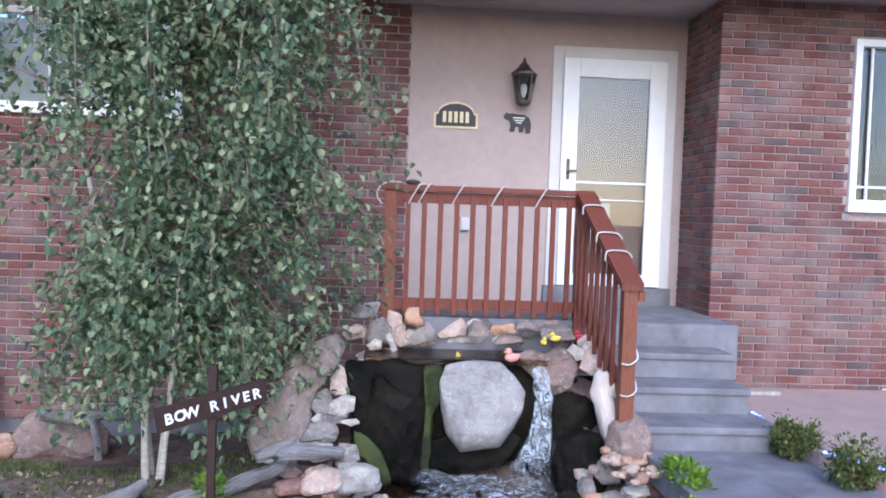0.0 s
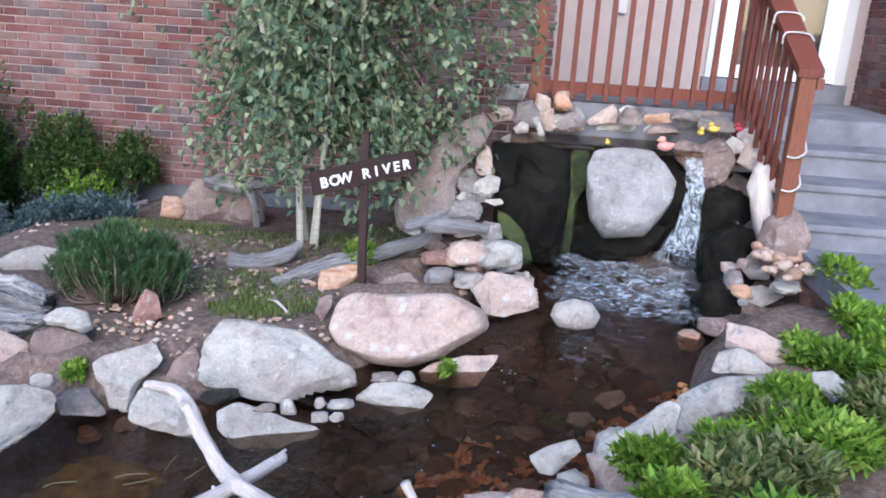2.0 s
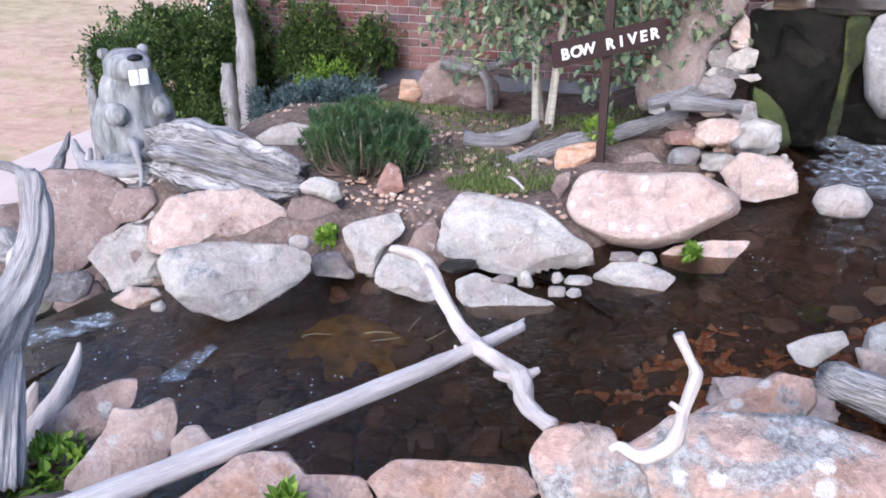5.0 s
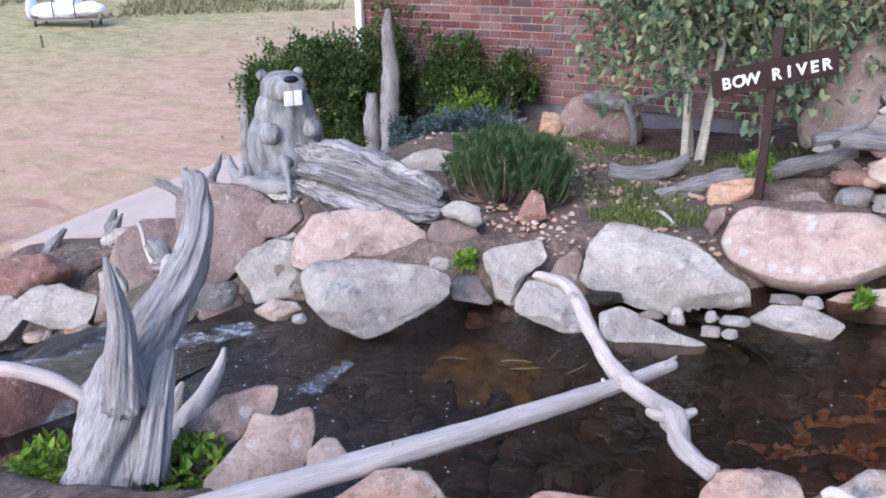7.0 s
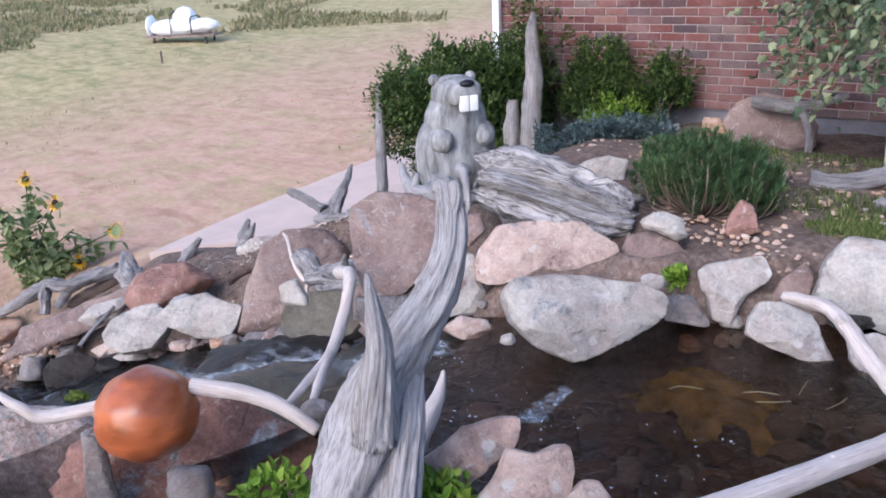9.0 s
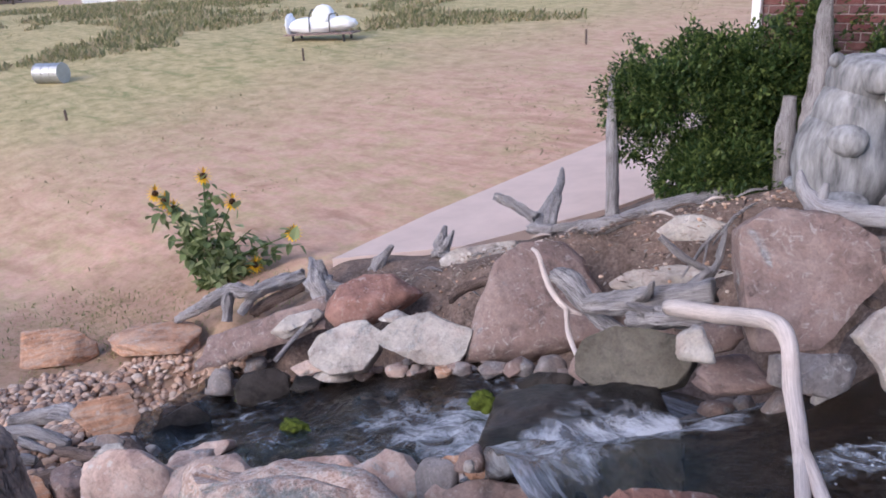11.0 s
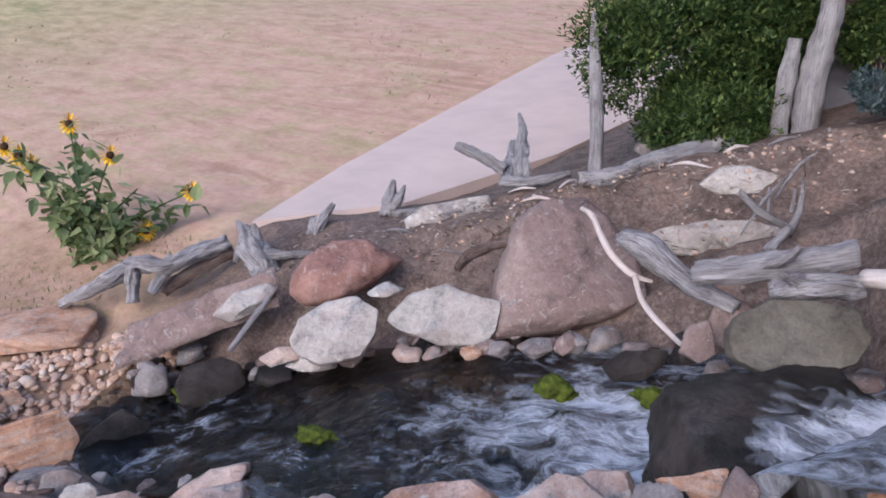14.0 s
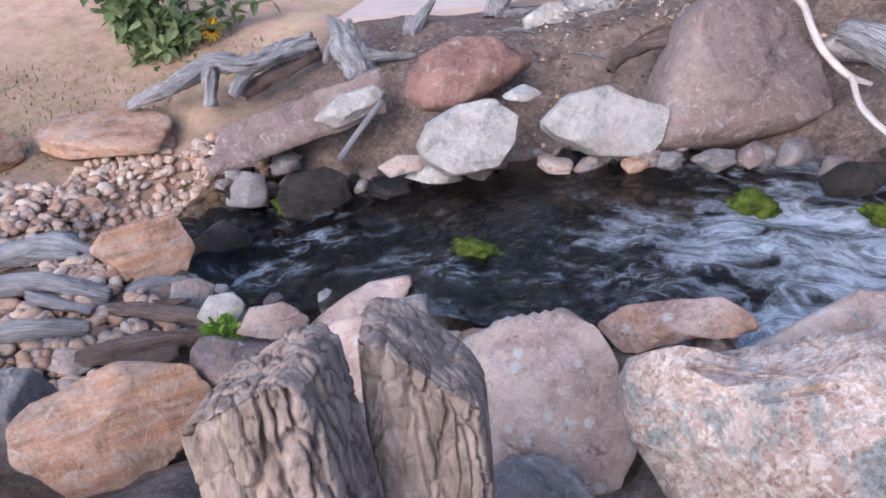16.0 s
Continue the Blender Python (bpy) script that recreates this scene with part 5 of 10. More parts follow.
hewn((-7.05, 1.66, -1.84), -38, 7, [(-0.29, -0.09), (-0.19, 0.02), (-0.03, 0.08), (0.14, 0.15), (0.26, 0.11), (0.30, 0.06), (0.12, -0.02), (-0.16, -0.17), (-0.22, -0.13)], 0.36, 79, ROSE_STONE, "flat pink rock at the stream edge")
hewn((-6.44, 2.01, -1.77), -34, -6, [(-0.21, -0.17), (-0.14, -0.04), (-0.05, 0.09), (0.10, 0.14), (0.19, 0.03), (-0.05, -0.11)], 0.28, 80, PINK_STONE, "pink rock at the stream edge")
hewn((-8.45, 1.58, -2.31), -39, 36, [(-0.26, -0.10), (-0.11, 0.02), (0.03, 0.10), (0.23, 0.13), (0.24, 0.07), (0.11, -0.02), (-0.06, -0.11), (-0.20, -0.12)], 0.29, 81, PINK_STONE, "thin flat pink slab at the stream edge")
hewn((-8.69, 1.22, -2.28), -40, 44, [(-0.17, -0.03), (-0.10, 0.08), (0.05, 0.09), (0.16, 0.00), (0.15, -0.07), (-0.02, -0.08)], 0.20, 82, PINK_STONE, "pink stone on the near bank")
hewn((-8.99, 1.20, -2.33), -39, 48, [(-0.122, -0.015), (-0.052, 0.075), (0.065, 0.076), (0.115, 0.003), (0.060, -0.077), (-0.061, -0.069)], 0.16, 83, WHITE_STONE, "pale stone on the near bank")
hewn((-9.29, 1.28, -2.44), -38, 51, [(-0.113, -0.038), (-0.076, 0.093), (0.053, 0.094), (0.134, 0.035), (0.053, -0.089), (-0.039, -0.113)], 0.19, 84, GREY_STONE, "grey stone on the near bank")
rock((-6.68, 2.30, -2.11), (0.21, 0.15, 0.04), 30, 86, PINK_STONE, "small pink stone on the bank")
rock((-9.55, 0.71, -2.56), (0.30, 0.18, 0.07), 30, 87, PINK_STONE, "small pale pink stone on the bank")
rock((-8.59, 1.97, -2.66), (0.24, 0.17, 0.05), 30, 88, PINK_STONE, "small pink stone on the bank")
hewn((-10.36, 3.13, -2.59), -26, 56, [(-0.30, -0.12), (-0.18, 0.03), (0.06, 0.15), (0.29, 0.14), (0.26, 0.02), (0.03, -0.11), (-0.20, -0.16)], 0.35, 89, WHITE_STONE, "pale weathered stone lying on the slab")
hewn((-9.81, 3.38, -2.36), -26, 51, [(-0.27, -0.06), (-0.08, 0.09), (0.19, 0.13), (0.27, 0.07), (0.14, -0.06), (-0.14, -0.14)], 0.31, 90, WHITE_STONE, "pale weathered stone lying on the slab")
rock((-5.79, 2.26, -1.64), (1.10, 0.82, 0.80), 40, 91, DARK_STONE, "big dark wet boulder in the cascade", boxy=0.62, flat=True)
rock((-11.80, 2.77, -2.91), (1.14, 0.77, 0.22), 40, 92, TAN_STONE, "low tan slab above the pebbles")
rock((-5.03, 1.96, -0.53), (0.14, 0.10, 0.14), 40, 93, WHITE_STONE, "pale stone at the pool outlet")
rock((-5.36, 2.82, -0.94), (0.26, 0.20, 0.14), 40, 94, BROWN_STONE, "brown stone beside the cascade")
rock((-9.26, 3.03, -2.67), (0.29, 0.27, 0.07), 40, 95, DARK_STONE, "dark wet stone in the stream")
rock((-7.95, 3.21, -2.15), (0.12, 0.10, 0.10), 40, 96, GREY_STONE, "small grey stone at the stream edge")
rock((-7.71, 3.26, -2.11), (0.14, 0.11, 0.09), 40, 97, TAN_STONE, "small tan stone at the stream edge")
rock((-8.16, 3.18, -2.21), (0.20, 0.18, 0.08), 40, 98, PINK_STONE, "small pink stone at the stream edge")
rock((-7.52, 3.28, -2.04), (0.16, 0.12, 0.12), 40, 99, GREY_STONE, "small grey stone at the stream edge")
rock((-7.29, 3.35, -2.00), (0.22, 0.20, 0.12), 40, 100, GREY_STONE, "small grey stone at the stream edge")
rock((-10.19, 3.08, -2.80), (0.22, 0.20, 0.11), 40, 101, GREY_STONE, "small grey stone at the stream edge")
rock((-8.57, 3.55, -1.99), (0.28, 0.22, 0.06), 40, 102, WHITE_STONE, "small white stone on the slope")
hewn((-2.03, 4.92, 0.22), -12, 7, [(0.27, 0.44), (0.34, 0.34), (0.28, 0.22), (0.16, 0.08), (0.11, -0.04), (0.11, -0.27), (-0.04, -0.34), (-0.26, -0.40), (-0.31, -0.23), (-0.15, 0.06), (0.03, 0.34)], 0.54, 103, BERM, "sloping pinkish-tan boulder beside the waterfall")
rock((-1.56, 5.47, 0.77), (0.15, 0.11, 0.11), -3, 104, WHITE_STONE, "pale stone stacked round the waterfall")
rock((-1.24, 5.45, 0.72), (0.14, 0.10, 0.16), -3, 105, TAN_STONE, "tan stone stacked round the waterfall")
rock((-1.38, 5.41, 0.64), (0.14, 0.10, 0.27), -3, 106, PINK_STONE, "pinkish stone stacked round the waterfall")
rock((-1.66, 5.34, 0.63), (0.13, 0.09, 0.08), -3, 107, PINK_STONE, "pinkish stone stacked round the waterfall")
rock((-1.53, 5.40, 0.60), (0.16, 0.11, 0.12), -3, 108, GREY_STONE, "grey stone stacked round the waterfall")
hewn((-1.51, 5.30, 0.53), -8, 1, [(-0.064, -0.006), (-0.002, 0.050), (0.049, 0.029), (0.052, -0.028), (-0.037, -0.042)], 0.08, 109, WHITE_STONE, "pale stone stacked round the waterfall")
rock((-1.49, 5.26, 0.44), (0.31, 0.21, 0.07), -3, 110, WHITE_STONE, "pale stone stacked round the waterfall")
rock((-1.25, 5.40, 0.57), (0.13, 0.09, 0.13), -3, 111, WHITE_STONE, "pale stone stacked round the waterfall")
rock((-1.14, 5.43, 0.59), (0.15, 0.11, 0.17), -3, 112, PINK_STONE, "pinkish stone stacked round the waterfall")
hewn((-1.39, 5.28, 0.55), -8, 0, [(-0.050, 0.056), (-0.015, 0.079), (0.050, -0.059), (0.015, -0.078)], 0.10, 113, WHITE_STONE, "pale stone stacked round the waterfall")
hewn((-0.92, 5.50, 0.63), -7, -5, [(-0.136, -0.041), (-0.033, 0.042), (0.046, 0.097), (0.101, 0.026), (0.086, -0.042), (-0.108, -0.069)], 0.16, 114, PINK_STONE, "pinkish stone stacked round the waterfall")
rock((-0.73, 5.50, 0.66), (0.17, 0.12, 0.11), -3, 115, GREY_STONE, "grey stone stacked round the waterfall")
hewn((-0.56, 5.51, 0.64), -7, -8, [(-0.128, -0.019), (-0.062, 0.036), (0.085, 0.047), (0.116, -0.021), (-0.055, -0.047)], 0.12, 116, TAN_STONE, "tan stone stacked round the waterfall")
hewn((-0.53, 5.49, 0.56), -8, -9, [(-0.13, -0.01), (-0.06, 0.04), (0.11, 0.03), (0.13, -0.02), (-0.08, -0.04)], 0.12, 117, WHITE_STONE, "pale stone stacked round the waterfall")
hewn((-0.39, 5.49, 0.68), -6, -10, [(-0.057, 0.005), (0.009, 0.043), (0.061, 0.010), (0.016, -0.035), (-0.037, -0.035)], 0.08, 118, GREY_STONE, "grey stone stacked round the waterfall")
hewn((-0.33, 5.49, 0.62), -7, -11, [(-0.093, -0.026), (-0.041, 0.029), (0.063, 0.050), (0.092, 0.006), (-0.033, -0.054)], 0.11, 119, GREY_STONE, "grey stone stacked round the waterfall")
hewn((-0.22, 5.49, 0.69), -6, -12, [(-0.077, -0.007), (0.004, 0.037), (0.093, 0.032), (0.033, -0.019), (-0.053, -0.047)], 0.10, 120, BROWN_STONE, "brown stone stacked round the waterfall")
hewn((-0.86, 5.51, 0.56), -8, -6, [(-0.18, -0.00), (-0.01, 0.04), (0.17, 0.02), (0.15, -0.02), (-0.15, -0.04)], 0.13, 121, WHITE_STONE, "flat pale slab at the lip of the upper pool")
hewn((-0.09, 5.51, 0.58), -7, -13, [(-0.15, -0.00), (-0.09, 0.09), (0.03, 0.09), (0.13, 0.03), (0.17, -0.08), (-0.01, -0.06), (-0.12, -0.09)], 0.19, 122, GREY_STONE, "grey stone stacked round the waterfall")
hewn((-0.26, 5.11, 0.42), -9, -12, [(-0.24, 0.08), (-0.17, 0.13), (-0.05, 0.11), (0.06, 0.17), (0.17, 0.10), (0.20, 0.02), (0.15, -0.11), (0.05, -0.18), (-0.05, -0.17), (-0.12, -0.07), (-0.20, 0.00)], 0.32, 123, BROWN_STONE, "brown stone stacked round the waterfall")
hewn((-0.09, 5.10, 0.54), -8, -14, [(-0.077, 0.005), (-0.019, 0.065), (0.069, 0.019), (0.056, -0.045), (-0.022, -0.056)], 0.11, 124, WHITE_STONE, "pale stone stacked round the waterfall")
hewn((0.03, 5.05, 0.48), -9, -15, [(-0.099, -0.044), (-0.068, 0.088), (-0.014, 0.112), (0.074, 0.040), (0.105, -0.081), (-0.013, -0.086)], 0.17, 125, PINK_STONE, "pinkish stone stacked round the waterfall")
hewn((0.07, 4.79, 0.33), -11, -16, [(-0.060, 0.029), (0.015, 0.060), (0.070, 0.007), (0.013, -0.059), (-0.041, -0.051)], 0.10, 126, WHITE_STONE, "pale stone stacked round the waterfall")
hewn((0.14, 4.64, 0.09), -13, -17, [(-0.14, 0.13), (-0.05, 0.18), (0.07, 0.10), (0.16, -0.03), (0.14, -0.12), (-0.01, -0.16), (-0.12, -0.08)], 0.26, 127, PINK_STONE, "pinkish stone stacked round the waterfall")
hewn((-0.12, 4.69, 0.02), -14, -14, [(-0.100, -0.025), (-0.065, 0.057), (0.020, 0.097), (0.085, 0.054), (0.077, -0.046), (-0.013, -0.102)], 0.16, 128, GREY_STONE, "grey stone stacked round the waterfall")
hewn((-0.01, 4.43, -0.10), -16, -16, [(-0.095, -0.010), (-0.062, 0.069), (0.038, 0.076), (0.085, 0.016), (0.076, -0.062), (-0.030, -0.078)], 0.14, 129, GREY_STONE, "grey stone stacked round the waterfall")
rock((0.18, 4.36, -0.13), (0.19, 0.13, 0.08), -3, 130, WHITE_STONE, "pale stone stacked round the waterfall")
hewn((-0.02, 4.30, -0.27), -18, -17, [(-0.074, -0.137), (-0.086, 0.069), (0.007, 0.102), (0.156, 0.060), (0.041, -0.029), (-0.024, -0.144)], 0.20, 131, WHITE_STONE, "grey stone stacked round the waterfall")
rock((0.13, 4.24, -0.16), (0.12, 0.09, 0.05), -3, 132, WHITE_STONE, "pale stone stacked round the waterfall")
rock((-0.06, 4.54, -0.06), (0.12, 0.08, 0.07), -3, 133, WHITE_STONE, "pale stone stacked round the waterfall")
rock((-0.12, 4.59, -0.10), (0.11, 0.07, 0.09), -3, 134, GREY_STONE, "grey stone stacked round the waterfall")
hewn((0.34, 4.23, -0.20), -17, -21, [(-0.12, -0.13), (-0.15, 0.11), (0.00, 0.17), (0.12, 0.06), (0.19, -0.06), (-0.01, -0.15)], 0.27, 135, RED_STONE, "reddish stone stacked round the waterfall")
hewn((-1.82, 5.02, 0.36), -10, 4, [(-0.085, -0.063), (-0.027, 0.018), (0.048, 0.088), (0.080, 0.074), (0.034, -0.018), (-0.049, -0.085)], 0.14, 136, GREY_STONE, "grey stone stacked round the waterfall")
hewn((-1.73, 4.98, 0.32), -11, 3, [(-0.072, -0.064), (-0.066, 0.033), (-0.004, 0.126), (0.050, 0.059), (0.085, -0.017), (0.045, -0.081), (-0.032, -0.093)], 0.15, 137, PINK_STONE, "pinkish stone stacked round the waterfall")
hewn((-1.84, 4.89, 0.20), -12, 5, [(-0.082, -0.017), (-0.047, 0.061), (0.028, 0.095), (0.069, 0.028), (0.059, -0.072), (-0.041, -0.077)], 0.13, 138, GREY_STONE, "grey stone stacked round the waterfall")
hewn((-1.69, 4.88, 0.19), -12, 3, [(-0.069, -0.048), (-0.076, 0.028), (-0.002, 0.067), (0.072, 0.055), (0.065, -0.045), (-0.014, -0.068)], 0.12, 139, WHITE_STONE, "pale stone stacked round the waterfall")
hewn((-1.84, 4.86, 0.10), -13, 5, [(-0.076, -0.013), (-0.022, 0.039), (0.044, 0.030), (0.069, -0.018), (-0.007, -0.037)], 0.09, 140, WHITE_STONE, "pale stone stacked round the waterfall")
rock((-1.84, 4.93, 0.06), (0.13, 0.09, 0.05), -3, 141, WHITE_STONE, "pale stone stacked round the waterfall")
hewn((-1.83, 4.80, 0.02), -14, 4, [(-0.125, -0.032), (-0.084, 0.064), (0.087, 0.068), (0.116, 0.016), (0.093, -0.064), (-0.078, -0.064)], 0.15, 142, GREY_STONE, "grey stone stacked round the waterfall")
hewn((-1.64, 4.77, 0.10), -14, 2, [(-0.083, 0.008), (0.037, 0.025), (0.065, -0.004), (0.002, -0.029)], 0.07, 143, WHITE_STONE, "pale stone stacked round the waterfall")
hewn((-1.65, 4.65, -0.07), -16, 3, [(-0.086, -0.021), (-0.054, 0.066), (0.058, 0.053), (0.085, -0.041), (-0.010, -0.068)], 0.12, 144, GREY_STONE, "grey stone stacked round the waterfall")
hewn((-1.57, 4.60, -0.22), -17, 2, [(-0.14, 0.10), (-0.03, 0.11), (0.06, 0.06), (0.15, -0.03), (0.14, -0.07), (0.05, -0.11), (-0.06, -0.08), (-0.12, 0.01)], 0.20, 145, WHITE_STONE, "pale stone stacked round the waterfall")
hewn((-1.95, 4.57, -0.26), -18, 6, [(-0.17, 0.01), (-0.07, 0.06), (0.10, 0.06), (0.17, -0.04), (0.05, -0.06), (-0.14, -0.04)], 0.17, 146, RED_STONE, "reddish stone stacked round the waterfall")
hewn((-1.73, 4.43, -0.34), -19, 4, [(-0.128, 0.063), (-0.014, 0.075), (0.120, 0.056), (0.100, -0.054), (-0.059, -0.096)], 0.17, 147, WHITE_STONE, "pale stone stacked round the waterfall")
rock((-1.52, 4.50, -0.39), (0.25, 0.17, 0.11), -3, 148, LICHEN_STONE, "pale lichened stone stacked round the waterfall")
rock((-1.98, 4.56, -0.31), (0.15, 0.10, 0.07), -3, 149, BROWN_STONE, "brown stone stacked round the waterfall")
rock((-1.99, 4.47, -0.40), (0.17, 0.12, 0.09), -3, 150, BROWN_STONE, "brown stone stacked round the waterfall")
rock((-1.44, 4.54, -0.32), (0.10, 0.07, 0.05), -3, 151, WHITE_STONE, "pale stone stacked round the waterfall")
hewn((-1.66, 5.38, 0.60), -7, 2, [(-0.102, 0.001), (0.039, 0.062), (0.078, 0.031), (0.070, -0.035), (-0.058, -0.050)], 0.12, 152, PINK_STONE, "pale stone in the ring round the upper pool")
hewn((-1.49, 5.40, 0.44), -9, 1, [(-0.17, -0.01), (-0.08, 0.04), (0.04, 0.05), (0.16, 0.05), (0.14, 0.00), (0.01, -0.06), (-0.08, -0.05)], 0.16, 153, WHITE_STONE, "white flat stone at the lip of the upper pool")
hewn((-1.48, 5.36, 0.62), -7, 1, [(-0.089, -0.078), (-0.077, 0.071), (0.023, 0.109), (0.098, 0.019), (0.064, -0.094)], 0.16, 154, GREY_STONE, "pale stone in the ring round the upper pool")
hewn((-1.33, 5.37, 0.59), -8, -1, [(-0.050, -0.058), (-0.046, 0.074), (0.036, 0.087), (0.054, -0.068), (-0.003, -0.084)], 0.11, 155, PINK_STONE, "pinkish stone in the ring round the upper pool")
hewn((-1.24, 5.35, 0.73), -6, -2, [(-0.071, 0.022), (-0.041, 0.069), (0.021, 0.052), (0.076, -0.030), (0.029, -0.070), (-0.034, -0.041)], 0.12, 156, TAN_STONE, "tan stone in the ring round the upper pool")
hewn((-1.19, 5.37, 0.59), -8, -2, [(-0.097, -0.029), (-0.037, 0.053), (0.042, 0.091), (0.088, -0.041), (-0.049, -0.071)], 0.14, 157, GREY_STONE, "grey stone in the ring round the upper pool")
hewn((-1.11, 5.37, 0.62), -7, -3, [(-0.047, 0.100), (0.001, 0.062), (0.055, -0.016), (0.034, -0.067), (-0.023, -0.071)], 0.11, 158, GREY_STONE, "grey stone in the ring round the upper pool")
hewn((-0.77, 5.38, 0.68), -7, -7, [(-0.079, 0.017), (-0.017, 0.058), (0.075, 0.020), (0.056, -0.039), (-0.028, -0.057)], 0.11, 159, WHITE_STONE, "pale stone in the ring round the upper pool")
rock((-0.76, 5.36, 0.66), (0.17, 0.13, 0.12), 10, 160, GREY_STONE, "grey stone in the ring round the upper pool")
rock((-0.53, 5.40, 0.58), (0.27, 0.20, 0.07), 10, 161, BROWN_STONE, "brown stone in the ring round the upper pool")
rock((-0.40, 5.37, 0.68), (0.19, 0.14, 0.08), 10, 162, GREY_STONE, "grey stone in the ring round the upper pool")
rock((-0.18, 5.40, 0.64), (0.28, 0.21, 0.11), 10, 163, GREY_STONE, "grey stone in the ring round the upper pool")
rock((0.07, 5.37, 0.54), (0.19, 0.14, 0.19), 10, 164, PINK_STONE, "pinkish stone in the ring round the upper pool")
rock((-1.61, 5.37, 0.76), (0.18, 0.13, 0.13), 10, 165, GREY_STONE, "grey stone in the ring round the upper pool")
rock((-1.80, 5.12, 0.32), (0.20, 0.15, 0.11), 10, 166, GREY_STONE, "grey angular stone heaped beside the waterfall")
rock((-1.89, 4.97, 0.19), (0.16, 0.12, 0.11), 10, 167, GREY_STONE, "grey angular stone heaped beside the waterfall")
rock((-1.73, 4.92, 0.16), (0.15, 0.12, 0.13), 10, 168, WHITE_STONE, "pale angular stone heaped beside the waterfall")
rock((-1.96, 4.87, 0.12), (0.11, 0.09, 0.07), 10, 169, WHITE_STONE, "pale angular stone heaped beside the waterfall")
rock((-1.79, 4.90, 0.10), (0.26, 0.20, 0.06), 10, 170, GREY_STONE, "grey angular stone heaped beside the waterfall")
rock((-1.86, 4.81, 0.01), (0.25, 0.19, 0.08), 10, 171, GREY_STONE, "grey angular stone heaped beside the waterfall")
rock((-1.73, 5.03, 0.28), (0.13, 0.09, 0.10), 10, 172, WHITE_STONE, "pale angular stone heaped beside the waterfall")
rock((-2.11, 4.67, -0.10), (0.19, 0.14, 0.07), 10, 173, WHITE_STONE, "pale angular stone heaped beside the waterfall")
rock((-1.90, 4.76, -0.06), (0.31, 0.23, 0.09), 10, 174, WHITE_STONE, "pale angular stone heaped beside the waterfall")
rock((-1.83, 4.69, -0.08), (0.23, 0.17, 0.09), 10, 175, PINK_STONE, "pinkish angular stone heaped beside the waterfall")
rock((-2.20, 4.36, -0.38), (0.22, 0.16, 0.09), 10, 176, GREY_STONE, "grey angular stone heaped beside the waterfall")
rock((-2.04, 4.38, -0.31), (0.14, 0.11, 0.06), 10, 177, GREY_STONE, "grey angular stone heaped beside the waterfall")
rock((-1.90, 4.49, -0.24), (0.20, 0.15, 0.05), 10, 178, RED_STONE, "reddish angular stone heaped beside the waterfall")
rock((-1.75, 4.37, -0.31), (0.19, 0.14, 0.10), 10, 179, WHITE_STONE, "pale angular stone heaped beside the waterfall")
rock((-1.58, 4.53, -0.19), (0.22, 0.16, 0.16), 10, 180, WHITE_STONE, "pale angular stone heaped beside the waterfall")
rock((-1.47, 4.31, -0.35), (0.26, 0.20, 0.19), 10, 181, PINK_STONE, "pinkish angular stone heaped beside the waterfall")
hewn((-1.93, 4.23, -0.30), -20, 6, [(-0.105, -0.043), (-0.042, 0.087), (0.097, 0.047), (0.093, -0.038), (-0.035, -0.082)], 0.15, 182, BROWN_STONE, "brown angular stone heaped beside the waterfall")
rock((-2.33, 4.40, -0.33), (0.15, 0.11, 0.09), 10, 183, BROWN_STONE, "brown angular stone heaped beside the waterfall")
rock((-1.40, 4.31, -0.27), (0.07, 0.05, 0.12), 10, 184, WHITE_STONE, "pale angular stone heaped beside the waterfall")
rock((-2.02, 4.59, -0.17), (0.18, 0.14, 0.09), 10, 185, PINK_STONE, "pinkish angular stone heaped beside the waterfall")
hewn((-1.75, 4.45, -0.18), -18, 4, [(-0.15, 0.06), (-0.04, 0.10), (0.11, 0.04), (0.14, -0.09), (0.02, -0.10), (-0.10, -0.04)], 0.20, 186, PINK_STONE, "pale pinkish flat stone in the pile")
rock((-1.87, 4.31, -0.36), (0.17, 0.13, 0.05), 10, 187, BROWN_STONE, "brown angular stone heaped beside the waterfall")
rock((-1.71, 4.46, -0.20), (0.12, 0.09, 0.09), 10, 188, PINK_STONE, "pinkish angular stone heaped beside the waterfall")
rock((0.14, 4.47, 0.07), (0.34, 0.26, 0.42), 10, 189, BROWN_STONE, "brown stone on the bank beside the walkway")
hewn((0.01, 4.00, -0.29), -19, -19, [(-0.118, 0.007), (-0.006, 0.078), (0.119, 0.038), (0.072, -0.052), (-0.076, -0.073)], 0.15, 190, TAN_STONE, "grey stone on the bank beside the walkway")
rock((0.08, 4.13, -0.11), (0.20, 0.15, 0.06), 10, 191, WHITE_STONE, "pale stone on the bank beside the walkway")
rock((-0.03, 3.90, -0.25), (0.19, 0.15, 0.09), 10, 192, GREY_STONE, "grey stone on the bank beside the walkway")
hewn((0.41, 3.74, -0.22), -19, -24, [(-0.22, -0.03), (-0.16, 0.06), (0.00, 0.08), (0.18, 0.06), (0.20, -0.03), (-0.05, -0.10)], 0.22, 193, WHITE_STONE, "pinkish stone on the bank beside the walkway")
hewn((-0.37, 3.05, -0.06), -21, -17, [(-0.13, -0.04), (-0.14, 0.08), (0.00, 0.07), (0.15, 0.02), (0.12, -0.07), (0.02, -0.07)], 0.17, 194, PINK_STONE, "pale slab on the bank below the walkway")
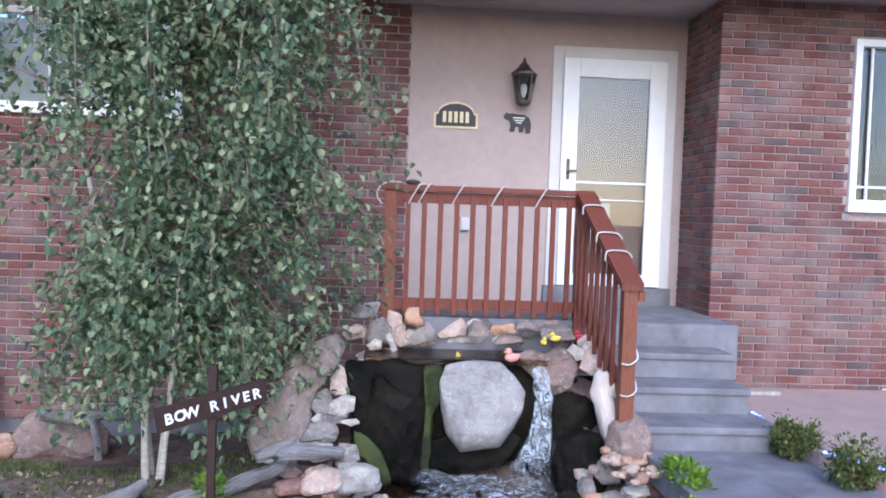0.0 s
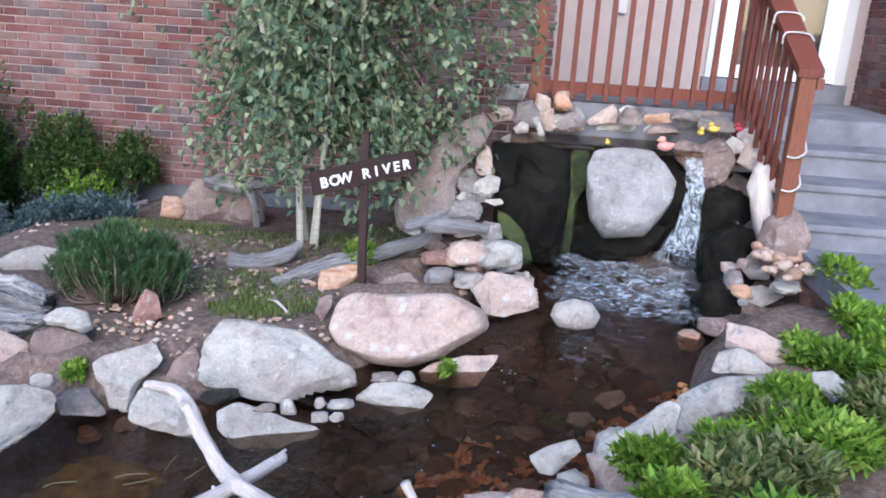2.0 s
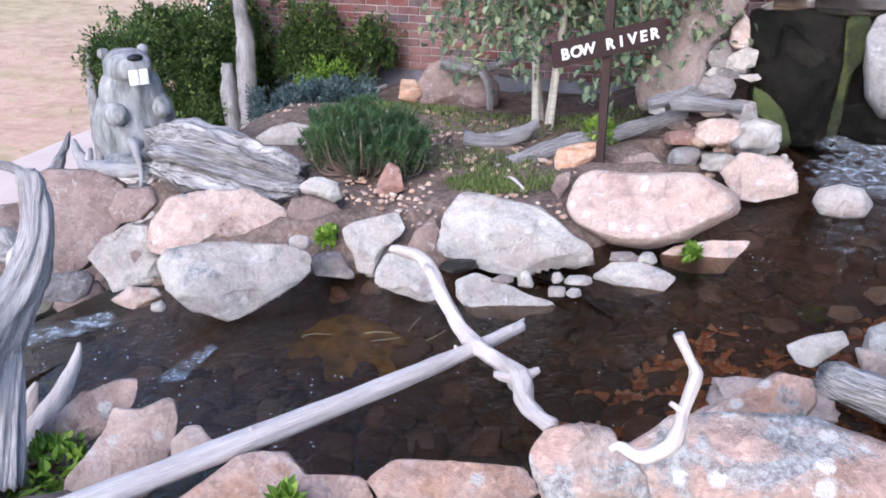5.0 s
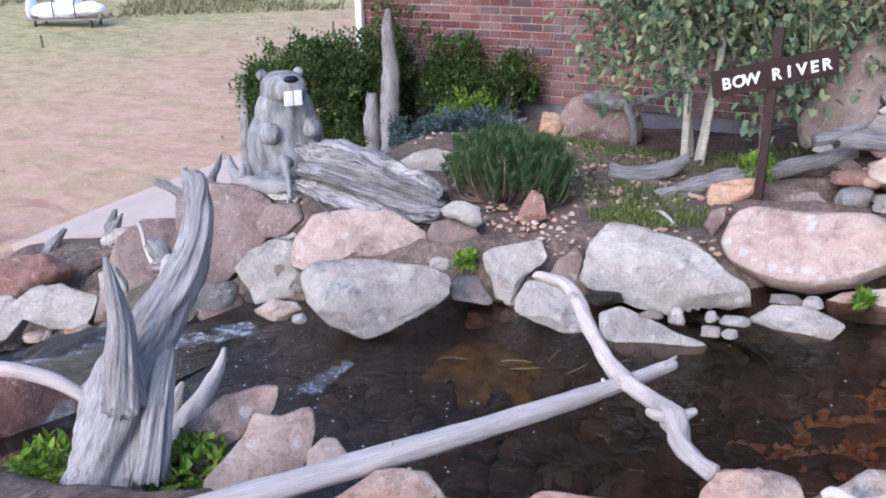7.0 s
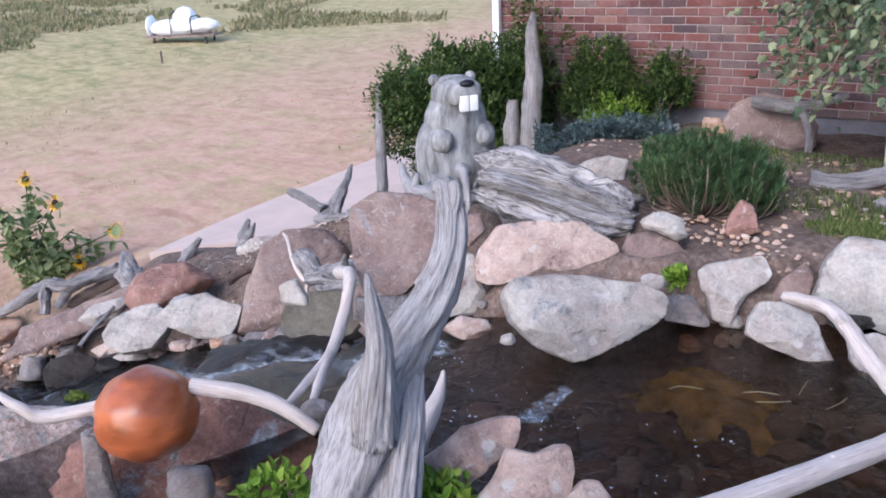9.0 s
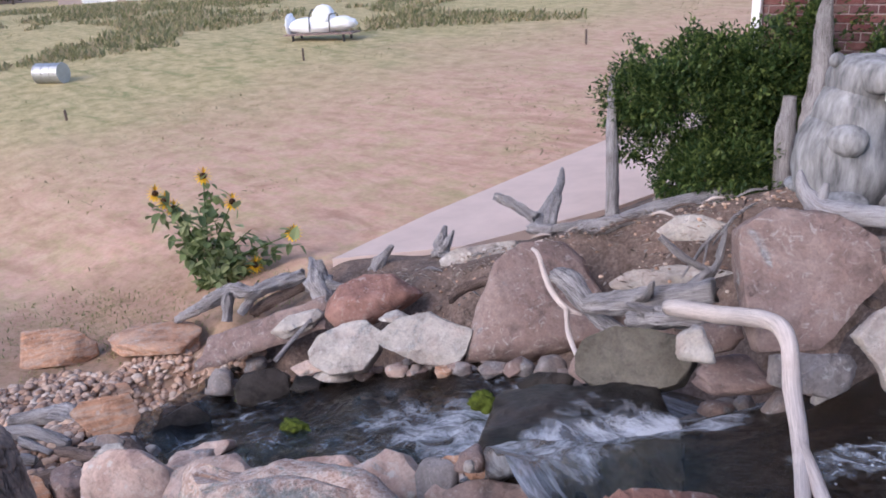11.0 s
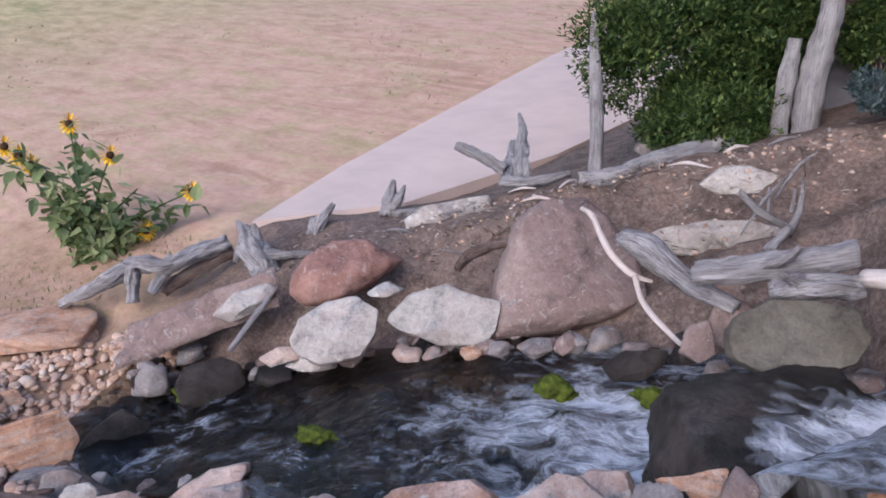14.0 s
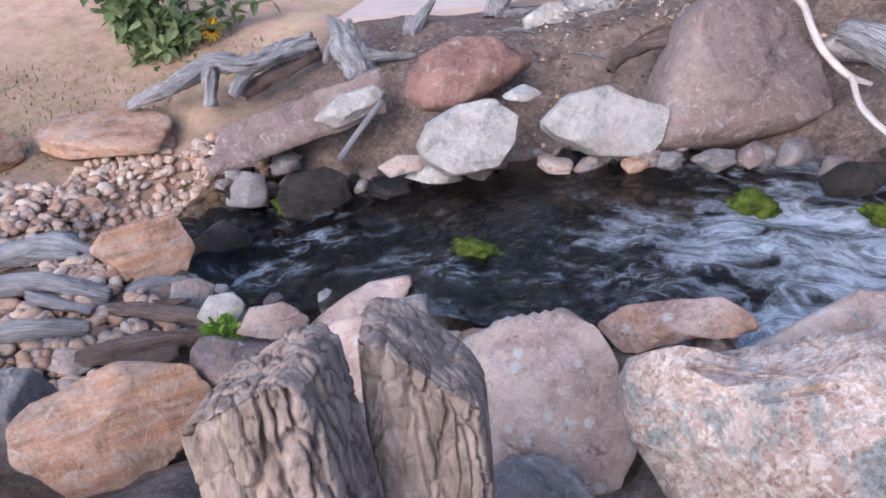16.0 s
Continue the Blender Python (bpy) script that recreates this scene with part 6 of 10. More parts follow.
hewn((-0.61, 2.70, -0.21), -25, -15, [(-0.17, -0.06), (-0.13, 0.02), (-0.06, 0.08), (0.05, 0.14), (0.18, 0.17), (0.23, 0.14), (0.15, 0.04), (0.07, -0.03), (0.00, -0.12), (-0.11, -0.20), (-0.16, -0.16)], 0.32, 195, WHITE_STONE, "pale rounded boulder at the brook edge")
hewn((-0.94, 2.36, -0.22), -29, -11, [(-0.16, -0.05), (-0.04, 0.06), (0.08, 0.17), (0.13, 0.16), (0.12, 0.03), (0.04, -0.10), (-0.12, -0.14)], 0.24, 197, WHITE_STONE, "pale stone at the brook edge")
hewn((-0.51, 2.78, -0.04), -22, -17, [(-0.105, -0.060), (-0.094, 0.026), (-0.009, 0.066), (0.073, 0.036), (0.145, -0.007), (0.018, -0.046)], 0.15, 198, WHITE_STONE, "grey stone at the brook edge")
rock((-1.39, 2.03, -0.36), (0.38, 0.26, 0.11), 10, 199, PINK_STONE, "pink slab at the near waterline")
rock((-1.18, 2.31, -0.38), (0.14, 0.11, 0.04), 10, 200, WHITE_STONE, "small pale stone at the waterline")
hewn((-6.47, 1.64, -1.61), -40, 7, [(-0.30, -0.13), (-0.15, 0.04), (-0.04, 0.15), (0.06, 0.16), (0.27, 0.06), (0.19, -0.05), (-0.15, -0.16)], 0.35, 202, PINK_STONE, "smooth tan rock at the stream edge")
rock((-8.12, 1.36, -2.20), (0.34, 0.27, 0.30), 30, 203, PINK_STONE, "pinkish stone on the near bank", flat=True)
rock((-9.18, 0.22, -2.35), (0.46, 0.41, 0.50), 30, 204, GREY_STONE, "grey stone on the bank", flat=True)
rock((-8.51, 0.77, -2.25), (0.37, 0.29, 0.40), 30, 205, BROWN_STONE, "brown stone between the posts", flat=True)
rock((-7.81, 0.65, -2.10), (0.41, 0.33, 0.40), 30, 206, GREY_STONE, "grey stone beneath the posts", flat=True)
rock((-7.13, 0.62, -1.95), (0.47, 0.38, 0.40), 30, 207, GREY_STONE, "grey stone on the near bank", flat=True)
rock((-8.99, 3.16, -2.49), (0.38, 0.34, 0.14), 40, 208, WHITE_STONE, "small pale stone at the stream edge")
rock((-6.14, 3.40, -1.50), (0.32, 0.25, 0.26), 40, 209, BROWN_STONE, "brown stone beside the cascade")
rock((-5.30, 2.88, -1.14), (0.36, 0.29, 0.13), 40, 210, BROWN_STONE, "brown stone above the cascade")
rock((-10.23, 2.69, -2.85), (0.30, 0.27, 0.33), 40, 211, GREY_STONE, "dark grey stone at the stream edge")
hewn((-3.43, 1.20, -0.40), -32, 51, [(0.18, 0.08), (0.11, 0.09), (0.04, 0.08), (-0.00, 0.08), (-0.09, 0.03), (-0.15, -0.00), (-0.17, -0.05), (-0.10, -0.09), (-0.02, -0.09), (0.04, -0.06), (0.15, 0.01)], 0.20, 212, PINK_STONE, "layered tan rock on the near bank")
hewn((-3.20, 1.10, -0.44), -36, 50, [(0.01, 0.17), (0.09, 0.14), (0.16, 0.16), (0.19, 0.15), (0.19, 0.09), (0.17, 0.04), (0.13, -0.01), (0.10, -0.09), (0.04, -0.12), (-0.12, -0.14), (-0.19, -0.10), (-0.16, 0.00), (-0.08, 0.06), (-0.03, 0.11)], 0.28, 213, PINK_STONE, "large tan pink rock on the near bank")
hewn((-3.04, 1.24, -0.45), -36, 44, [(-0.072, 0.037), (-0.015, 0.079), (0.026, 0.071), (0.080, -0.010), (0.089, -0.057), (0.003, -0.061), (-0.077, -0.043)], 0.12, 214, PINK_STONE, "pink wedge stone at the waterline")
hewn((-2.57, 0.98, -0.26), -40, 38, [(-0.25, 0.01), (-0.07, 0.11), (0.06, 0.10), (0.10, 0.03), (0.24, -0.00), (0.26, -0.09), (-0.12, -0.07)], 0.26, 215, ROSE_STONE, "broad pink stone at the near bank")
hewn((-2.12, 1.12, -0.21), -41, 22, [(-0.22, 0.02), (-0.15, 0.07), (-0.00, 0.06), (0.18, 0.05), (0.22, -0.01), (0.13, -0.07), (-0.17, -0.06)], 0.20, 216, ROSE_STONE, "long pink stone at the near bank")
hewn((-1.79, 1.09, -0.04), -39, 10, [(-0.13, 0.03), (-0.10, 0.09), (-0.02, 0.11), (0.05, 0.10), (0.07, 0.05), (0.13, 0.00), (0.15, -0.06), (-0.07, -0.10), (-0.12, -0.03)], 0.20, 217, LICHEN_STONE, "big pink lichened boulder on the near bank")
hewn((-1.38, 1.18, -0.02), -37, -6, [(-0.35, -0.03), (-0.25, 0.08), (-0.11, 0.13), (0.03, 0.15), (0.16, 0.14), (0.34, 0.11), (0.31, -0.01), (-0.19, -0.19), (-0.33, -0.16)], 0.40, 218, LICHEN_STONE, "broad lichened boulder on the near bank")
hewn((-1.43, 1.72, -0.18), -33, -3, [(-0.24, -0.14), (-0.10, -0.02), (0.03, 0.10), (0.12, 0.10), (0.14, 0.04), (0.11, -0.02), (-0.06, -0.07)], 0.25, 219, ROSE_STONE, "pink slab on the near bank")
hewn((-1.25, 2.37, -0.33), -29, -6, [(-0.100, -0.015), (-0.041, 0.032), (0.073, 0.082), (0.095, 0.036), (-0.001, -0.071), (-0.059, -0.071)], 0.14, 220, WHITE_STONE, "pale stone at the waterline")
rock((-0.92, 2.36, -0.36), (0.40, 0.30, 0.22), 25, 401, PINK_STONE, "pink stone under the ground cover at the brook edge")
rock((-1.02, 2.50, -0.34), (0.20, 0.16, 0.16), 40, 402, WHITE_STONE, "pale stone at the brook edge")
hewn((-0.21, 2.56, -0.02), -23, -23, [(-0.098, 0.041), (-0.022, 0.072), (0.023, 0.039), (0.102, -0.026), (0.078, -0.059), (-0.002, -0.054), (-0.068, -0.017)], 0.13, 307, WHITE_STONE, "pale grey stone among the ground cover")
hewn((-6.09, 1.64, -1.43), -40, 8, [(-0.103, -0.013), (-0.098, 0.072), (-0.073, 0.099), (0.025, 0.115), (0.073, 0.090), (0.102, -0.008), (0.099, -0.079), (-0.051, -0.121)], 0.18, 308, GREY_STONE, "blue-grey block on the near bank below the cascade")
hewn((-5.96, 1.78, -1.36), -37, 4, [(-0.21, -0.03), (-0.08, 0.02), (0.01, 0.07), (0.06, 0.09), (0.10, 0.04), (0.08, -0.06), (-0.02, -0.07), (-0.08, -0.02)], 0.18, 309, TAN_STONE, "tan stone wedged beside the cascade")
hewn((-5.69, 1.64, -1.33), -38, -2, [(-0.28, -0.10), (-0.20, -0.02), (-0.09, 0.05), (0.04, 0.08), (0.18, 0.15), (0.26, 0.04), (-0.22, -0.16)], 0.34, 310, BROWN_STONE, "brown flat stone on the near bank below the cascade")


def stone_slab(corners, thick, mat, label, seed):
    """A thin uneven slab between four corners, given round its edge."""
    a, b, c, d = [Vector(q) for q in corners]
    up = (b - a).cross(d - a).normalized()
    n, m, v, f = 40, 20, [], []
    for side in (1, -1):
        for i in range(n + 1):
            for j in range(m + 1):
                s, t = i / n, j / m
                s2, t2 = s + 0.05 * noise.noise(Vector((t * 5, seed, s * 3))), t + 0.09 * noise.noise(Vector((s * 6, seed, t * 3)))
                p = a.lerp(b, s2).lerp(d.lerp(c, s2), t2)
                rim = min(s, 1 - s, 0.1) * 10 * min(t, 1 - t, 0.15) / 0.15
                v.append(tuple(p + up * (side * thick * 0.5 * rim ** 0.4 + 0.02 * noise.fractal(Vector((p.x * 6, p.y * 6, p.z * 6)), 1, 2, 4))))
    k0 = (n + 1) * (m + 1)
    for i in range(n):
        for j in range(m):
            k = i * (m + 1) + j
            f += [(k, k + m + 1, k + m + 2, k + 1), (k0 + k, k0 + k + 1, k0 + k + m + 2, k0 + k + m + 1)]
    return solo("stone_slab", (v, f), mat, label, "stone", smooth_faces=True)


stone_slab([(-10.48, 2.55, -2.78), (-9.61, 3.55, -2.42), (-9.78, 3.72, -2.18), (-10.55, 2.85, -2.50)], 0.09, BROWN_STONE, "thin leaning brown slab above the stream", 4)


for x, y, w, yaw in ((-0.95, 3.19, 0.20, 30), (-1.10, 3.0, 0.15, 10)):
    rock((x, y, float(brook(x, y)[2]) - 0.05), (w, 0.5 * w, 0.06), yaw, 330 + int(w * 100), WHITE_STONE, "pale flat stone just under the water", flat=True)


def rubble():
    """Loose stones packed along both edges of the brook."""
    rnd = random.Random(17)
    kinds = [(WHITE_STONE, "pale"), (PINK_STONE, "pinkish"), (GREY_STONE, "grey"), (BROWN_STONE, "brown"), (TAN_STONE, "tan")]
    for k, (a, b) in enumerate(zip(BROOK, BROOK[1:])):
        way = Vector((b[0] - a[0], b[1] - a[1]))
        for side in (1, -1):
            for q in range(int(way.length * (11.0 if k > 5 and side < 0 else 5.5 if k > 5 else 7.0))):
                t = rnd.random()
                out = Vector((-way.y, way.x)).normalized() * side * (a[2] + t * (b[2] - a[2]) + rnd.uniform(0.0, 0.32))
                x, y = a[0] + way.x * t + out.x, a[1] + way.y * t + out.y
                s = rnd.uniform(0.07, 0.2)
                z = max(float(land(x, y)), a[3] + t * (b[3] - a[3]) - 0.06)
                mat, word = rnd.choice(kinds)
                if x > -1.0 and 2.2 < y < 3.6:
                    continue
                if k < 6 and side < 0:
                    if rnd.random() < 0.6:
                        continue
                    s = rnd.uniform(0.05, 0.11)
                if k > 6 and y > 2.4:
                    s, z = rnd.uniform(0.09, 0.26), a[3] + t * (b[3] - a[3]) + rnd.uniform(-0.03, 0.05)
                    x, y = x - out.normalized().x * rnd.uniform(0.0, 0.15), y - out.normalized().y * rnd.uniform(0.0, 0.15)
                    mat, word = rnd.choice([(DARK_STONE, "dark wet"), (GREY_STONE, "grey"), (BROWN_STONE, "brown")])
                size, yaw = (s, s * rnd.uniform(0.6, 0.9), s * rnd.uniform(0.45, 0.7)), rnd.uniform(0, 180)
                if -4.0 < x < -2.9 and y < 1.15:
                    continue
                rock((x, y, z + 0.01), size, yaw, 700 + len(FOOT) * 3 + q, mat, word + " stone packed along the water edge", 3)


rubble()
make_ground()


# ---- waterfall ----
MOSS = plain("wet_moss", (0.065, 0.085, 0.012), 0.9, 0, 0.15, 0.7, 22, 1.0)
BOULDER = stone("speckled_granite", (0.36, 0.335, 0.33), (0.30, 0.28, 0.275), (0.21, 0.195, 0.19), (0.40, 0.375, 0.36), 0.4)
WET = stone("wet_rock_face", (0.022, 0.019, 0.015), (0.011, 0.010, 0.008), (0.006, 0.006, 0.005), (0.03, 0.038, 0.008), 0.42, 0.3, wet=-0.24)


def foam_material(name, amount, stretch, scale=7.0):
    """Broken white water: white where it foams, else open."""
    m = bpy.data.materials.new(name)
    m.use_nodes = True
    n, l = m.node_tree.nodes, m.node_tree.links
    b = n["Principled BSDF"]
    b.inputs["Base Color"].default_value = (0.56, 0.62, 0.68, 1)
    b.inputs["Roughness"].default_value = 0.35
    clear, both = n.new("ShaderNodeBsdfTransparent"), n.new("ShaderNodeMixShader")
    v = coords(n, l, False, stretch)
    f = noise_at(n, l, v, scale, 6, 0.68, 0.9)
    rim = n.new("ShaderNodeAttribute")
    rim.attribute_name = "rim"
    cut = n.new("ShaderNodeMath")
    cut.operation = "SUBTRACT"
    l.new(f, cut.inputs[0])
    l.new(rim.outputs["Fac"], cut.inputs[1])
    mask = ramp(n, l, cut.outputs[0], [(1 - amount - 0.10, (0, 0, 0)), (1 - amount + 0.05, (0.35, 0.35, 0.35)), (1 - amount + 0.22, (0.9, 0.9, 0.9))])
    l.new(mask, both.inputs[0])
    l.new(clear.outputs[0], both.inputs[1])
    l.new(b.outputs[0], both.inputs[2])
    l.new(both.outputs[0], n["Material Output"].inputs[0])
    bump(n, l, b, f, 0.6, 0.02)
    return m


def ribbon(name, rows, mat, label, lumps=0.02, across=10, seed=3, lengthwise=26, fade=0.3):
    """A sheet through rows of (left point, right point), with uneven surface; its own x runs along the flow."""
    rows = [(Vector(a), Vector(b)) for a, b in rows]
    v, f, rim = [], [], []
    n = len(rows) - 1
    total = lengthwise
    for i in range(total + 1):
        s = i / total * n
        k = min(int(s), n - 1)
        t = s - k
        def cat(side):
            p = [rows[max(k - 1, 0)][side], rows[k][side], rows[k + 1][side], rows[min(k + 2, n)][side]]
            return 0.5 * (2 * p[1] + (p[2] - p[0]) * t + (2 * p[0] - 5 * p[1] + 4 * p[2] - p[3]) * t * t + (3 * p[1] - p[0] - 3 * p[2] + p[3]) * t ** 3)
        a, b = cat(0), cat(1)
        for j in range(across + 1):
            u = j / across
            q = a.lerp(b, u)
            rim.append(0.3 * float(1 - smooth(0.0, fade, min(u, 1 - u)) * smooth(0.0, 0.3, 1 - i / total) * (1.0 if fade < 0.2 else smooth(0.0, 0.12, i / total))))
            w = lumps * noise.fractal(Vector((q.x * 7 + seed, q.y * 7, q.z * 7)), 1, 2, 4)
            v.append((q.x + 0.3 * w, q.y - 0.5 * w, q.z + w))
    for i in range(total):
        for j in range(across):
            a = i * (across + 1) + j
            f.append((a, a + 1, a + across + 2, a + across + 1))
    ob = solo(name, (v, f), mat, label, "water", kind="structure", smooth_faces=True)
    ob.data.attributes.new("rim", "FLOAT", "POINT").data.foreach_set("value", np.array(rim))
    return ob


MOSSY = stone("mossy_wet_rock", (0.055, 0.07, 0.018), (0.022, 0.028, 0.009), (0.008, 0.009, 0.006), (0.10, 0.13, 0.014), 0.62, 0.6)
FALL = foam_material("falling_water", 0.56, (9, 9, 0.9), 5.0)
FOAM = foam_material("churned_water", 0.50, (1.0, 1.6, 1.0), 14.0)
FOAM_THIN = foam_material("thin_foam", 0.36, (1.0, 2.6, 1.0), 12.0)

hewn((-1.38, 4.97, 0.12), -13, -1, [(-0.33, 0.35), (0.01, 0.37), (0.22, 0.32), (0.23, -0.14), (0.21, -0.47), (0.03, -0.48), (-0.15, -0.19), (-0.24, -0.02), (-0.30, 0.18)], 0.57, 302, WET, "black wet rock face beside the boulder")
hewn((-1.12, 4.97, 0.10), -13, -3, [(-0.07, 0.19), (-0.05, 0.35), (0.19, 0.40), (0.07, 0.30), (0.04, 0.04), (0.02, -0.27), (0.10, -0.42), (-0.01, -0.45), (-0.07, -0.27)], 0.39, 306, MOSSY, "mossy dark rock beside the boulder")
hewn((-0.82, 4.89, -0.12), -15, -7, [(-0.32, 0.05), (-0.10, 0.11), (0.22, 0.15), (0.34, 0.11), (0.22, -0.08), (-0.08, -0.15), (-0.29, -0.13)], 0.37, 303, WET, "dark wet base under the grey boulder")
hewn((-1.49, 4.70, -0.12), -16, 1, [(-0.13, 0.19), (-0.04, 0.15), (0.07, 0.03), (0.13, -0.15), (0.04, -0.19), (-0.04, -0.01), (-0.12, 0.07)], 0.26, 301, MOSSY, "green mossy bank stone beside the stacked rocks")
hewn((-0.78, 4.88, 0.22), -12, -7, [(-0.28, 0.13), (-0.24, 0.24), (-0.06, 0.29), (0.13, 0.28), (0.23, 0.19), (0.30, 0.09), (0.29, -0.03), (0.23, -0.15), (0.14, -0.28), (-0.12, -0.33), (-0.22, -0.21), (-0.26, -0.06)], 0.49, 300, BOULDER, "big smooth speckled grey boulder in the waterfall", rough=0.03, square=0.55, facets=8)
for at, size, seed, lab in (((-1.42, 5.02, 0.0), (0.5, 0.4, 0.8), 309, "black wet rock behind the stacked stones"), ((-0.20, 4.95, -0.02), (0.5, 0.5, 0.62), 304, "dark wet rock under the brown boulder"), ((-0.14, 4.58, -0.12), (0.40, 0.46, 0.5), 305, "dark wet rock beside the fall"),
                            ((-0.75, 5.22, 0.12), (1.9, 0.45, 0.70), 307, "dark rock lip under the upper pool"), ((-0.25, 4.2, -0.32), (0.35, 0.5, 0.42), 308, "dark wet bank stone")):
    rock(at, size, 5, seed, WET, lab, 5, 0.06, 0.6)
slab("water_upper_pool", [(-1.58, 5.08), (-1.3, 5.02), (-0.3, 5.04), (-0.2, 5.2), (-0.2, 5.46), (-1.58, 5.46)], 0.45, 0.487, POND, "dark water in the upper pool", "water")
ribbon("water_fall", [((-0.42, 5.10, 0.47), (-0.32, 5.10, 0.47)), ((-0.42, 4.96, 0.38), (-0.28, 4.96, 0.38)), ((-0.44, 4.82, 0.16), (-0.28, 4.82, 0.14)), ((-0.56, 4.70, -0.08), (-0.29, 4.70, -0.12)), ((-0.82, 4.50, -0.25), (-0.32, 4.44, -0.26))], FALL, "white water falling beside the boulder", 0.03, 24, 3, 60, 0.15)
ribbon("water_foam", [((-1.45, 4.95, -0.245), (-0.05, 4.75, -0.245)), ((-1.45, 4.5, -0.27), (-0.1, 4.3, -0.27)), ((-1.5, 3.85, -0.315), (-0.2, 3.7, -0.315))], FOAM, "churned white water at the foot of the waterfall", 0.035, 40, 3, 60)
ribbon("water_foam_thin", [((-1.24, 4.15, -0.305), (-0.42, 4.0, -0.305)), ((-1.3, 3.7, -0.35), (-0.62, 3.6, -0.35)), ((-1.4, 3.3, -0.405), (-0.9, 3.2, -0.405))], FOAM_THIN, "thin foam drifting from the waterfall", 0.015, 30, 3, 50)


def leaf_fan(points, ways, lengths, widths, fold=0.25):
    """Folded six-sided leaves, each from its stalk along its way."""
    v, f = [], []
    for p, w, a, b in zip(points, ways, lengths, widths):
        w = Vector(w).normalized()
        s = w.cross(Vector((0.13, 0.21, 1.0))).normalized()
        u = s.cross(w)
        k = len(v)
        p = Vector(p)
        v += [p, p + w * a * 0.28 + s * b * 0.46 + u * b * fold, p + w * a * 0.66 + s * b * 0.36 + u * b * fold * 0.7, p + w * a, p + w * a * 0.66 - s * b * 0.36 + u * b * fold * 0.7, p + w * a * 0.28 - s * b * 0.46 + u * b * fold]
        f += [(k, k + 1, k + 2, k + 3), (k, k + 3, k + 4, k + 5)]
    return [tuple(q) for q in v], f


def leaves_in(at, size, n, leaf, seed, droop=0.3, shell=0.35):
    rnd = np.random.RandomState(seed)
    d = rnd.normal(size=(n, 3))
    d /= np.linalg.norm(d, axis=1)[:, None]
    r = rnd.uniform(shell, 1.0, n) ** 0.5
    lump = np.array([1 + 0.35 * noise.noise(Vector(q * 2.3 + seed)) for q in d])
    p = np.array(at) + d * (r * lump)[:, None] * np.array(size)
    w = d * 0.8 + rnd.normal(size=(n, 3)) * 0.7 + np.array((0, 0, 0.35 - droop))
    return leaf_fan(p, w, leaf * rnd.uniform(0.6, 1.3, n), leaf * 0.62 * rnd.uniform(0.6, 1.2, n))


def leaf_material(name, dark, mid, light, rough=0.55):
    m, n, l, b = material(name, rough, 0, 0.35)
    g = n.new("ShaderNodeNewGeometry")
    c = ramp(n, l, g.outputs["Random Per Island"], [(0.0, dark), (0.5, mid), (0.92, light)])
    f = noise_at(n, l, g.outputs["Position"], 3.0, 3, 0.6)
    c = mix(n, l, 0.7, c, ramp(n, l, f, [(0.3, (0.65, 0.7, 0.7)), (0.7, (1.25, 1.2, 1.1))]), "MULTIPLY")
    l.new(c, b.inputs["Base Color"])
    b.inputs["Subsurface Weight"].default_value = 0.0
    tr, both = n.new("ShaderNodeBsdfTranslucent"), n.new("ShaderNodeMixShader")
    l.new(c, tr.inputs[0])
    both.inputs[0].default_value = 0.35
    l.new(b.outputs[0], both.inputs[1])
    l.new(tr.outputs[0], both.inputs[2])
    l.new(both.outputs[0], n["Material Output"].inputs[0])
    return m


BIRCH_LEAF = leaf_material("birch_leaves", (0.075, 0.125, 0.08), (0.175, 0.245, 0.15), (0.37, 0.41, 0.245))
SHRUB_LEAF = leaf_material("shrub_leaves", (0.022, 0.05, 0.016), (0.055, 0.105, 0.03), (0.18, 0.24, 0.07))
PINE_LEAF = leaf_material("pine_needles", (0.04, 0.085, 0.04), (0.08, 0.155, 0.065), (0.16, 0.25, 0.10))
BLUE_LEAF = leaf_material("blue_juniper", (0.05, 0.085, 0.09), (0.10, 0.15, 0.16), (0.18, 0.24, 0.25))
LIME_LEAF = leaf_material("lime_leaves", (0.10, 0.2, 0.02), (0.2, 0.34, 0.04), (0.34, 0.46, 0.08))
GRASS = leaf_material("grass_blades", (0.07, 0.11, 0.03), (0.15, 0.19, 0.06), (0.3, 0.29, 0.13))
DRY_GRASS = leaf_material("dry_grass", (0.17, 0.16, 0.07), (0.33, 0.29, 0.15), (0.45, 0.38, 0.22))
BARK = plain("pale_birch_bark", (0.46, 0.43, 0.36), 0.8, 0, 0.2, 0.25, 14, 0.5, (1, 1, 4))


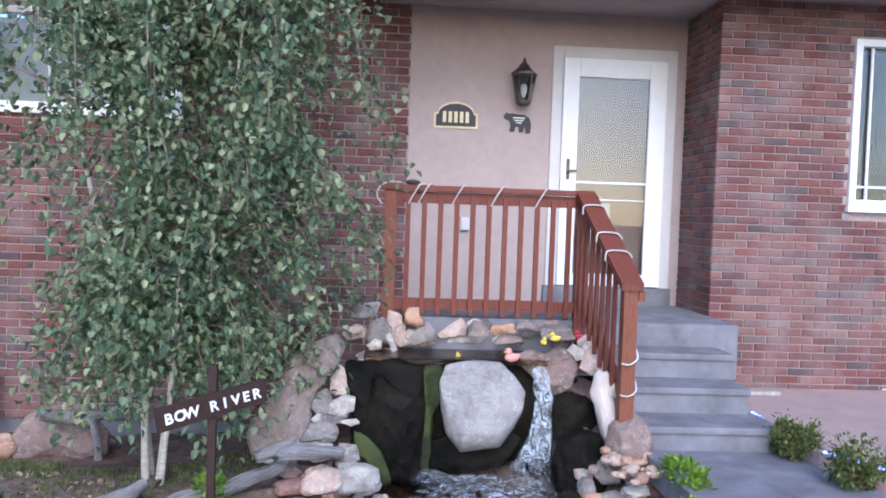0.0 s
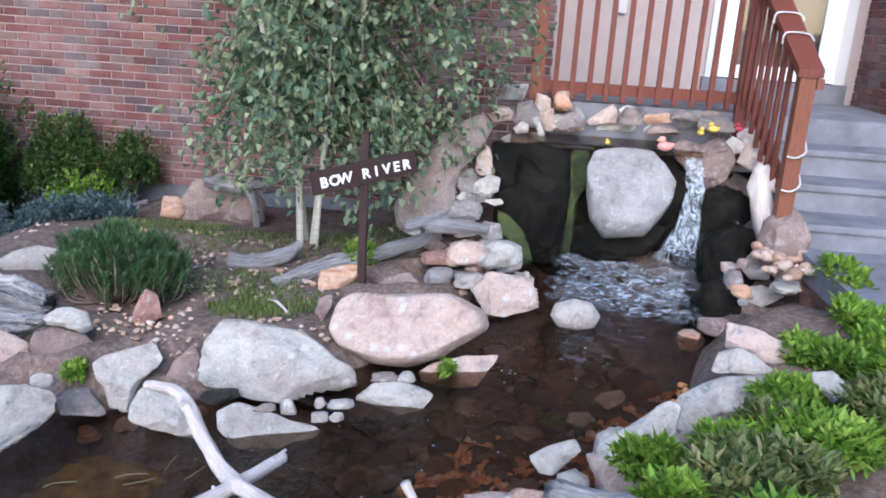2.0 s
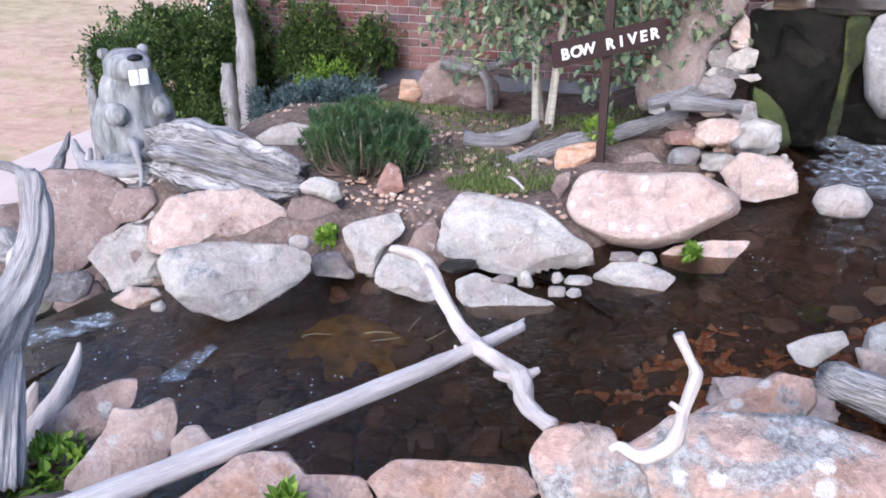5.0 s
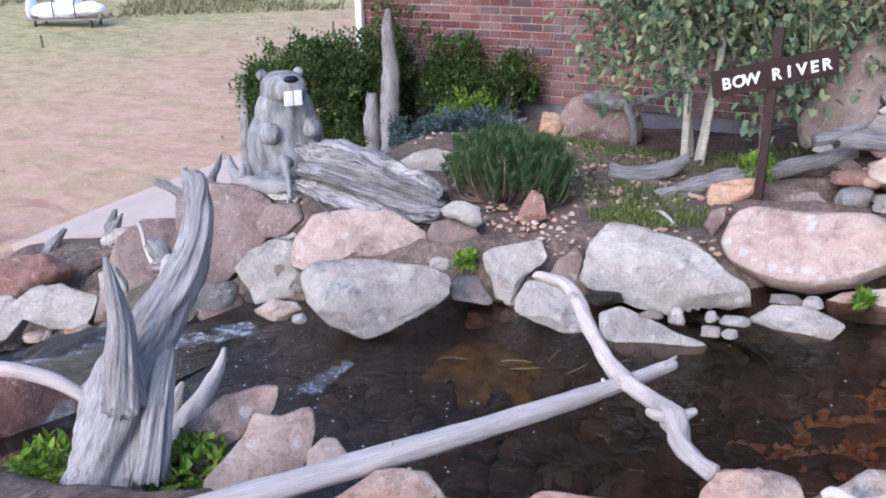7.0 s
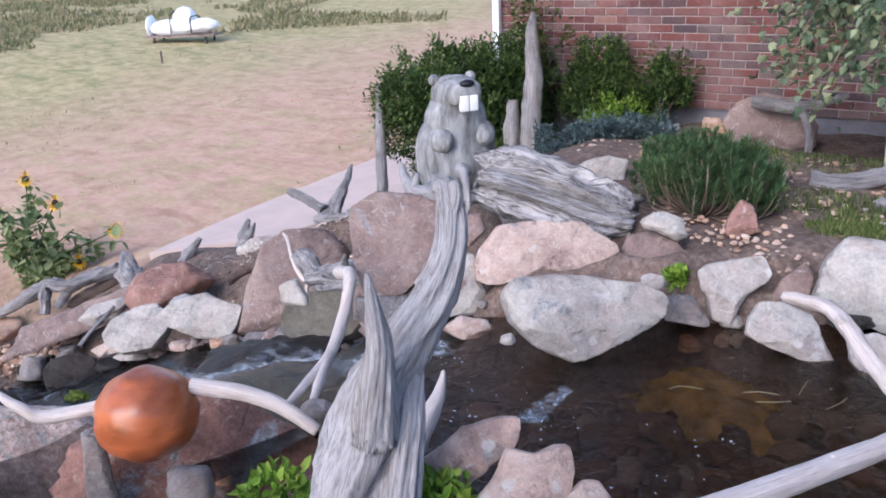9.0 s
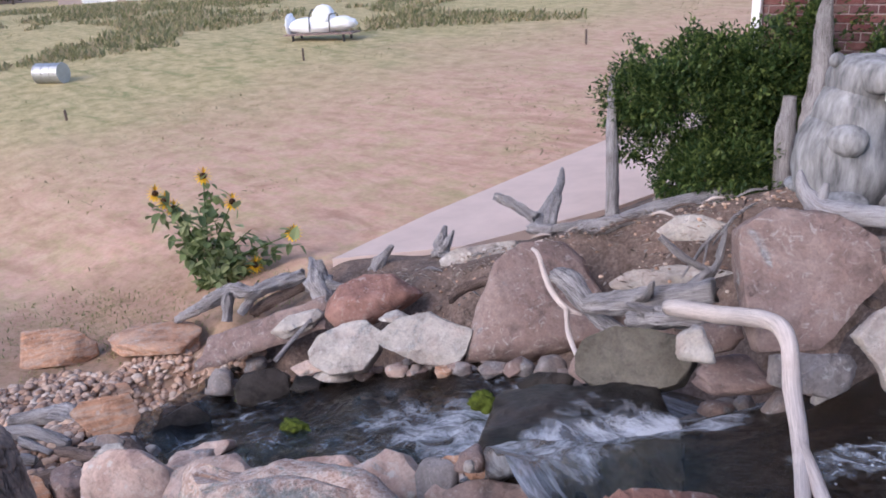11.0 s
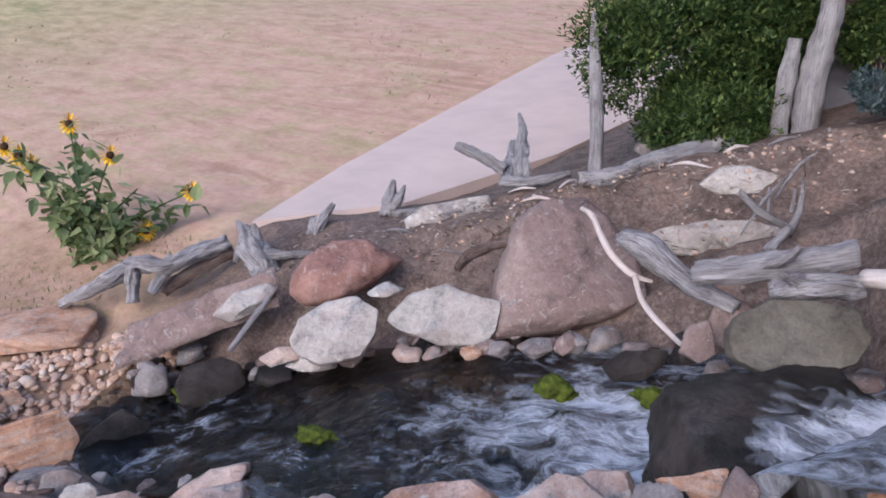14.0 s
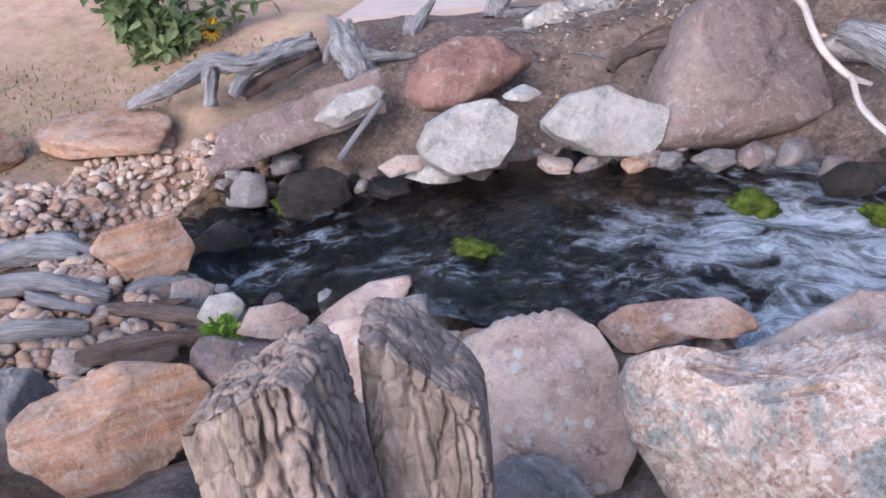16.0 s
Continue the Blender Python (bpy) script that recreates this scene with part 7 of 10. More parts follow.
def wood(name, light, mid, dark, rough=0.85, crack=0.7):
    """Weathered wood: the grain runs along each limb by its stored grain coordinates."""
    m, n, l, b = material(name, rough, 0, 0.2)
    at = n.new("ShaderNodeAttribute")
    at.attribute_name = "grain"
    mp = n.new("ShaderNodeMapping")
    mp.inputs["Scale"].default_value = (5.5, 5.5, 1.3)
    l.new(at.outputs["Vector"], mp.inputs["Vector"])
    streak = noise_at(n, l, mp.outputs[0], 2.6, 6, 0.68, 0.4)
    fine = noise_at(n, l, mp.outputs[0], 9.0, 4, 0.65)
    big = noise_at(n, l, coords(n, l, True), 4.0, 5, 0.6)
    c = ramp(n, l, mix(n, l, 0.65, big, streak), [(0.38, dark), (0.5, mid), (0.62, light)])
    c = mix(n, l, 0.7, c, ramp(n, l, fine, [(0.3, (0.6, 0.58, 0.57)), (0.5, (1, 1, 1)), (0.7, (1.15, 1.15, 1.15))]), "MULTIPLY")
    split_map = n.new("ShaderNodeMapping")
    split_map.inputs["Scale"].default_value = (3.2, 3.2, 0.45)
    l.new(at.outputs["Vector"], split_map.inputs["Vector"])
    line = noise_at(n, l, split_map.outputs[0], 2.4, 4, 0.6, 0.5)
    split = ramp(n, l, line, [(0.47, (1, 1, 1)), (0.492, (0.14, 0.12, 0.11)), (0.502, (0.14, 0.12, 0.11)), (0.522, (1, 1, 1))])
    c = mix(n, l, 0.9 * crack, c, split, "MULTIPLY")
    l.new(c, b.inputs["Base Color"])
    bump(n, l, b, split, crack, 0.02, bump(n, l, b, fine, crack, 0.006, bump(n, l, b, streak, crack, 0.025)))
    return m


DRIFT = wood("grey_driftwood", (0.56, 0.54, 0.54), (0.42, 0.40, 0.40), (0.17, 0.155, 0.15))
SILVER = wood("silver_wood", (0.50, 0.49, 0.50), (0.41, 0.395, 0.40), (0.235, 0.20, 0.185), 0.85, 0.5)
BLEACHED = wood("bleached_wood", (0.74, 0.66, 0.61), (0.66, 0.58, 0.53), (0.47, 0.39, 0.345), 0.85, 0.34)
POLE_WOOD = wood("pale_pole_wood", (0.78, 0.70, 0.65), (0.72, 0.635, 0.585), (0.54, 0.45, 0.40), 0.85, 0.34)
BROWN_WOOD = wood("brown_weathered_wood", (0.36, 0.28, 0.245), (0.25, 0.185, 0.155), (0.09, 0.065, 0.055))


def limb(name, shape, grain, mat, parent):
    ob = part(name, shape, mat, parent, "", True)
    ob.data.attributes.new("grain", "FLOAT_VECTOR", "POINT").data.foreach_set("vector", np.array(grain).ravel())
    return ob


def driftwood(name, limbs, mat, label, category="driftwood", lumps=0.25, groove=0.22, sides=12, seed=1, twist=0.03):
    """A trunk, and a part for each limb that leaves it."""
    made = []
    for i, (p, r) in enumerate(limbs):
        g = []
        made.append((tube(p, r, sides + 4, lumps, seed + i * 3.7, groove, True, twist, 9, g), g))
    if len(made) == 1:
        return tagged(limb(name, *made[0], mat, None), label, category)
    t = thing(name, label, category)
    for i, (shape, g) in enumerate(made):
        limb("trunk" if i == 0 else "limb", shape, g, mat, t)
    return t


# running water on the lower stream
def running_material(name="running_water", deep=True):
    """Clear dark water, white where it breaks into foam."""
    m = bpy.data.materials.new(name)
    m.use_nodes = True
    n, l = m.node_tree.nodes, m.node_tree.links
    foam = n["Principled BSDF"]
    foam.inputs["Base Color"].default_value = (0.62, 0.66, 0.72, 1)
    foam.inputs["Roughness"].default_value = 0.4
    def read(name, out):
        a = n.new("ShaderNodeAttribute")
        a.attribute_name = name
        return a.outputs[out]
    def calc(op, a, c=0.0):
        k = n.new("ShaderNodeMath")
        k.operation = op
        for s, q in zip(k.inputs, (a, c)):
            if hasattr(q, "links"):
                l.new(q, s)
            else:
                s.default_value = q
        return k.outputs[0]
    mp = n.new("ShaderNodeMapping")
    mp.inputs["Scale"].default_value = (1.0, 1.6, 1.0)
    l.new(read("flow", "Vector"), mp.inputs["Vector"])
    strand = noise_at(n, l, mp.outputs[0], 3.2, 6, 0.62, 1.6)
    ridge = calc("SUBTRACT", 1.0, calc("MULTIPLY", calc("ABSOLUTE", calc("SUBTRACT", strand, 0.5)), 9.0))
    broad = noise_at(n, l, mp.outputs[0], 2.0, 5, 0.6, 0.8)
    fine = noise_at(n, l, mp.outputs[0], 22.0, 4, 0.7, 1.0)
    value = calc("ADD", calc("ADD", calc("MULTIPLY", calc("MAXIMUM", ridge, 0.0), 0.17), calc("MULTIPLY", broad, 1.0)), calc("ADD", calc("MULTIPLY", fine, 0.25), read("foam", "Fac")))
    mask = ramp(n, l, value, [(0.78, (0, 0, 0)), (0.96, (0.28, 0.28, 0.28)), (1.15, (0.82, 0.82, 0.82))])
    scale = n.new("ShaderNodeMapRange")
    l.new(value, scale.inputs["Value"])
    scale.inputs["From Min"].default_value, scale.inputs["From Max"].default_value = 0.70, 1.15
    l.new(scale.outputs[0], mask.node.inputs[0])
    e = mask.node.color_ramp.elements
    e[0].position, e[1].position, e[2].position = 0.10, 0.52, 1.0
    clear, shine, water, both = n.new("ShaderNodeBsdfTransparent"), n.new("ShaderNodeBsdfGlossy"), n.new("ShaderNodeMixShader"), n.new("ShaderNodeMixShader")
    clear.inputs[0].default_value = (0.30, 0.27, 0.20, 1)
    shine.inputs["Roughness"].default_value = 0.12
    f = n.new("ShaderNodeFresnel")
    f.inputs["IOR"].default_value = 1.33
    k = n.new("ShaderNodeBump")
    k.inputs["Strength"].default_value, k.inputs["Distance"].default_value = 0.9, 0.03
    l.new(calc("ADD", calc("MULTIPLY", strand, 1.0), calc("MULTIPLY", fine, 0.4)), k.inputs["Height"])
    for s in (f.inputs["Normal"], shine.inputs["Normal"], foam.inputs["Normal"]):
        l.new(k.outputs[0], s)
    l.new(f.outputs[0], water.inputs[0])
    l.new(clear.outputs[0], water.inputs[1])
    l.new(shine.outputs[0], water.inputs[2])
    l.new(mask, both.inputs[0])
    if not deep:
        clear.inputs[0].default_value = (0.9, 0.9, 0.9, 1)
    l.new(water.outputs[0] if deep else clear.outputs[0], both.inputs[1])
    l.new(foam.outputs[0], both.inputs[2])
    l.new(both.outputs[0], n["Material Output"].inputs[0])
    return m


RUNNING, FILM_WATER = running_material(), running_material("thin_water", False)


def stream():
    pts, dense, n = BROOK[5:], [], 46
    for (ax, ay, aw, az), (bx, by, bw, bz) in zip(pts, pts[1:]):
        for t in np.arange(0, 1, 0.03):
            dense.append((ax + t * (bx - ax), ay + t * (by - ay), aw + t * (bw - aw) + 0.18, az + t * (bz - az)))
    dense.append((*pts[-1][:2], pts[-1][2] + 0.18, pts[-1][3]))
    d = np.array(dense)
    for k in range(9):
        d[1:-1] = (d[:-2] + d[1:-1] * 2 + d[2:]) / 4
    v, f, flow, white, run = [], [], [], [], 0.0
    for k in range(len(d)):
        a, b = d[max(k - 2, 0)], d[min(k + 2, len(d) - 1)]
        run += math.hypot(*(d[k] - d[max(k - 1, 0)])[[0, 1, 3]])
        side = np.array([-(b[1] - a[1]), b[0] - a[0]])
        side /= np.hypot(*side)
        for q in range(n + 1):
            s = q / n * 2 - 1
            x, y = d[k][:2] + side * s * (d[k][2] + (0.30 if s < 0 else 0.0) * smooth(-4.7, -5.0, d[k][0]) * smooth(-6.1, -5.5, d[k][0]))
            chop = noise.fractal(Vector((run * 2.6, s * 3.4, 2)), 1, 2, 4)
            step = noise.noise(Vector((run * 1.1, s * 1.6, 7)))
            rise = smooth(-4.75, -5.1, x)
            v.append((x, y, d[k][3] + rise * (0.042 * chop + 0.05 * step)))
            flow.append((run, s * d[k][2], 0.0))
            fall, rapid = smooth(-5.0, -5.2, x) * smooth(-6.15, -5.9, x), smooth(-5.9, -6.2, x) * smooth(-7.7, -6.9, x)
            far = smooth(0.1, 0.8, (y - d[k][1]) / d[k][2])
            lull = noise.noise(Vector((run * 0.9, s * 1.2, 3)))
            white.append(-0.30 * (1 - smooth(-4.8, -5.1, x)) + 0.26 * fall + 0.30 * rapid - 0.05 - 0.16 * far * (1 - 0.8 * fall) + 0.18 * lull)
    for k in range(len(d) - 1):
        for q in range(n):
            a = k * (n + 1) + q
            f.append((a, a + n + 1, a + n + 2, a + 1))
    ob = solo("water_stream", (v, f), RUNNING, "fast running stream breaking white over dark stones", "water", kind="structure", smooth_faces=True)
    ob.data.attributes.new("flow", "FLOAT_VECTOR", "POINT").data.foreach_set("vector", np.array(flow).ravel())
    ob.data.attributes.new("foam", "FLOAT", "POINT").data.foreach_set("value", np.array(white))


stream()
ribbon("water_inlet", [((-3.46, 1.95, -0.565), (-3.54, 1.97, -0.565)), ((-3.46, 1.86, -0.570), (-3.58, 1.84, -0.570)), ((-3.44, 1.74, -0.570), (-3.60, 1.68, -0.570)), ((-3.44, 1.66, -0.570), (-3.56, 1.58, -0.570))], FOAM, "small white ripple between the pools", 0.012, 12, 8)
ribbon("water_ripple", [((-4.05, 2.0, -0.615), (-4.2, 2.15, -0.62)), ((-4.2, 1.85, -0.63), (-4.4, 2.0, -0.645)), ((-4.35, 1.7, -0.65), (-4.6, 1.8, -0.68)), ((-4.45, 1.6, -0.67), (-4.65, 1.65, -0.70))], FOAM, "broken white ripples before the cascade", 0.014, 12, 12)


from mathutils.bvhtree import BVHTree


def water_film():
    """A thin sheet of broken water running over the boulder in the cascade."""
    wet = next(o for o in scene.objects if o.name.startswith("boulder") and o.type == "MESH" and abs(o.location.x - FILM[0]) < 0.02 and abs(o.location.y - FILM[1]) < 0.02)
    m = wet.matrix_world if wet.parent is None else wet.matrix_basis
    tree = BVHTree.FromPolygons([m @ q.co for q in wet.data.vertices], [tuple(p.vertices) for p in wet.data.polygons])
    n, v, f, flow, white = 60, [], [], [], []
    for i in range(n + 1):
        for j in range(n + 1):
            s, t = i / n, j / n
            x, y = -5.10 - 0.9 * s, 2.72 - 0.9 * t - 0.12 * s
            hit = tree.ray_cast(Vector((x, y, 1.0)), Vector((0, 0, -1)))[0]
            z = hit.z if hit is not None else -3.0
            v.append((x, y, max(z, -1.75) + 0.016 + 0.01 * noise.noise(Vector((x * 9, y * 9, 1)))))
            flow.append((s * 1.2, t * 0.9, 3.0))
            edge = smooth(0.0, 0.2, min(s, 1 - s)) * smooth(0.0, 0.2, min(t, 1 - t))
            white.append(-0.36 + 0.66 * edge - 0.26 * smooth(0.45, 0.9, s) + 0.14 * smooth(0.6, 0.2, s))
    for i in range(n):
        for j in range(n):
            a = i * (n + 1) + j
            f.append((a, a + 1, a + n + 2, a + n + 1))
    ob = solo("water_film", (v, f), FILM_WATER, "thin white water running over the dark boulder", "water", kind="structure", smooth_faces=True)
    ob.data.attributes.new("flow", "FLOAT_VECTOR", "POINT").data.foreach_set("vector", np.array(flow).ravel())
    ob.data.attributes.new("foam", "FLOAT", "POINT").data.foreach_set("value", np.array(white))


FILM = (-5.79, 2.26, -1.64)
water_film()

# ---- sign ----
def river_sign():
    t = thing("name_sign", "dark brown wooden sign with white raised letters on a post", "sign", (-2.335, 3.86, -0.27))
    part("post", box(-0.022, -0.012, -0.15, 0.022, 0.03, 0.90, 0.003), DARK_PAINT, t)
    board = part("board", joined([box(-0.31, -0.03, 0.625, 0.30, -0.012, 0.755, 0.003)]), DARK_PAINT, t)
    board.matrix_local = pose(0, 0, 0, 0, 0, 33) @ pose(0.12, 0, 0.01, 0, -10, 0)
    for k, ch in enumerate("BOW RIVER"):
        if ch == " ":
            continue
        cu = bpy.data.curves.new("letter", "FONT")
        cu.body, cu.size, cu.extrude, cu.align_x, cu.offset = ch, 0.078, 0.006, "CENTER", 0.0016
        tmp = new("letter_curve", cu)
        bpy.context.view_layer.update()
        me = bpy.data.meshes.new_from_object(tmp.evaluated_get(bpy.context.evaluated_depsgraph_get()))
        bpy.data.objects.remove(tmp)
        me.materials.clear()
        me.materials.append(LETTER_WHITE)
        ob = new("letter", me)
        ob.parent = board
        x = -0.246 + k * 0.0605
        ob.matrix_local = pose(x, -0.034, 0.661, 90, 0, 0)
        tagged(ob, "white letter " + ch)


river_sign()

# ---- birch ----
def birch():
    t = thing("birch_tree", "young multi-stemmed birch with drooping grey-green leaves", "tree", (-2.95, 4.85, -0.38))
    rnd = np.random.RandomState(7)
    stems = [[(-0.03, 0, 0), (-0.06, 0.05, 0.6), (-0.12, 0.12, 1.3), (-0.15, 0.15, 2.2), (-0.2, 0.2, 3.3), (-0.25, 0.2, 4.0)],
             [(0.05, 0.01, 0), (0.10, 0.06, 0.55), (0.22, 0.05, 1.2), (0.42, 0.0, 2.0), (0.52, 0.0, 2.9), (0.55, 0.05, 3.5)],
             [(-0.01, 0.1, 0), (-0.18, 0.18, 0.9), (-0.45, 0.2, 1.8), (-0.62, 0.15, 2.7), (-0.7, 0.1, 3.3)]]
    for k, s in enumerate(stems):
        part("trunk", tube(s, [0.028, 0.024, 0.02, 0.016, 0.01, 0.005][:len(s)], 9, 0.12, k, 0.05), BARK, t, smooth_faces=True)
    part("stake", tube([(0.10, -0.12, -0.05), (0.13, -0.10, 0.45), (0.17, -0.08, 0.95)], 0.02, 9, 0.1, 5), BARK, t, "pale stake beside the stems", True)
    boughs, pts, ways = [], [], []
    for k in range(190):
        s = stems[(0, 1, 0, 1, 2)[k % 5]]
        u = rnd.uniform(1.3, len(s) - 1.02)
        i = int(u)
        p = np.array(s[i]) + (np.array(s[i + 1]) - np.array(s[i])) * (u - i)
        a = rnd.uniform(0, 2 * math.pi) if k % 3 else rnd.uniform(-1.6, 0.4)
        h = p[2]
        reach = rnd.uniform(0.35, 1.0) * (0.50 + 0.62 * math.sin(min(1.0, max(0.0, (h - 0.35) / 3.2)) * math.pi * 0.9))
        e1 = p + np.array((math.cos(a) * reach * 0.55, math.sin(a) * reach * 0.42, 0.22))
        e2 = p + np.array((math.cos(a) * reach, math.sin(a) * reach * 0.75, 0.10 - 0.25 * rnd.rand()))
        e3 = e2 + np.array((math.cos(a) * 0.10, math.sin(a) * 0.08, -0.22 - 0.3 * rnd.rand()))
        if e2[0] < -0.45 and e2[2] > 1.3 and rnd.rand() < 0.55:
            continue
        boughs.append(tube([tuple(p), tuple(e1), tuple(e2), tuple(e3)], [0.008, 0.006, 0.004, 0.002], 5))
        for seg, n in (((p, e1), 18), ((e1, e2), 58), ((e2, e3), 52)):
            for q in range(n):
                w = seg[0] + (seg[1] - seg[0]) * rnd.rand() + rnd.normal(size=3) * np.array((0.085, 0.075, 0.085))
                pts.append(w)
                ways.append(rnd.normal(size=3) * 0.6 + np.array((math.cos(a) * 0.3, math.sin(a) * 0.3, -0.75)))
    tagged(part("bough_mass", joined(boughs), BROWN_WOOD, t, "thin brown boughs"), kind="stuff")
    n = len(pts)
    crown = part("crown", leaf_fan(pts, ways, rnd.uniform(0.04, 0.075, n), rnd.uniform(0.034, 0.062, n)), BIRCH_LEAF, t, "dense crown of small pointed leaves")
    tagged(crown, kind="stuff")


birch()


# ---- shrubs ----
def shrub(name, at, size, n, leaf, mat, label, seed, stems=9, droop=0.1, lobes=9, category="shrub"):
    t = thing(name, label, category, at)
    rnd = np.random.RandomState(seed)
    sh, st = [], []
    for k in range(lobes):
        d = rnd.normal(size=3)
        d /= np.linalg.norm(d)
        c = np.array((0, 0, size[2])) + d * np.array(size) * rnd.uniform(0.45, 0.95)
        c[2] = max(c[2], size[2] * 0.35)
        s = np.array((min(size[:2]) * 1.15, min(size[:2]), size[2])) * rnd.uniform(0.3, 0.56)
        sh.append(leaves_in(tuple(c), tuple(s), n // lobes, leaf, seed * 31 + k, droop))
        if k < stems:
            st.append(tube([(rnd.uniform(-0.05, 0.05), rnd.uniform(-0.05, 0.05), -0.06), (c[0] * 0.4, c[1] * 0.4, c[2] * 0.6), tuple(c)], [0.012, 0.008, 0.004], 5))
    for k in range(16):
        a, up = rnd.uniform(0, 2 * math.pi), rnd.uniform(0.1, 1.0)
        way = np.array((math.cos(a) * math.sqrt(1 - up * up * 0.8), math.sin(a) * math.sqrt(1 - up * up * 0.8), up))
        m = max(24, n // 260)
        r = rnd.uniform(0.75, 1.3, m)[:, None]
        p = np.array((0, 0, size[2])) + way * np.array(size) * r + rnd.normal(size=(m, 3)) * leaf * 0.7
        sh.append(leaf_fan(p, way + rnd.normal(size=(m, 3)) * 0.7, leaf * rnd.uniform(0.6, 1.2, m), leaf * 0.6 * rnd.uniform(0.6, 1.1, m)))
    tagged(part("stem_mass", joined(st), BROWN_WOOD, t, "thin woody stems"), kind="stuff")
    tagged(part("foliage", joined(sh), mat, t), kind="stuff")
    return t


shrub("corner_shrub", (-7.25, 6.25, -1.35), (0.85, 0.55, 0.72), 24000, 0.055, SHRUB_LEAF, "dense dark green shrub at the house corner", 11, 9, 0.1, 34)
shrub("corner_shrub", (-6.5, 6.55, -1.1), (0.42, 0.22, 0.80), 6500, 0.055, SHRUB_LEAF, "tall dark green shrub against the brick wall", 12, 9, 0.1, 20)
shrub("corner_shrub", (-7.0, 5.95, -1.45), (0.55, 0.35, 0.36), 9000, 0.055, SHRUB_LEAF, "low dark green shrub before the house corner", 17, 9, 0.1, 20)
shrub("wall_shrub", (-5.75, 6.55, -0.75), (0.5, 0.22, 0.44), 6500, 0.05, SHRUB_LEAF, "dark green shrub against the brick wall", 13, 9, 0.1, 22)
shrub("wall_shrub", (-5.15, 6.6, -0.65), (0.3, 0.18, 0.34), 3200, 0.05, SHRUB_LEAF, "low green shrub against the brick wall", 14)
shrub("wall_shrub", (-5.45, 6.3, -0.7), (0.32, 0.2, 0.18), 2000, 0.045, LIME_LEAF, "low bright green shrub before the wall", 15)
for k, (x, y, z, sx) in enumerate(((-5.65, 5.7, -0.74, 0.30), (-5.3, 5.75, -0.66, 0.32), (-5.0, 5.85, -0.6, 0.28))):
    shrub("blue_juniper", (x, y, z), (sx, 0.22, 0.11), 2200, 0.05, BLUE_LEAF, "low blue-grey juniper before the wall", 20 + k, 5, -0.2)


def mugo(at, size, seed):
    """Upright shoots thick with needles."""
    t = thing("dwarf_pine", "dense dark green dwarf pine in the bed", "shrub", at)
    rnd = np.random.RandomState(seed)
    pts, ways, st = [], [], []
    for k in range(230):
        a, r = rnd.uniform(0, 2 * math.pi), math.sqrt(rnd.rand())
        x, y = math.cos(a) * r * size[0], math.sin(a) * r * size[1]
        h = size[2] * (0.5 + 0.55 * math.sqrt(max(0.05, 1 - r * r))) * rnd.uniform(0.72, 1.1)
        tip = np.array((x * 1.1, y * 1.1, h))
        base = tip - np.array((x * 0.25, y * 0.25, 0.16)) + rnd.normal(size=3) * 0.02
        st.append(tube([(x * 0.3, y * 0.3, 0.0), tuple(base), tuple(tip)], [0.007, 0.005, 0.003], 4))
        for q in range(110):
            u = rnd.rand() ** 0.8
            pts.append(base + (tip - base) * u)
            b = rnd.uniform(0, 2 * math.pi)
            ways.append((math.cos(b), math.sin(b), 0.35 + 0.9 * u))
    tagged(part("shoot_mass", joined(st), BROWN_WOOD, t, "brown upright shoots"), kind="stuff")
    n = len(pts)
    tagged(part("needles", leaf_fan(pts, ways, rnd.uniform(0.04, 0.075, n), np.full(n, 0.0055)), PINE_LEAF, t), kind="stuff")


mugo((-3.62, 3.55, -0.34), (0.36, 0.26, 0.36), 5)


def tuft(name, at, size, n, leaf, mat, label, seed, category="plant"):
    t = thing(name, label, category, at)
    tagged(part("leaves", leaves_in((0, 0, size[2] * 0.5), size, n, leaf, seed, -0.2), mat, t), kind="stuff")


# lime-green ground cover on the near bank and small tufts
for k, (x, y, z, sx, sy, n) in enumerate(((-0.99, 1.93, -0.08, 0.11, 0.05, 200), (-0.50, 2.29, -0.10, 0.12, 0.10, 260), (-0.06, 2.86, -0.06, 0.12, 0.12, 220), (0.13, 2.98, -0.03, 0.13, 0.14, 220), (-0.36, 2.19, -0.07, 0.22, 0.14, 420), (-0.04, 2.38, -0.02, 0.20, 0.2, 420),
                                           (-0.64, 2.19, -0.13, 0.15, 0.08, 260), (0.12, 3.3, 0.0, 0.08, 0.2, 120), (0.30, 3.95, 0.02, 0.10, 0.25, 170), (-0.62, 1.93, -0.06, 0.22, 0.14, 380), (-0.36, 2.56, -0.11, 0.13, 0.12, 240), (-0.16, 3.02, -0.09, 0.12, 0.13, 220), (0.22, 3.3, -0.03, 0.14, 0.16, 260), (-0.78, 1.72, -0.01, 0.16, 0.12, 280), (-0.98, 1.60, 0.0, 0.08, 0.05, 110), (-0.70, 1.5, 0.0, 0.16, 0.12, 260), (0.2, 2.6, 0.0, 0.25, 0.25, 480))):
    tuft("ground_cover", (x, y, z), (sx, sy, 0.06), int(n * 2.4), 0.05, GRASS if k % 4 == 1 else LIME_LEAF, "lime green leafy ground cover on the bank", 40 + k)
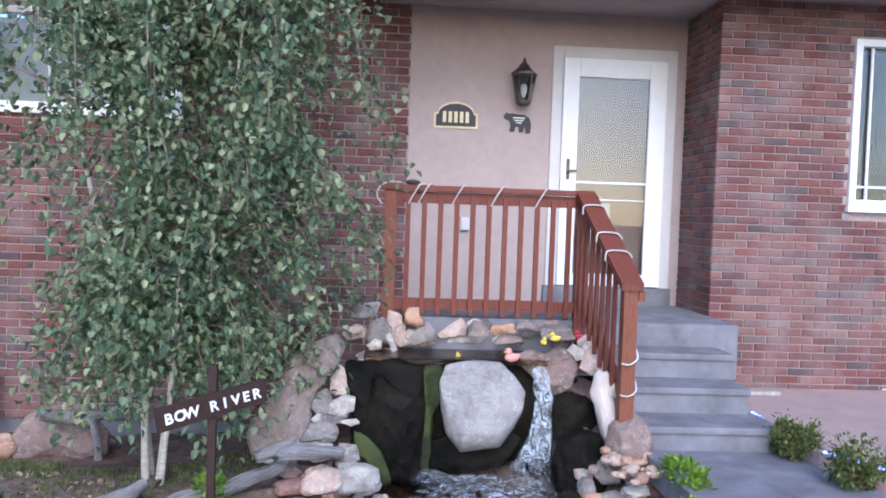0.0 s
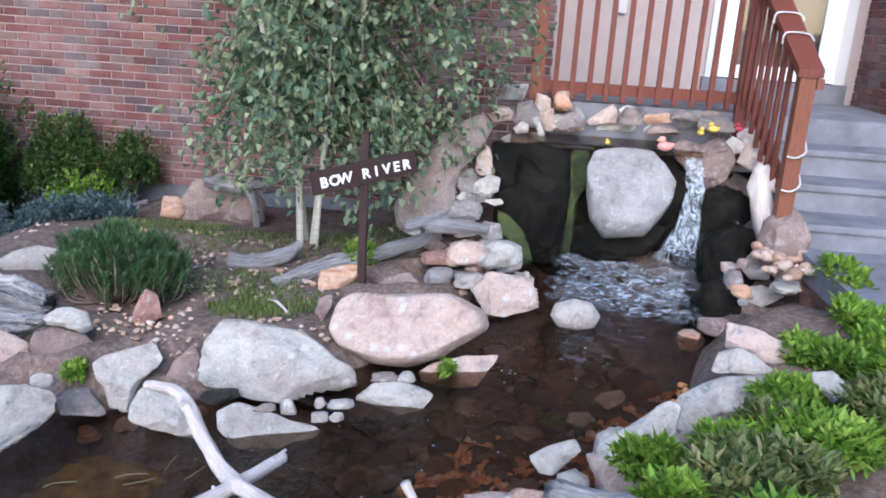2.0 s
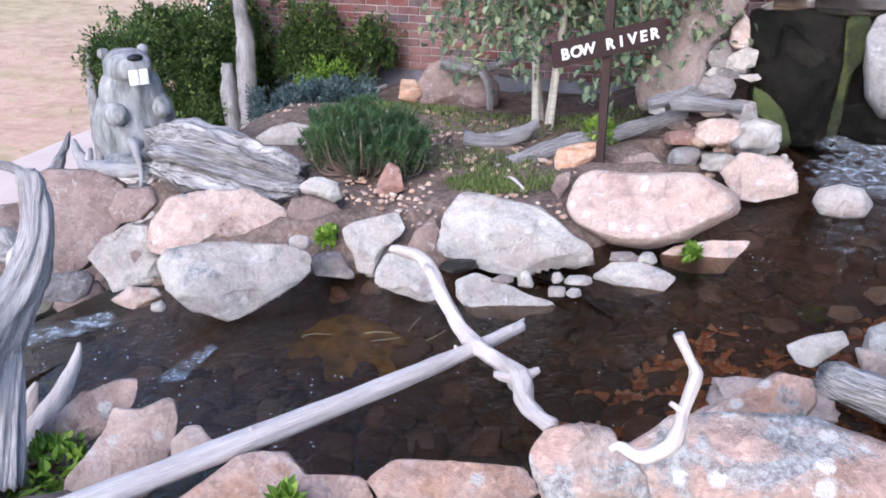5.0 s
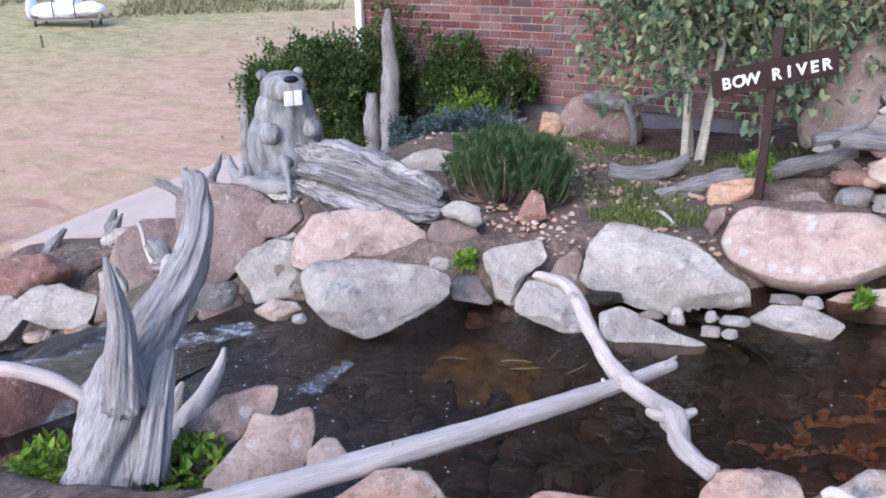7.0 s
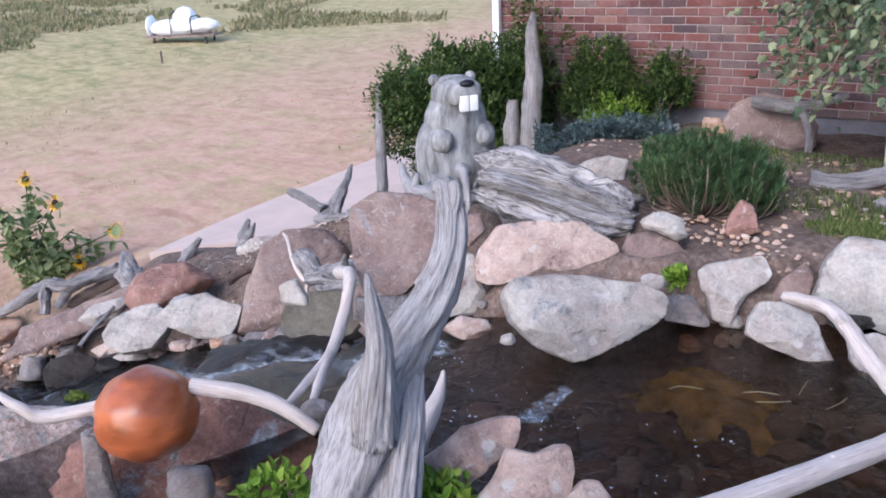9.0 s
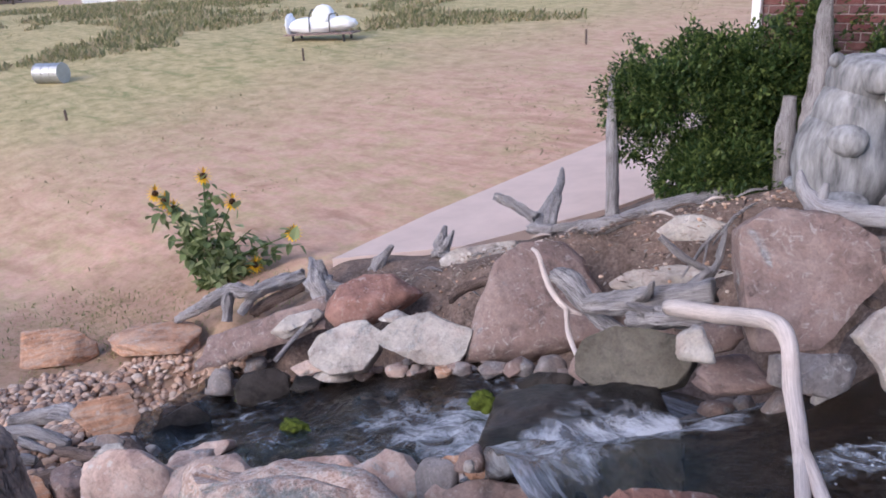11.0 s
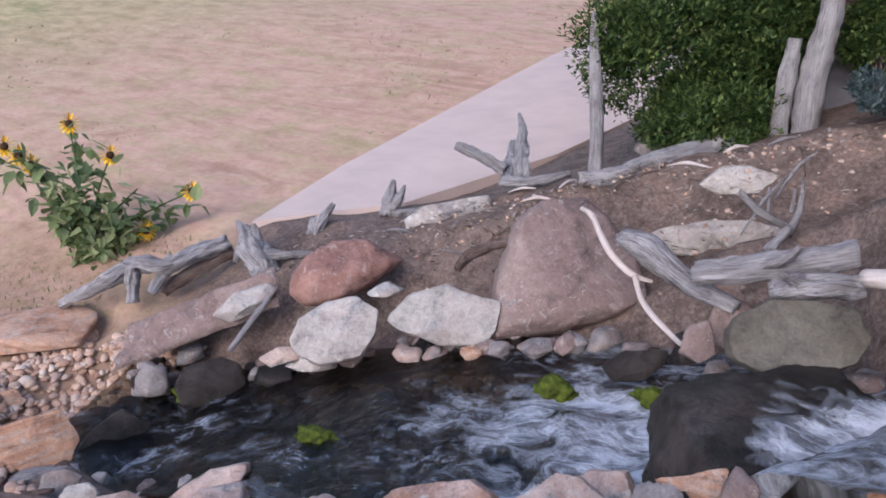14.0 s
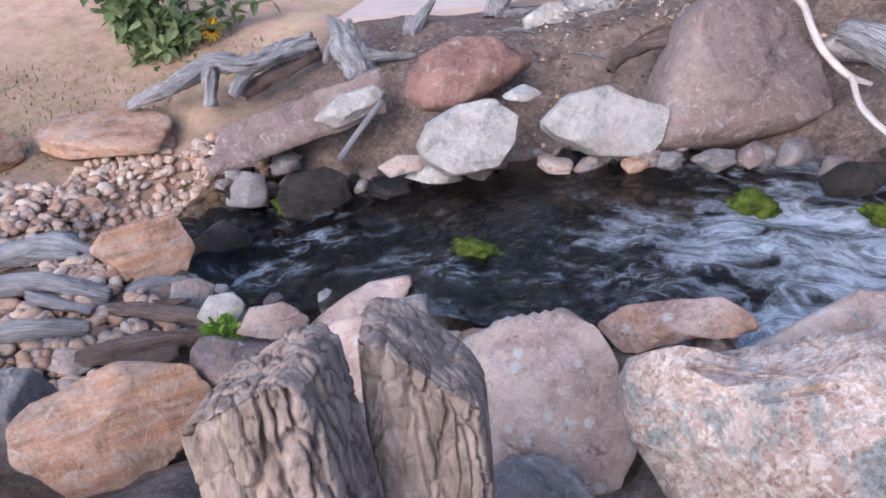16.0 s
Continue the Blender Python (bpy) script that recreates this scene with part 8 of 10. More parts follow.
for k, (x, y, z, s) in enumerate(((-3.40, 1.0, -0.52, 0.12), (-2.47, 0.9, -0.20, 0.02), (-3.44, 2.78, -0.42, 0.045), (-1.76, 3.22, -0.42, 0.025), (-2.42, 4.25, -0.22, 0.10), (-3.88, 0.84, -0.56, 0.10), (-1.12, 1.3, 0.1, 0.05), (-5.0, 0.1, -0.75, 0.16), (-7.28, 0.2, -1.55, 0.12), (-6.75, 0.35, -1.62, 0.1), (-8.9, 1.1, -2.4, 0.08))):
    tuft("green_tuft", (x, y, z), (s, s, s * 0.8), int(90 + 2500 * s * s * 6), 0.045, LIME_LEAF, "small bright green tuft between the rocks", 60 + k)


def grass_patch(name, spots, label, mat=GRASS, tall=0.09, seed=80, n=240):
    rnd = np.random.RandomState(seed)
    pts, ways, ln = [], [], []
    for x, y, rx, ry in spots:
        a, r = rnd.uniform(0, 2 * math.pi, n), np.sqrt(rnd.rand(n))
        px, py = x + np.cos(a) * r * rx, y + np.sin(a) * r * ry
        pz = land(px, py)
        pts += list(np.stack([px, py, pz], -1))
        ways += list(rnd.normal(size=(n, 3)) * 0.35 + np.array((0, 0, 1)))
        ln += list(rnd.uniform(0.4, 1.3, n) * tall)
    return solo(name, leaf_fan(pts, ways, ln, np.array(ln) * 0.22), mat, label, "grass", kind="stuff")


EDGE_GRASS = leaf_material("green_grass", (0.07, 0.12, 0.03), (0.14, 0.19, 0.06), (0.24, 0.27, 0.10))
grass_patch("bed_weeds", [(-3.1, 4.9, 0.6, 0.5), (-3.9, 4.6, 0.5, 0.5), (-3.2, 3.9, 0.5, 0.25), (-2.75, 3.6, 0.3, 0.2), (-4.2, 5.4, 0.5, 0.4), (-2.4, 5.2, 0.6, 0.4), (-2.9, 3.5, 0.2, 0.15)], "short green weeds on the bare bed", EDGE_GRASS, tall=0.045, n=800)
grass_patch("edge_grass", [(-12.4, 2.9, 1.1, 0.7), (-13.3, 2.3, 1.2, 0.9), (-11.7, 4.0, 0.8, 0.5)], "green grass round the sunflowers", EDGE_GRASS, tall=0.045, n=480, seed=81)


def dry_field():
    rnd = np.random.RandomState(82)
    n = 26000
    r = 9 + 50 * rnd.rand(n) ** 1.6
    a = rnd.uniform(math.radians(112), math.radians(186), n)
    x, y = -3 + np.cos(a) * r, 1 + np.sin(a) * r
    keep = np.array([noise.noise(Vector((p * 0.28, q * 0.28, 1))) + 0.5 * noise.noise(Vector((p * 1.3, q * 1.3, 5))) > 0.15 - 0.5 * max(0, (s - 22) / 25) for p, q, s in zip(x, y, r)]) & (x < -11.6)
    x, y = x[keep], y[keep]
    m = len(x)
    z = land(x, y)
    ln = rnd.uniform(0.03, 0.09, m) * (0.6 + np.hypot(x, y) / 40)
    return solo("dry_grass", leaf_fan(np.stack([x, y, z], -1), rnd.normal(size=(m, 3)) * np.array((1, 1, 0.25)) + np.array((0, 0, 0.2)), ln * 1.1, ln * 0.28), DRY_GRASS, "sparse dry grass tufts over the yard", "grass", kind="stuff")


dry_field()

# ---- wood in and round the pond ----
driftwood("pond_pole", [([(-2.98, 0.32, -0.06), (-2.81, 0.74, -0.13), (-2.52, 1.5, -0.26), (-2.36, 1.95, -0.33), (-2.27, 2.2, -0.36)], [0.034, 0.031, 0.029, 0.026, 0.021]),
                        ([(-2.52, 1.50, -0.245), (-2.525, 1.498, -0.225)], [0.010, 0.005]), ([(-2.40, 1.86, -0.295), (-2.405, 1.855, -0.280)], [0.009, 0.004]), ([(-2.68, 1.08, -0.170), (-2.682, 1.075, -0.152)], [0.009, 0.004]), ([(-2.29, 2.12, -0.335), (-2.27, 2.23, -0.345)], [0.012, 0.005])], POLE_WOOD, "long straight bleached pole lying across the pond", "pole", 0.10, 0.16, 26, 1)
driftwood("pond_branch", [([(-2.89, 2.38, -0.22), (-2.74, 2.32, -0.20), (-2.66, 2.25, -0.22), (-2.60, 2.18, -0.25), (-2.43, 2.0, -0.31), (-2.34, 1.92, -0.31), (-2.25, 1.86, -0.31), (-2.14, 1.75, -0.29), (-2.09, 1.64, -0.29), (-2.03, 1.57, -0.28), (-1.97, 1.52, -0.27)], [0.018, 0.026, 0.027, 0.026, 0.024, 0.029, 0.024, 0.036, 0.025, 0.024, 0.022]),
                          ([(-2.15, 1.76, -0.29), (-2.20, 1.73, -0.275), (-2.215, 1.72, -0.265)], [0.022, 0.015, 0.009]), ([(-2.12, 1.76, -0.275), (-2.09, 1.79, -0.262)], [0.02, 0.010]), ([(-2.36, 1.92, -0.32), (-2.40, 1.89, -0.325)], [0.018, 0.008]), ([(-2.66, 2.24, -0.21), (-2.68, 2.22, -0.185)], [0.016, 0.008])], BLEACHED, "crooked bleached branch hanging into the pond", "branch", 0.35, 0.16, 18, 2)
driftwood("bank_stick", [([(-1.690, 0.695, 0.342), (-1.676, 0.70, 0.350), (-1.646, 0.70, 0.340), (-1.622, 0.708, 0.344), (-1.602, 0.722, 0.358), (-1.594, 0.740, 0.380), (-1.594, 0.757, 0.394), (-1.587, 0.78, 0.425), (-1.584, 0.797, 0.446), (-1.590, 0.803, 0.457), (-1.602, 0.81, 0.474), (-1.613, 0.81, 0.494), (-1.617, 0.81, 0.502)], [0.005, 0.008, 0.010, 0.012, 0.013, 0.0105, 0.009, 0.0095, 0.010, 0.0085, 0.0085, 0.0095, 0.010]),
                         ([(-1.592, 0.757, 0.398), (-1.605, 0.757, 0.404), (-1.614, 0.757, 0.409)], [0.008, 0.005, 0.004])], BLEACHED, "short crooked bleached stick lying on a boulder", "stick", 0.3, 0.14, 14, 3)
driftwood("tall_snag", [([(-3.526, 0.720, -0.732), (-3.563, 0.800, -0.561), (-3.579, 0.870, -0.412), (-3.571, 0.930, -0.268), (-3.564, 1.000, -0.130), (-3.527, 1.080, -0.006), (-3.479, 1.140, 0.109), (-3.466, 1.200, 0.216), (-3.490, 1.250, 0.320), (-3.527, 1.270, 0.400)], [0.165, 0.150, 0.125, 0.112, 0.098, 0.076, 0.060, 0.045, 0.038, 0.024]),
                        ([(-3.50, 0.90, -0.20), (-3.48, 0.90, -0.063), (-3.47, 0.91, 0.066), (-3.485, 0.915, 0.165), (-3.50, 0.92, 0.255)], [0.060, 0.046, 0.034, 0.020, 0.005]),
                        ([(-3.480, 1.245, 0.310), (-3.478, 1.262, 0.365), (-3.486, 1.268, 0.405)], [0.026, 0.020, 0.009]),
                        ([(-3.540, 1.262, 0.370), (-3.556, 1.272, 0.412)], [0.018, 0.007]),
                        ([(-3.420, 0.880, -0.420), (-3.447, 0.970, -0.213), (-3.479, 1.040, -0.107), (-3.511, 1.100, 0.010)], [0.050, 0.040, 0.030, 0.014])], SILVER, "tall silvery weathered snag on the near bank", "snag", 0.12, 0.38, 60, 4, 0.03)
driftwood("pointed_root", [([(-3.651, 1.13, -0.60), (-3.694, 1.22, -0.545), (-3.709, 1.33, -0.487), (-3.721, 1.42, -0.428), (-3.735, 1.47, -0.392), (-3.746, 1.50, -0.360)], [0.060, 0.050, 0.036, 0.024, 0.015, 0.006]), ([(-3.758, 1.120, -0.659), (-3.775, 1.200, -0.564), (-3.768, 1.260, -0.469), (-3.753, 1.300, -0.406)], [0.054, 0.047, 0.030, 0.005])], BLEACHED, "pale pointed root tips beside the pond", "root", 0.15, 0.3, 20, 5)
driftwood("curved_branch", [([(-4.26, 0.86, -0.27), (-4.13, 0.94, -0.29), (-4.03, 1.01, -0.34), (-3.93, 1.07, -0.43)], [0.026, 0.026, 0.025, 0.02])], BLEACHED, "curved bleached branch resting on the red boulder", "branch", 0.1, 0.1, 10, 6)
driftwood("curved_branch", [([(-4.42, 0.66, -0.29), (-4.55, 0.53, -0.31), (-4.61, 0.48, -0.27), (-4.70, 0.46, -0.24)], [0.022, 0.022, 0.018, 0.01])], BLEACHED, "bleached branch beside the wooden ball", "branch", 0.1, 0.1, 10, 7)
driftwood("forked_branch", [([(-5.600, 2.810, -0.840), (-5.180, 2.470, -0.640), (-4.860, 2.180, -0.470), (-4.745, 2.060, -0.470), (-4.670, 1.930, -0.560), (-4.552, 1.718, -0.623), (-4.429, 1.431, -0.623), (-4.389, 1.302, -0.629)], [0.042, 0.038, 0.032, 0.031, 0.029, 0.025, 0.019, 0.011]),
                            ([(-4.552, 1.718, -0.623), (-4.396, 1.497, -0.623), (-4.299, 1.360, -0.633)], [0.024, 0.02, 0.01])], BLEACHED, "forked bleached branch arching over the pool outlet", "branch", 0.12, 0.1, 12, 8)
driftwood("hollow_log", [([(-4.620, 3.010, -0.150), (-4.463, 3.060, -0.175), (-4.237, 3.140, -0.243), (-4.029, 3.200, -0.308), (-3.870, 3.265, -0.345)], [0.130, 0.165, 0.165, 0.150, 0.105])], DRIFT, "thick cracked grey log lying beside the statue", "log", 0.16, 0.8, 150, 9, 0.0)
driftwood("hanging_twig", [([(-4.69, 2.92, -0.10), (-4.66, 2.88, -0.10), (-4.61, 2.84, -0.19), (-4.59, 2.81, -0.28), (-4.63, 2.77, -0.40)], [0.044, 0.028, 0.016, 0.013, 0.006]), ([(-4.59, 2.81, -0.28), (-4.55, 2.80, -0.25)], [0.009, 0.003])], SILVER, "bleached twig hanging from the log", "twig", 0.25, 0.2, 9, 10)
driftwood("root_piece", [([(-5.06, 2.85, -0.09), (-5.03, 2.84, -0.18), (-4.923, 2.82, -0.244), (-4.767, 2.86, -0.239), (-4.593, 2.90, -0.235)], [0.008, 0.032, 0.055, 0.045, 0.034]), ([(-4.96, 2.83, -0.22), (-4.95, 2.85, -0.13)], [0.03, 0.01])], SILVER, "knotty bleached root before the statue", "root", 0.3, 0.3, 12, 11)
driftwood("bed_log", [([(-3.26, 4.21, -0.28), (-3.1, 4.25, -0.30), (-2.95, 4.33, -0.27), (-2.85, 4.42, -0.20)], [0.045, 0.05, 0.05, 0.035])], DRIFT, "short grey log lying under the birch", "log", 0.15, 0.3, 12, 12)
driftwood("bed_root", [([(-2.86, 3.92, -0.33), (-2.70, 4.08, -0.27), (-2.45, 4.22, -0.22), (-2.19, 4.37, -0.14), (-1.96, 4.48, -0.07)], [0.05, 0.055, 0.05, 0.045, 0.03]), ([(-2.8, 4.05, -0.3), (-2.6, 4.2, -0.22), (-2.42, 4.3, -0.2)], [0.03, 0.035, 0.02])], DRIFT, "long grey twisted root lying under the sign", "root", 0.2, 0.5, 14, 13)
driftwood("pile_root", [([(-2.15, 4.2, 0.03), (-2.03, 4.27, 0.06), (-1.93, 4.33, 0.12)], [0.035, 0.04, 0.012]), ([(-2.05, 4.25, 0.03), (-1.9, 4.33, 0.03), (-1.66, 4.42, 0.0)], [0.04, 0.05, 0.035])], DRIFT, "grey root lying over the stone pile", "root", 0.25, 0.4, 12, 14)
driftwood("boulder_branch", [([(-4.15, 6.0, -0.20), (-3.9, 6.05, -0.24), (-3.72, 6.1, -0.22), (-3.5, 6.15, -0.14)], [0.05, 0.05, 0.04, 0.02]), ([(-3.8, 6.05, -0.24), (-3.72, 6.02, -0.4), (-3.7, 6.0, -0.6)], [0.03, 0.03, 0.03])], DRIFT, "grey branch propped on the boulder by the wall", "branch", 0.15, 0.3, 10, 15)
driftwood("white_driftwood", [([(0.02, 4.72, 0.48), (0.0, 4.68, 0.36), (0.04, 4.6, 0.15), (0.07, 4.54, -0.02)], [0.045, 0.07, 0.065, 0.045]), ([(0.05, 4.66, 0.36), (0.09, 4.64, 0.42)], [0.045, 0.02])], BLEACHED, "bleached driftwood slab leaning beside the waterfall", "driftwood", 0.2, 0.3, 14, 16)
driftwood("bank_log", [([(-1.335, 1.40, 0.135), (-1.30, 1.40, 0.125), (-1.21, 1.40, 0.105), (-1.11, 1.41, 0.085), (-0.90, 1.44, 0.05)], [0.030, 0.044, 0.046, 0.048, 0.046])], DRIFT, "short ringed grey log among the ground cover", "log", 0.2, 0.5, 30, 17)
# posts and dead stems by the house
driftwood("tall_post", [([(-6.22, 6.1, -1.15), (-6.24, 6.1, -0.7), (-6.20, 6.1, -0.2), (-6.22, 6.1, 0.2), (-6.20, 6.1, 0.45)], [0.10, 0.10, 0.085, 0.06, 0.02])], DRIFT, "tall grey weathered post", "post", 0.2, 0.4, 14, 18)
driftwood("short_post", [([(-6.42, 6.05, -1.15), (-6.42, 6.05, -0.7), (-6.41, 6.06, -0.36)], [0.075, 0.075, 0.05])], DRIFT, "short grey weathered post", "post", 0.2, 0.4, 12, 19)
driftwood("thin_post", [([(-7.74, 5.56, -1.55), (-7.80, 5.64, -1.1), (-7.92, 5.8, -0.6), (-8.0, 5.92, -0.26)], [0.065, 0.055, 0.045, 0.02])], DRIFT, "thin grey weathered post beside the shrub", "post", 0.15, 0.35, 12, 20)
driftwood("dead_root", [([(-5.32, 6.45, -0.8), (-5.2, 6.5, -0.62), (-5.12, 6.52, -0.45)], [0.05, 0.045, 0.015]), ([(-5.2, 6.5, -0.66), (-4.92, 6.5, -0.56)], [0.03, 0.02]), ([(-5.15, 6.45, -0.72), (-4.85, 6.45, -0.66)], [0.03, 0.02])], DRIFT, "grey dead root lying before the wall", "root", 0.25, 0.4, 10, 21)
# on the slope towards the concrete
driftwood("slope_log", [([(-7.67, 4.95, -1.40), (-7.46, 5.07, -1.38), (-7.16, 5.36, -1.28), (-6.72, 5.76, -1.16)], [0.055, 0.07, 0.08, 0.085])], DRIFT, "pale grey log lying on the slope", "log", 0.12, 0.35, 14, 22)
driftwood("white_stick", [([(-7.21, 3.74, -1.15), (-7.12, 3.70, -1.18), (-6.97, 3.62, -1.34), (-6.81, 3.58, -1.44), (-6.68, 3.60, -1.47)], [0.012, 0.018, 0.020, 0.019, 0.010]), ([(-6.78, 3.56, -1.44), (-6.68, 3.45, -1.55), (-6.50, 3.30, -1.60), (-6.33, 3.15, -1.61)], [0.018, 0.017, 0.015, 0.010])], BLEACHED, "thin crooked white stick leaning on the boulder", "stick", 0.25, 0.15, 10, 23)
driftwood("grey_log", [([(-6.90, 3.61, -1.24), (-6.73, 3.55, -1.25), (-6.43, 3.42, -1.34), (-6.15, 3.30, -1.36)], [0.055, 0.072, 0.062, 0.036])], DRIFT, "blunt grey log end above the cascade", "log", 0.22, 0.5, 30, 24)
driftwood("grey_log", [([(-6.38, 3.25, -1.20), (-6.15, 3.28, -1.13), (-5.97, 3.30, -1.07), (-5.65, 3.36, -0.96)], [0.062, 0.066, 0.066, 0.062]), ([(-6.05, 3.27, -1.08), (-5.95, 3.20, -0.99), (-5.90, 3.16, -0.90)], [0.035, 0.025, 0.012])], DRIFT, "knotty grey log lying above the cascade", "log", 0.25, 0.5, 30, 25)
driftwood("grey_root", [([(-5.98, 3.05, -1.12), (-5.82, 3.10, -1.06), (-5.61, 3.20, -1.05)], [0.042, 0.068, 0.058]), ([(-5.86, 3.06, -1.04), (-5.95, 2.98, -0.98)], [0.04, 0.015])], DRIFT, "short knotty grey root under the logs", "root", 0.45, 0.6, 30, 27)
driftwood("twig_tangle", [([(-6.33, 3.97, -0.95), (-6.2, 4.01, -1.06), (-6.04, 4.08, -1.16)], [0.02, 0.025, 0.02]), ([(-6.02, 4.25, -0.91), (-6.01, 4.16, -1.08), (-6.04, 4.08, -1.2)], [0.008, 0.02, 0.03]), ([(-6.06, 4.3, -0.98), (-6.05, 4.2, -1.1)], [0.006, 0.012]), ([(-6.04, 4.08, -1.16), (-6.1, 3.9, -1.25)], [0.03, 0.035])], DRIFT, "tangle of dead grey twigs on the slope", "twigs", 0.25, 0.3, 9, 28)
# stumps on the slope
driftwood("root_stump", [([(-8.45, 5.35, -1.70), (-8.55, 5.62, -1.62), (-8.72, 5.95, -1.50)], [0.05, 0.07, 0.02]), ([(-8.35, 5.4, -1.68), (-8.45, 5.6, -1.55), (-8.62, 5.95, -1.36), (-8.75, 6.15, -1.28)], [0.06, 0.07, 0.035, 0.01]), ([(-8.55, 5.45, -1.62), (-8.8, 5.4, -1.50), (-9.0, 5.35, -1.44)], [0.06, 0.05, 0.035]), ([(-8.5, 5.3, -1.68), (-8.2, 5.3, -1.62), (-7.95, 5.5, -1.56)], [0.05, 0.04, 0.03])], DRIFT, "spiky grey root stump beside the concrete", "stump", 0.4, 0.6, 30, 29)
driftwood("small_stump", [([(-9.55, 5.05, -2.12), (-9.56, 5.1, -1.98), (-9.58, 5.2, -1.82)], [0.08, 0.06, 0.015]), ([(-9.5, 5.05, -2.08), (-9.46, 5.12, -1.95), (-9.44, 5.18, -1.84)], [0.06, 0.04, 0.01]), ([(-9.45, 5.0, -2.08), (-9.2, 5.15, -2.03)], [0.04, 0.02])], DRIFT, "small grey stump with two points", "stump", 0.4, 0.6, 30, 30)
driftwood("small_stump", [([(-10.05, 4.55, -2.32), (-10.04, 4.62, -2.18), (-9.98, 4.78, -2.0)], [0.075, 0.06, 0.02]), ([(-10.08, 4.6, -2.25), (-10.14, 4.66, -2.14)], [0.05, 0.02])], DRIFT, "small knotty grey stump", "stump", 0.4, 0.6, 30, 31)
driftwood("small_stump", [([(-10.08, 3.93, -2.42), (-10.16, 3.96, -2.34), (-10.30, 4.00, -2.23), (-10.40, 4.05, -2.13), (-10.54, 4.10, -2.06)], [0.10, 0.115, 0.11, 0.07, 0.012]), ([(-10.22, 4.0, -2.24), (-10.27, 4.04, -2.12), (-10.30, 4.06, -2.02)], [0.07, 0.05, 0.015]), ([(-10.15, 4.00, -2.27), (-9.97, 4.10, -2.26), (-9.78, 4.20, -2.24)], [0.06, 0.035, 0.016]), ([(-10.35, 4.0, -2.2), (-10.45, 4.0, -2.28), (-10.5, 3.98, -2.4)], [0.05, 0.035, 0.02])], DRIFT, "splintered grey stump on the slope", "stump", 0.35, 0.6, 36, 32)
driftwood("edge_root", [([(-11.84, 3.10, -2.80), (-11.60, 3.20, -2.66), (-11.40, 3.30, -2.54), (-11.22, 3.50, -2.42), (-10.93, 3.60, -2.38), (-10.83, 3.85, -2.34), (-10.71, 4.10, -2.32)], [0.035, 0.055, 0.070, 0.075, 0.066, 0.08, 0.09]), ([(-11.22, 3.45, -2.44), (-11.20, 3.40, -2.60), (-11.18, 3.36, -2.72)], [0.06, 0.055, 0.05]), ([(-10.95, 3.70, -2.36), (-11.0, 3.55, -2.52), (-11.02, 3.45, -2.62)], [0.06, 0.05, 0.04])], DRIFT, "long grey gnarled root along the edge of the yard", "root", 0.4, 0.55, 24, 33)
driftwood("edge_root", [([(-11.05, 3.6, -2.68), (-10.9, 3.8, -2.55), (-10.68, 4.15, -2.40)], [0.05, 0.06, 0.06])], BROWN_WOOD, "brown root along the edge of the slope", "root", 0.2, 0.4, 12, 34)
driftwood("thin_stick", [([(-9.6, 2.95, -2.52), (-9.55, 3.15, -2.35), (-9.52, 3.35, -2.22)], [0.022, 0.022, 0.018])], DRIFT, "short grey stick on the slab", "stick", 0.1, 0.2, 9, 36)
driftwood("brown_root", [([(-8.1, 3.75, -1.80), (-8.05, 3.9, -1.72), (-7.85, 4.1, -1.66), (-7.65, 4.1, -1.72)], [0.03, 0.045, 0.04, 0.03])], BROWN_WOOD, "brown root beside the big boulder", "root", 0.3, 0.4, 10, 37)
driftwood("slope_stick", [([(-8.35, 4.6, -1.80), (-8.1, 4.75, -1.68), (-7.75, 4.95, -1.55)], [0.015, 0.022, 0.018])], BROWN_WOOD, "thin brown stick on the slope", "stick", 0.2, 0.3, 8, 38)
driftwood("shore_wood", [([(-9.9, 1.15, -2.75), (-9.75, 1.35, -2.66), (-9.6, 1.6, -2.68)], [0.06, 0.075, 0.04]), ([(-9.8, 1.1, -2.75), (-9.55, 1.3, -2.7)], [0.05, 0.03])], DRIFT, "pale weathered wood on the pebble shore", "driftwood", 0.25, 0.5, 12, 39)
driftwood("shore_wood", [([(-9.5, 0.75, -2.55), (-9.25, 0.95, -2.48), (-9.05, 1.2, -2.52)], [0.04, 0.055, 0.03]), ([(-9.3, 0.8, -2.52), (-9.1, 1.0, -2.5)], [0.05, 0.03])], BROWN_WOOD, "split brown wood on the pebble shore", "driftwood", 0.3, 0.5, 12, 40)
driftwood("shore_wood", [([(-8.35, 0.75, -2.28), (-8.15, 0.95, -2.2), (-7.95, 1.05, -2.18)], [0.035, 0.045, 0.025])], BROWN_WOOD, "flat brown wood scrap on the bank", "driftwood", 0.3, 0.5, 10, 41)
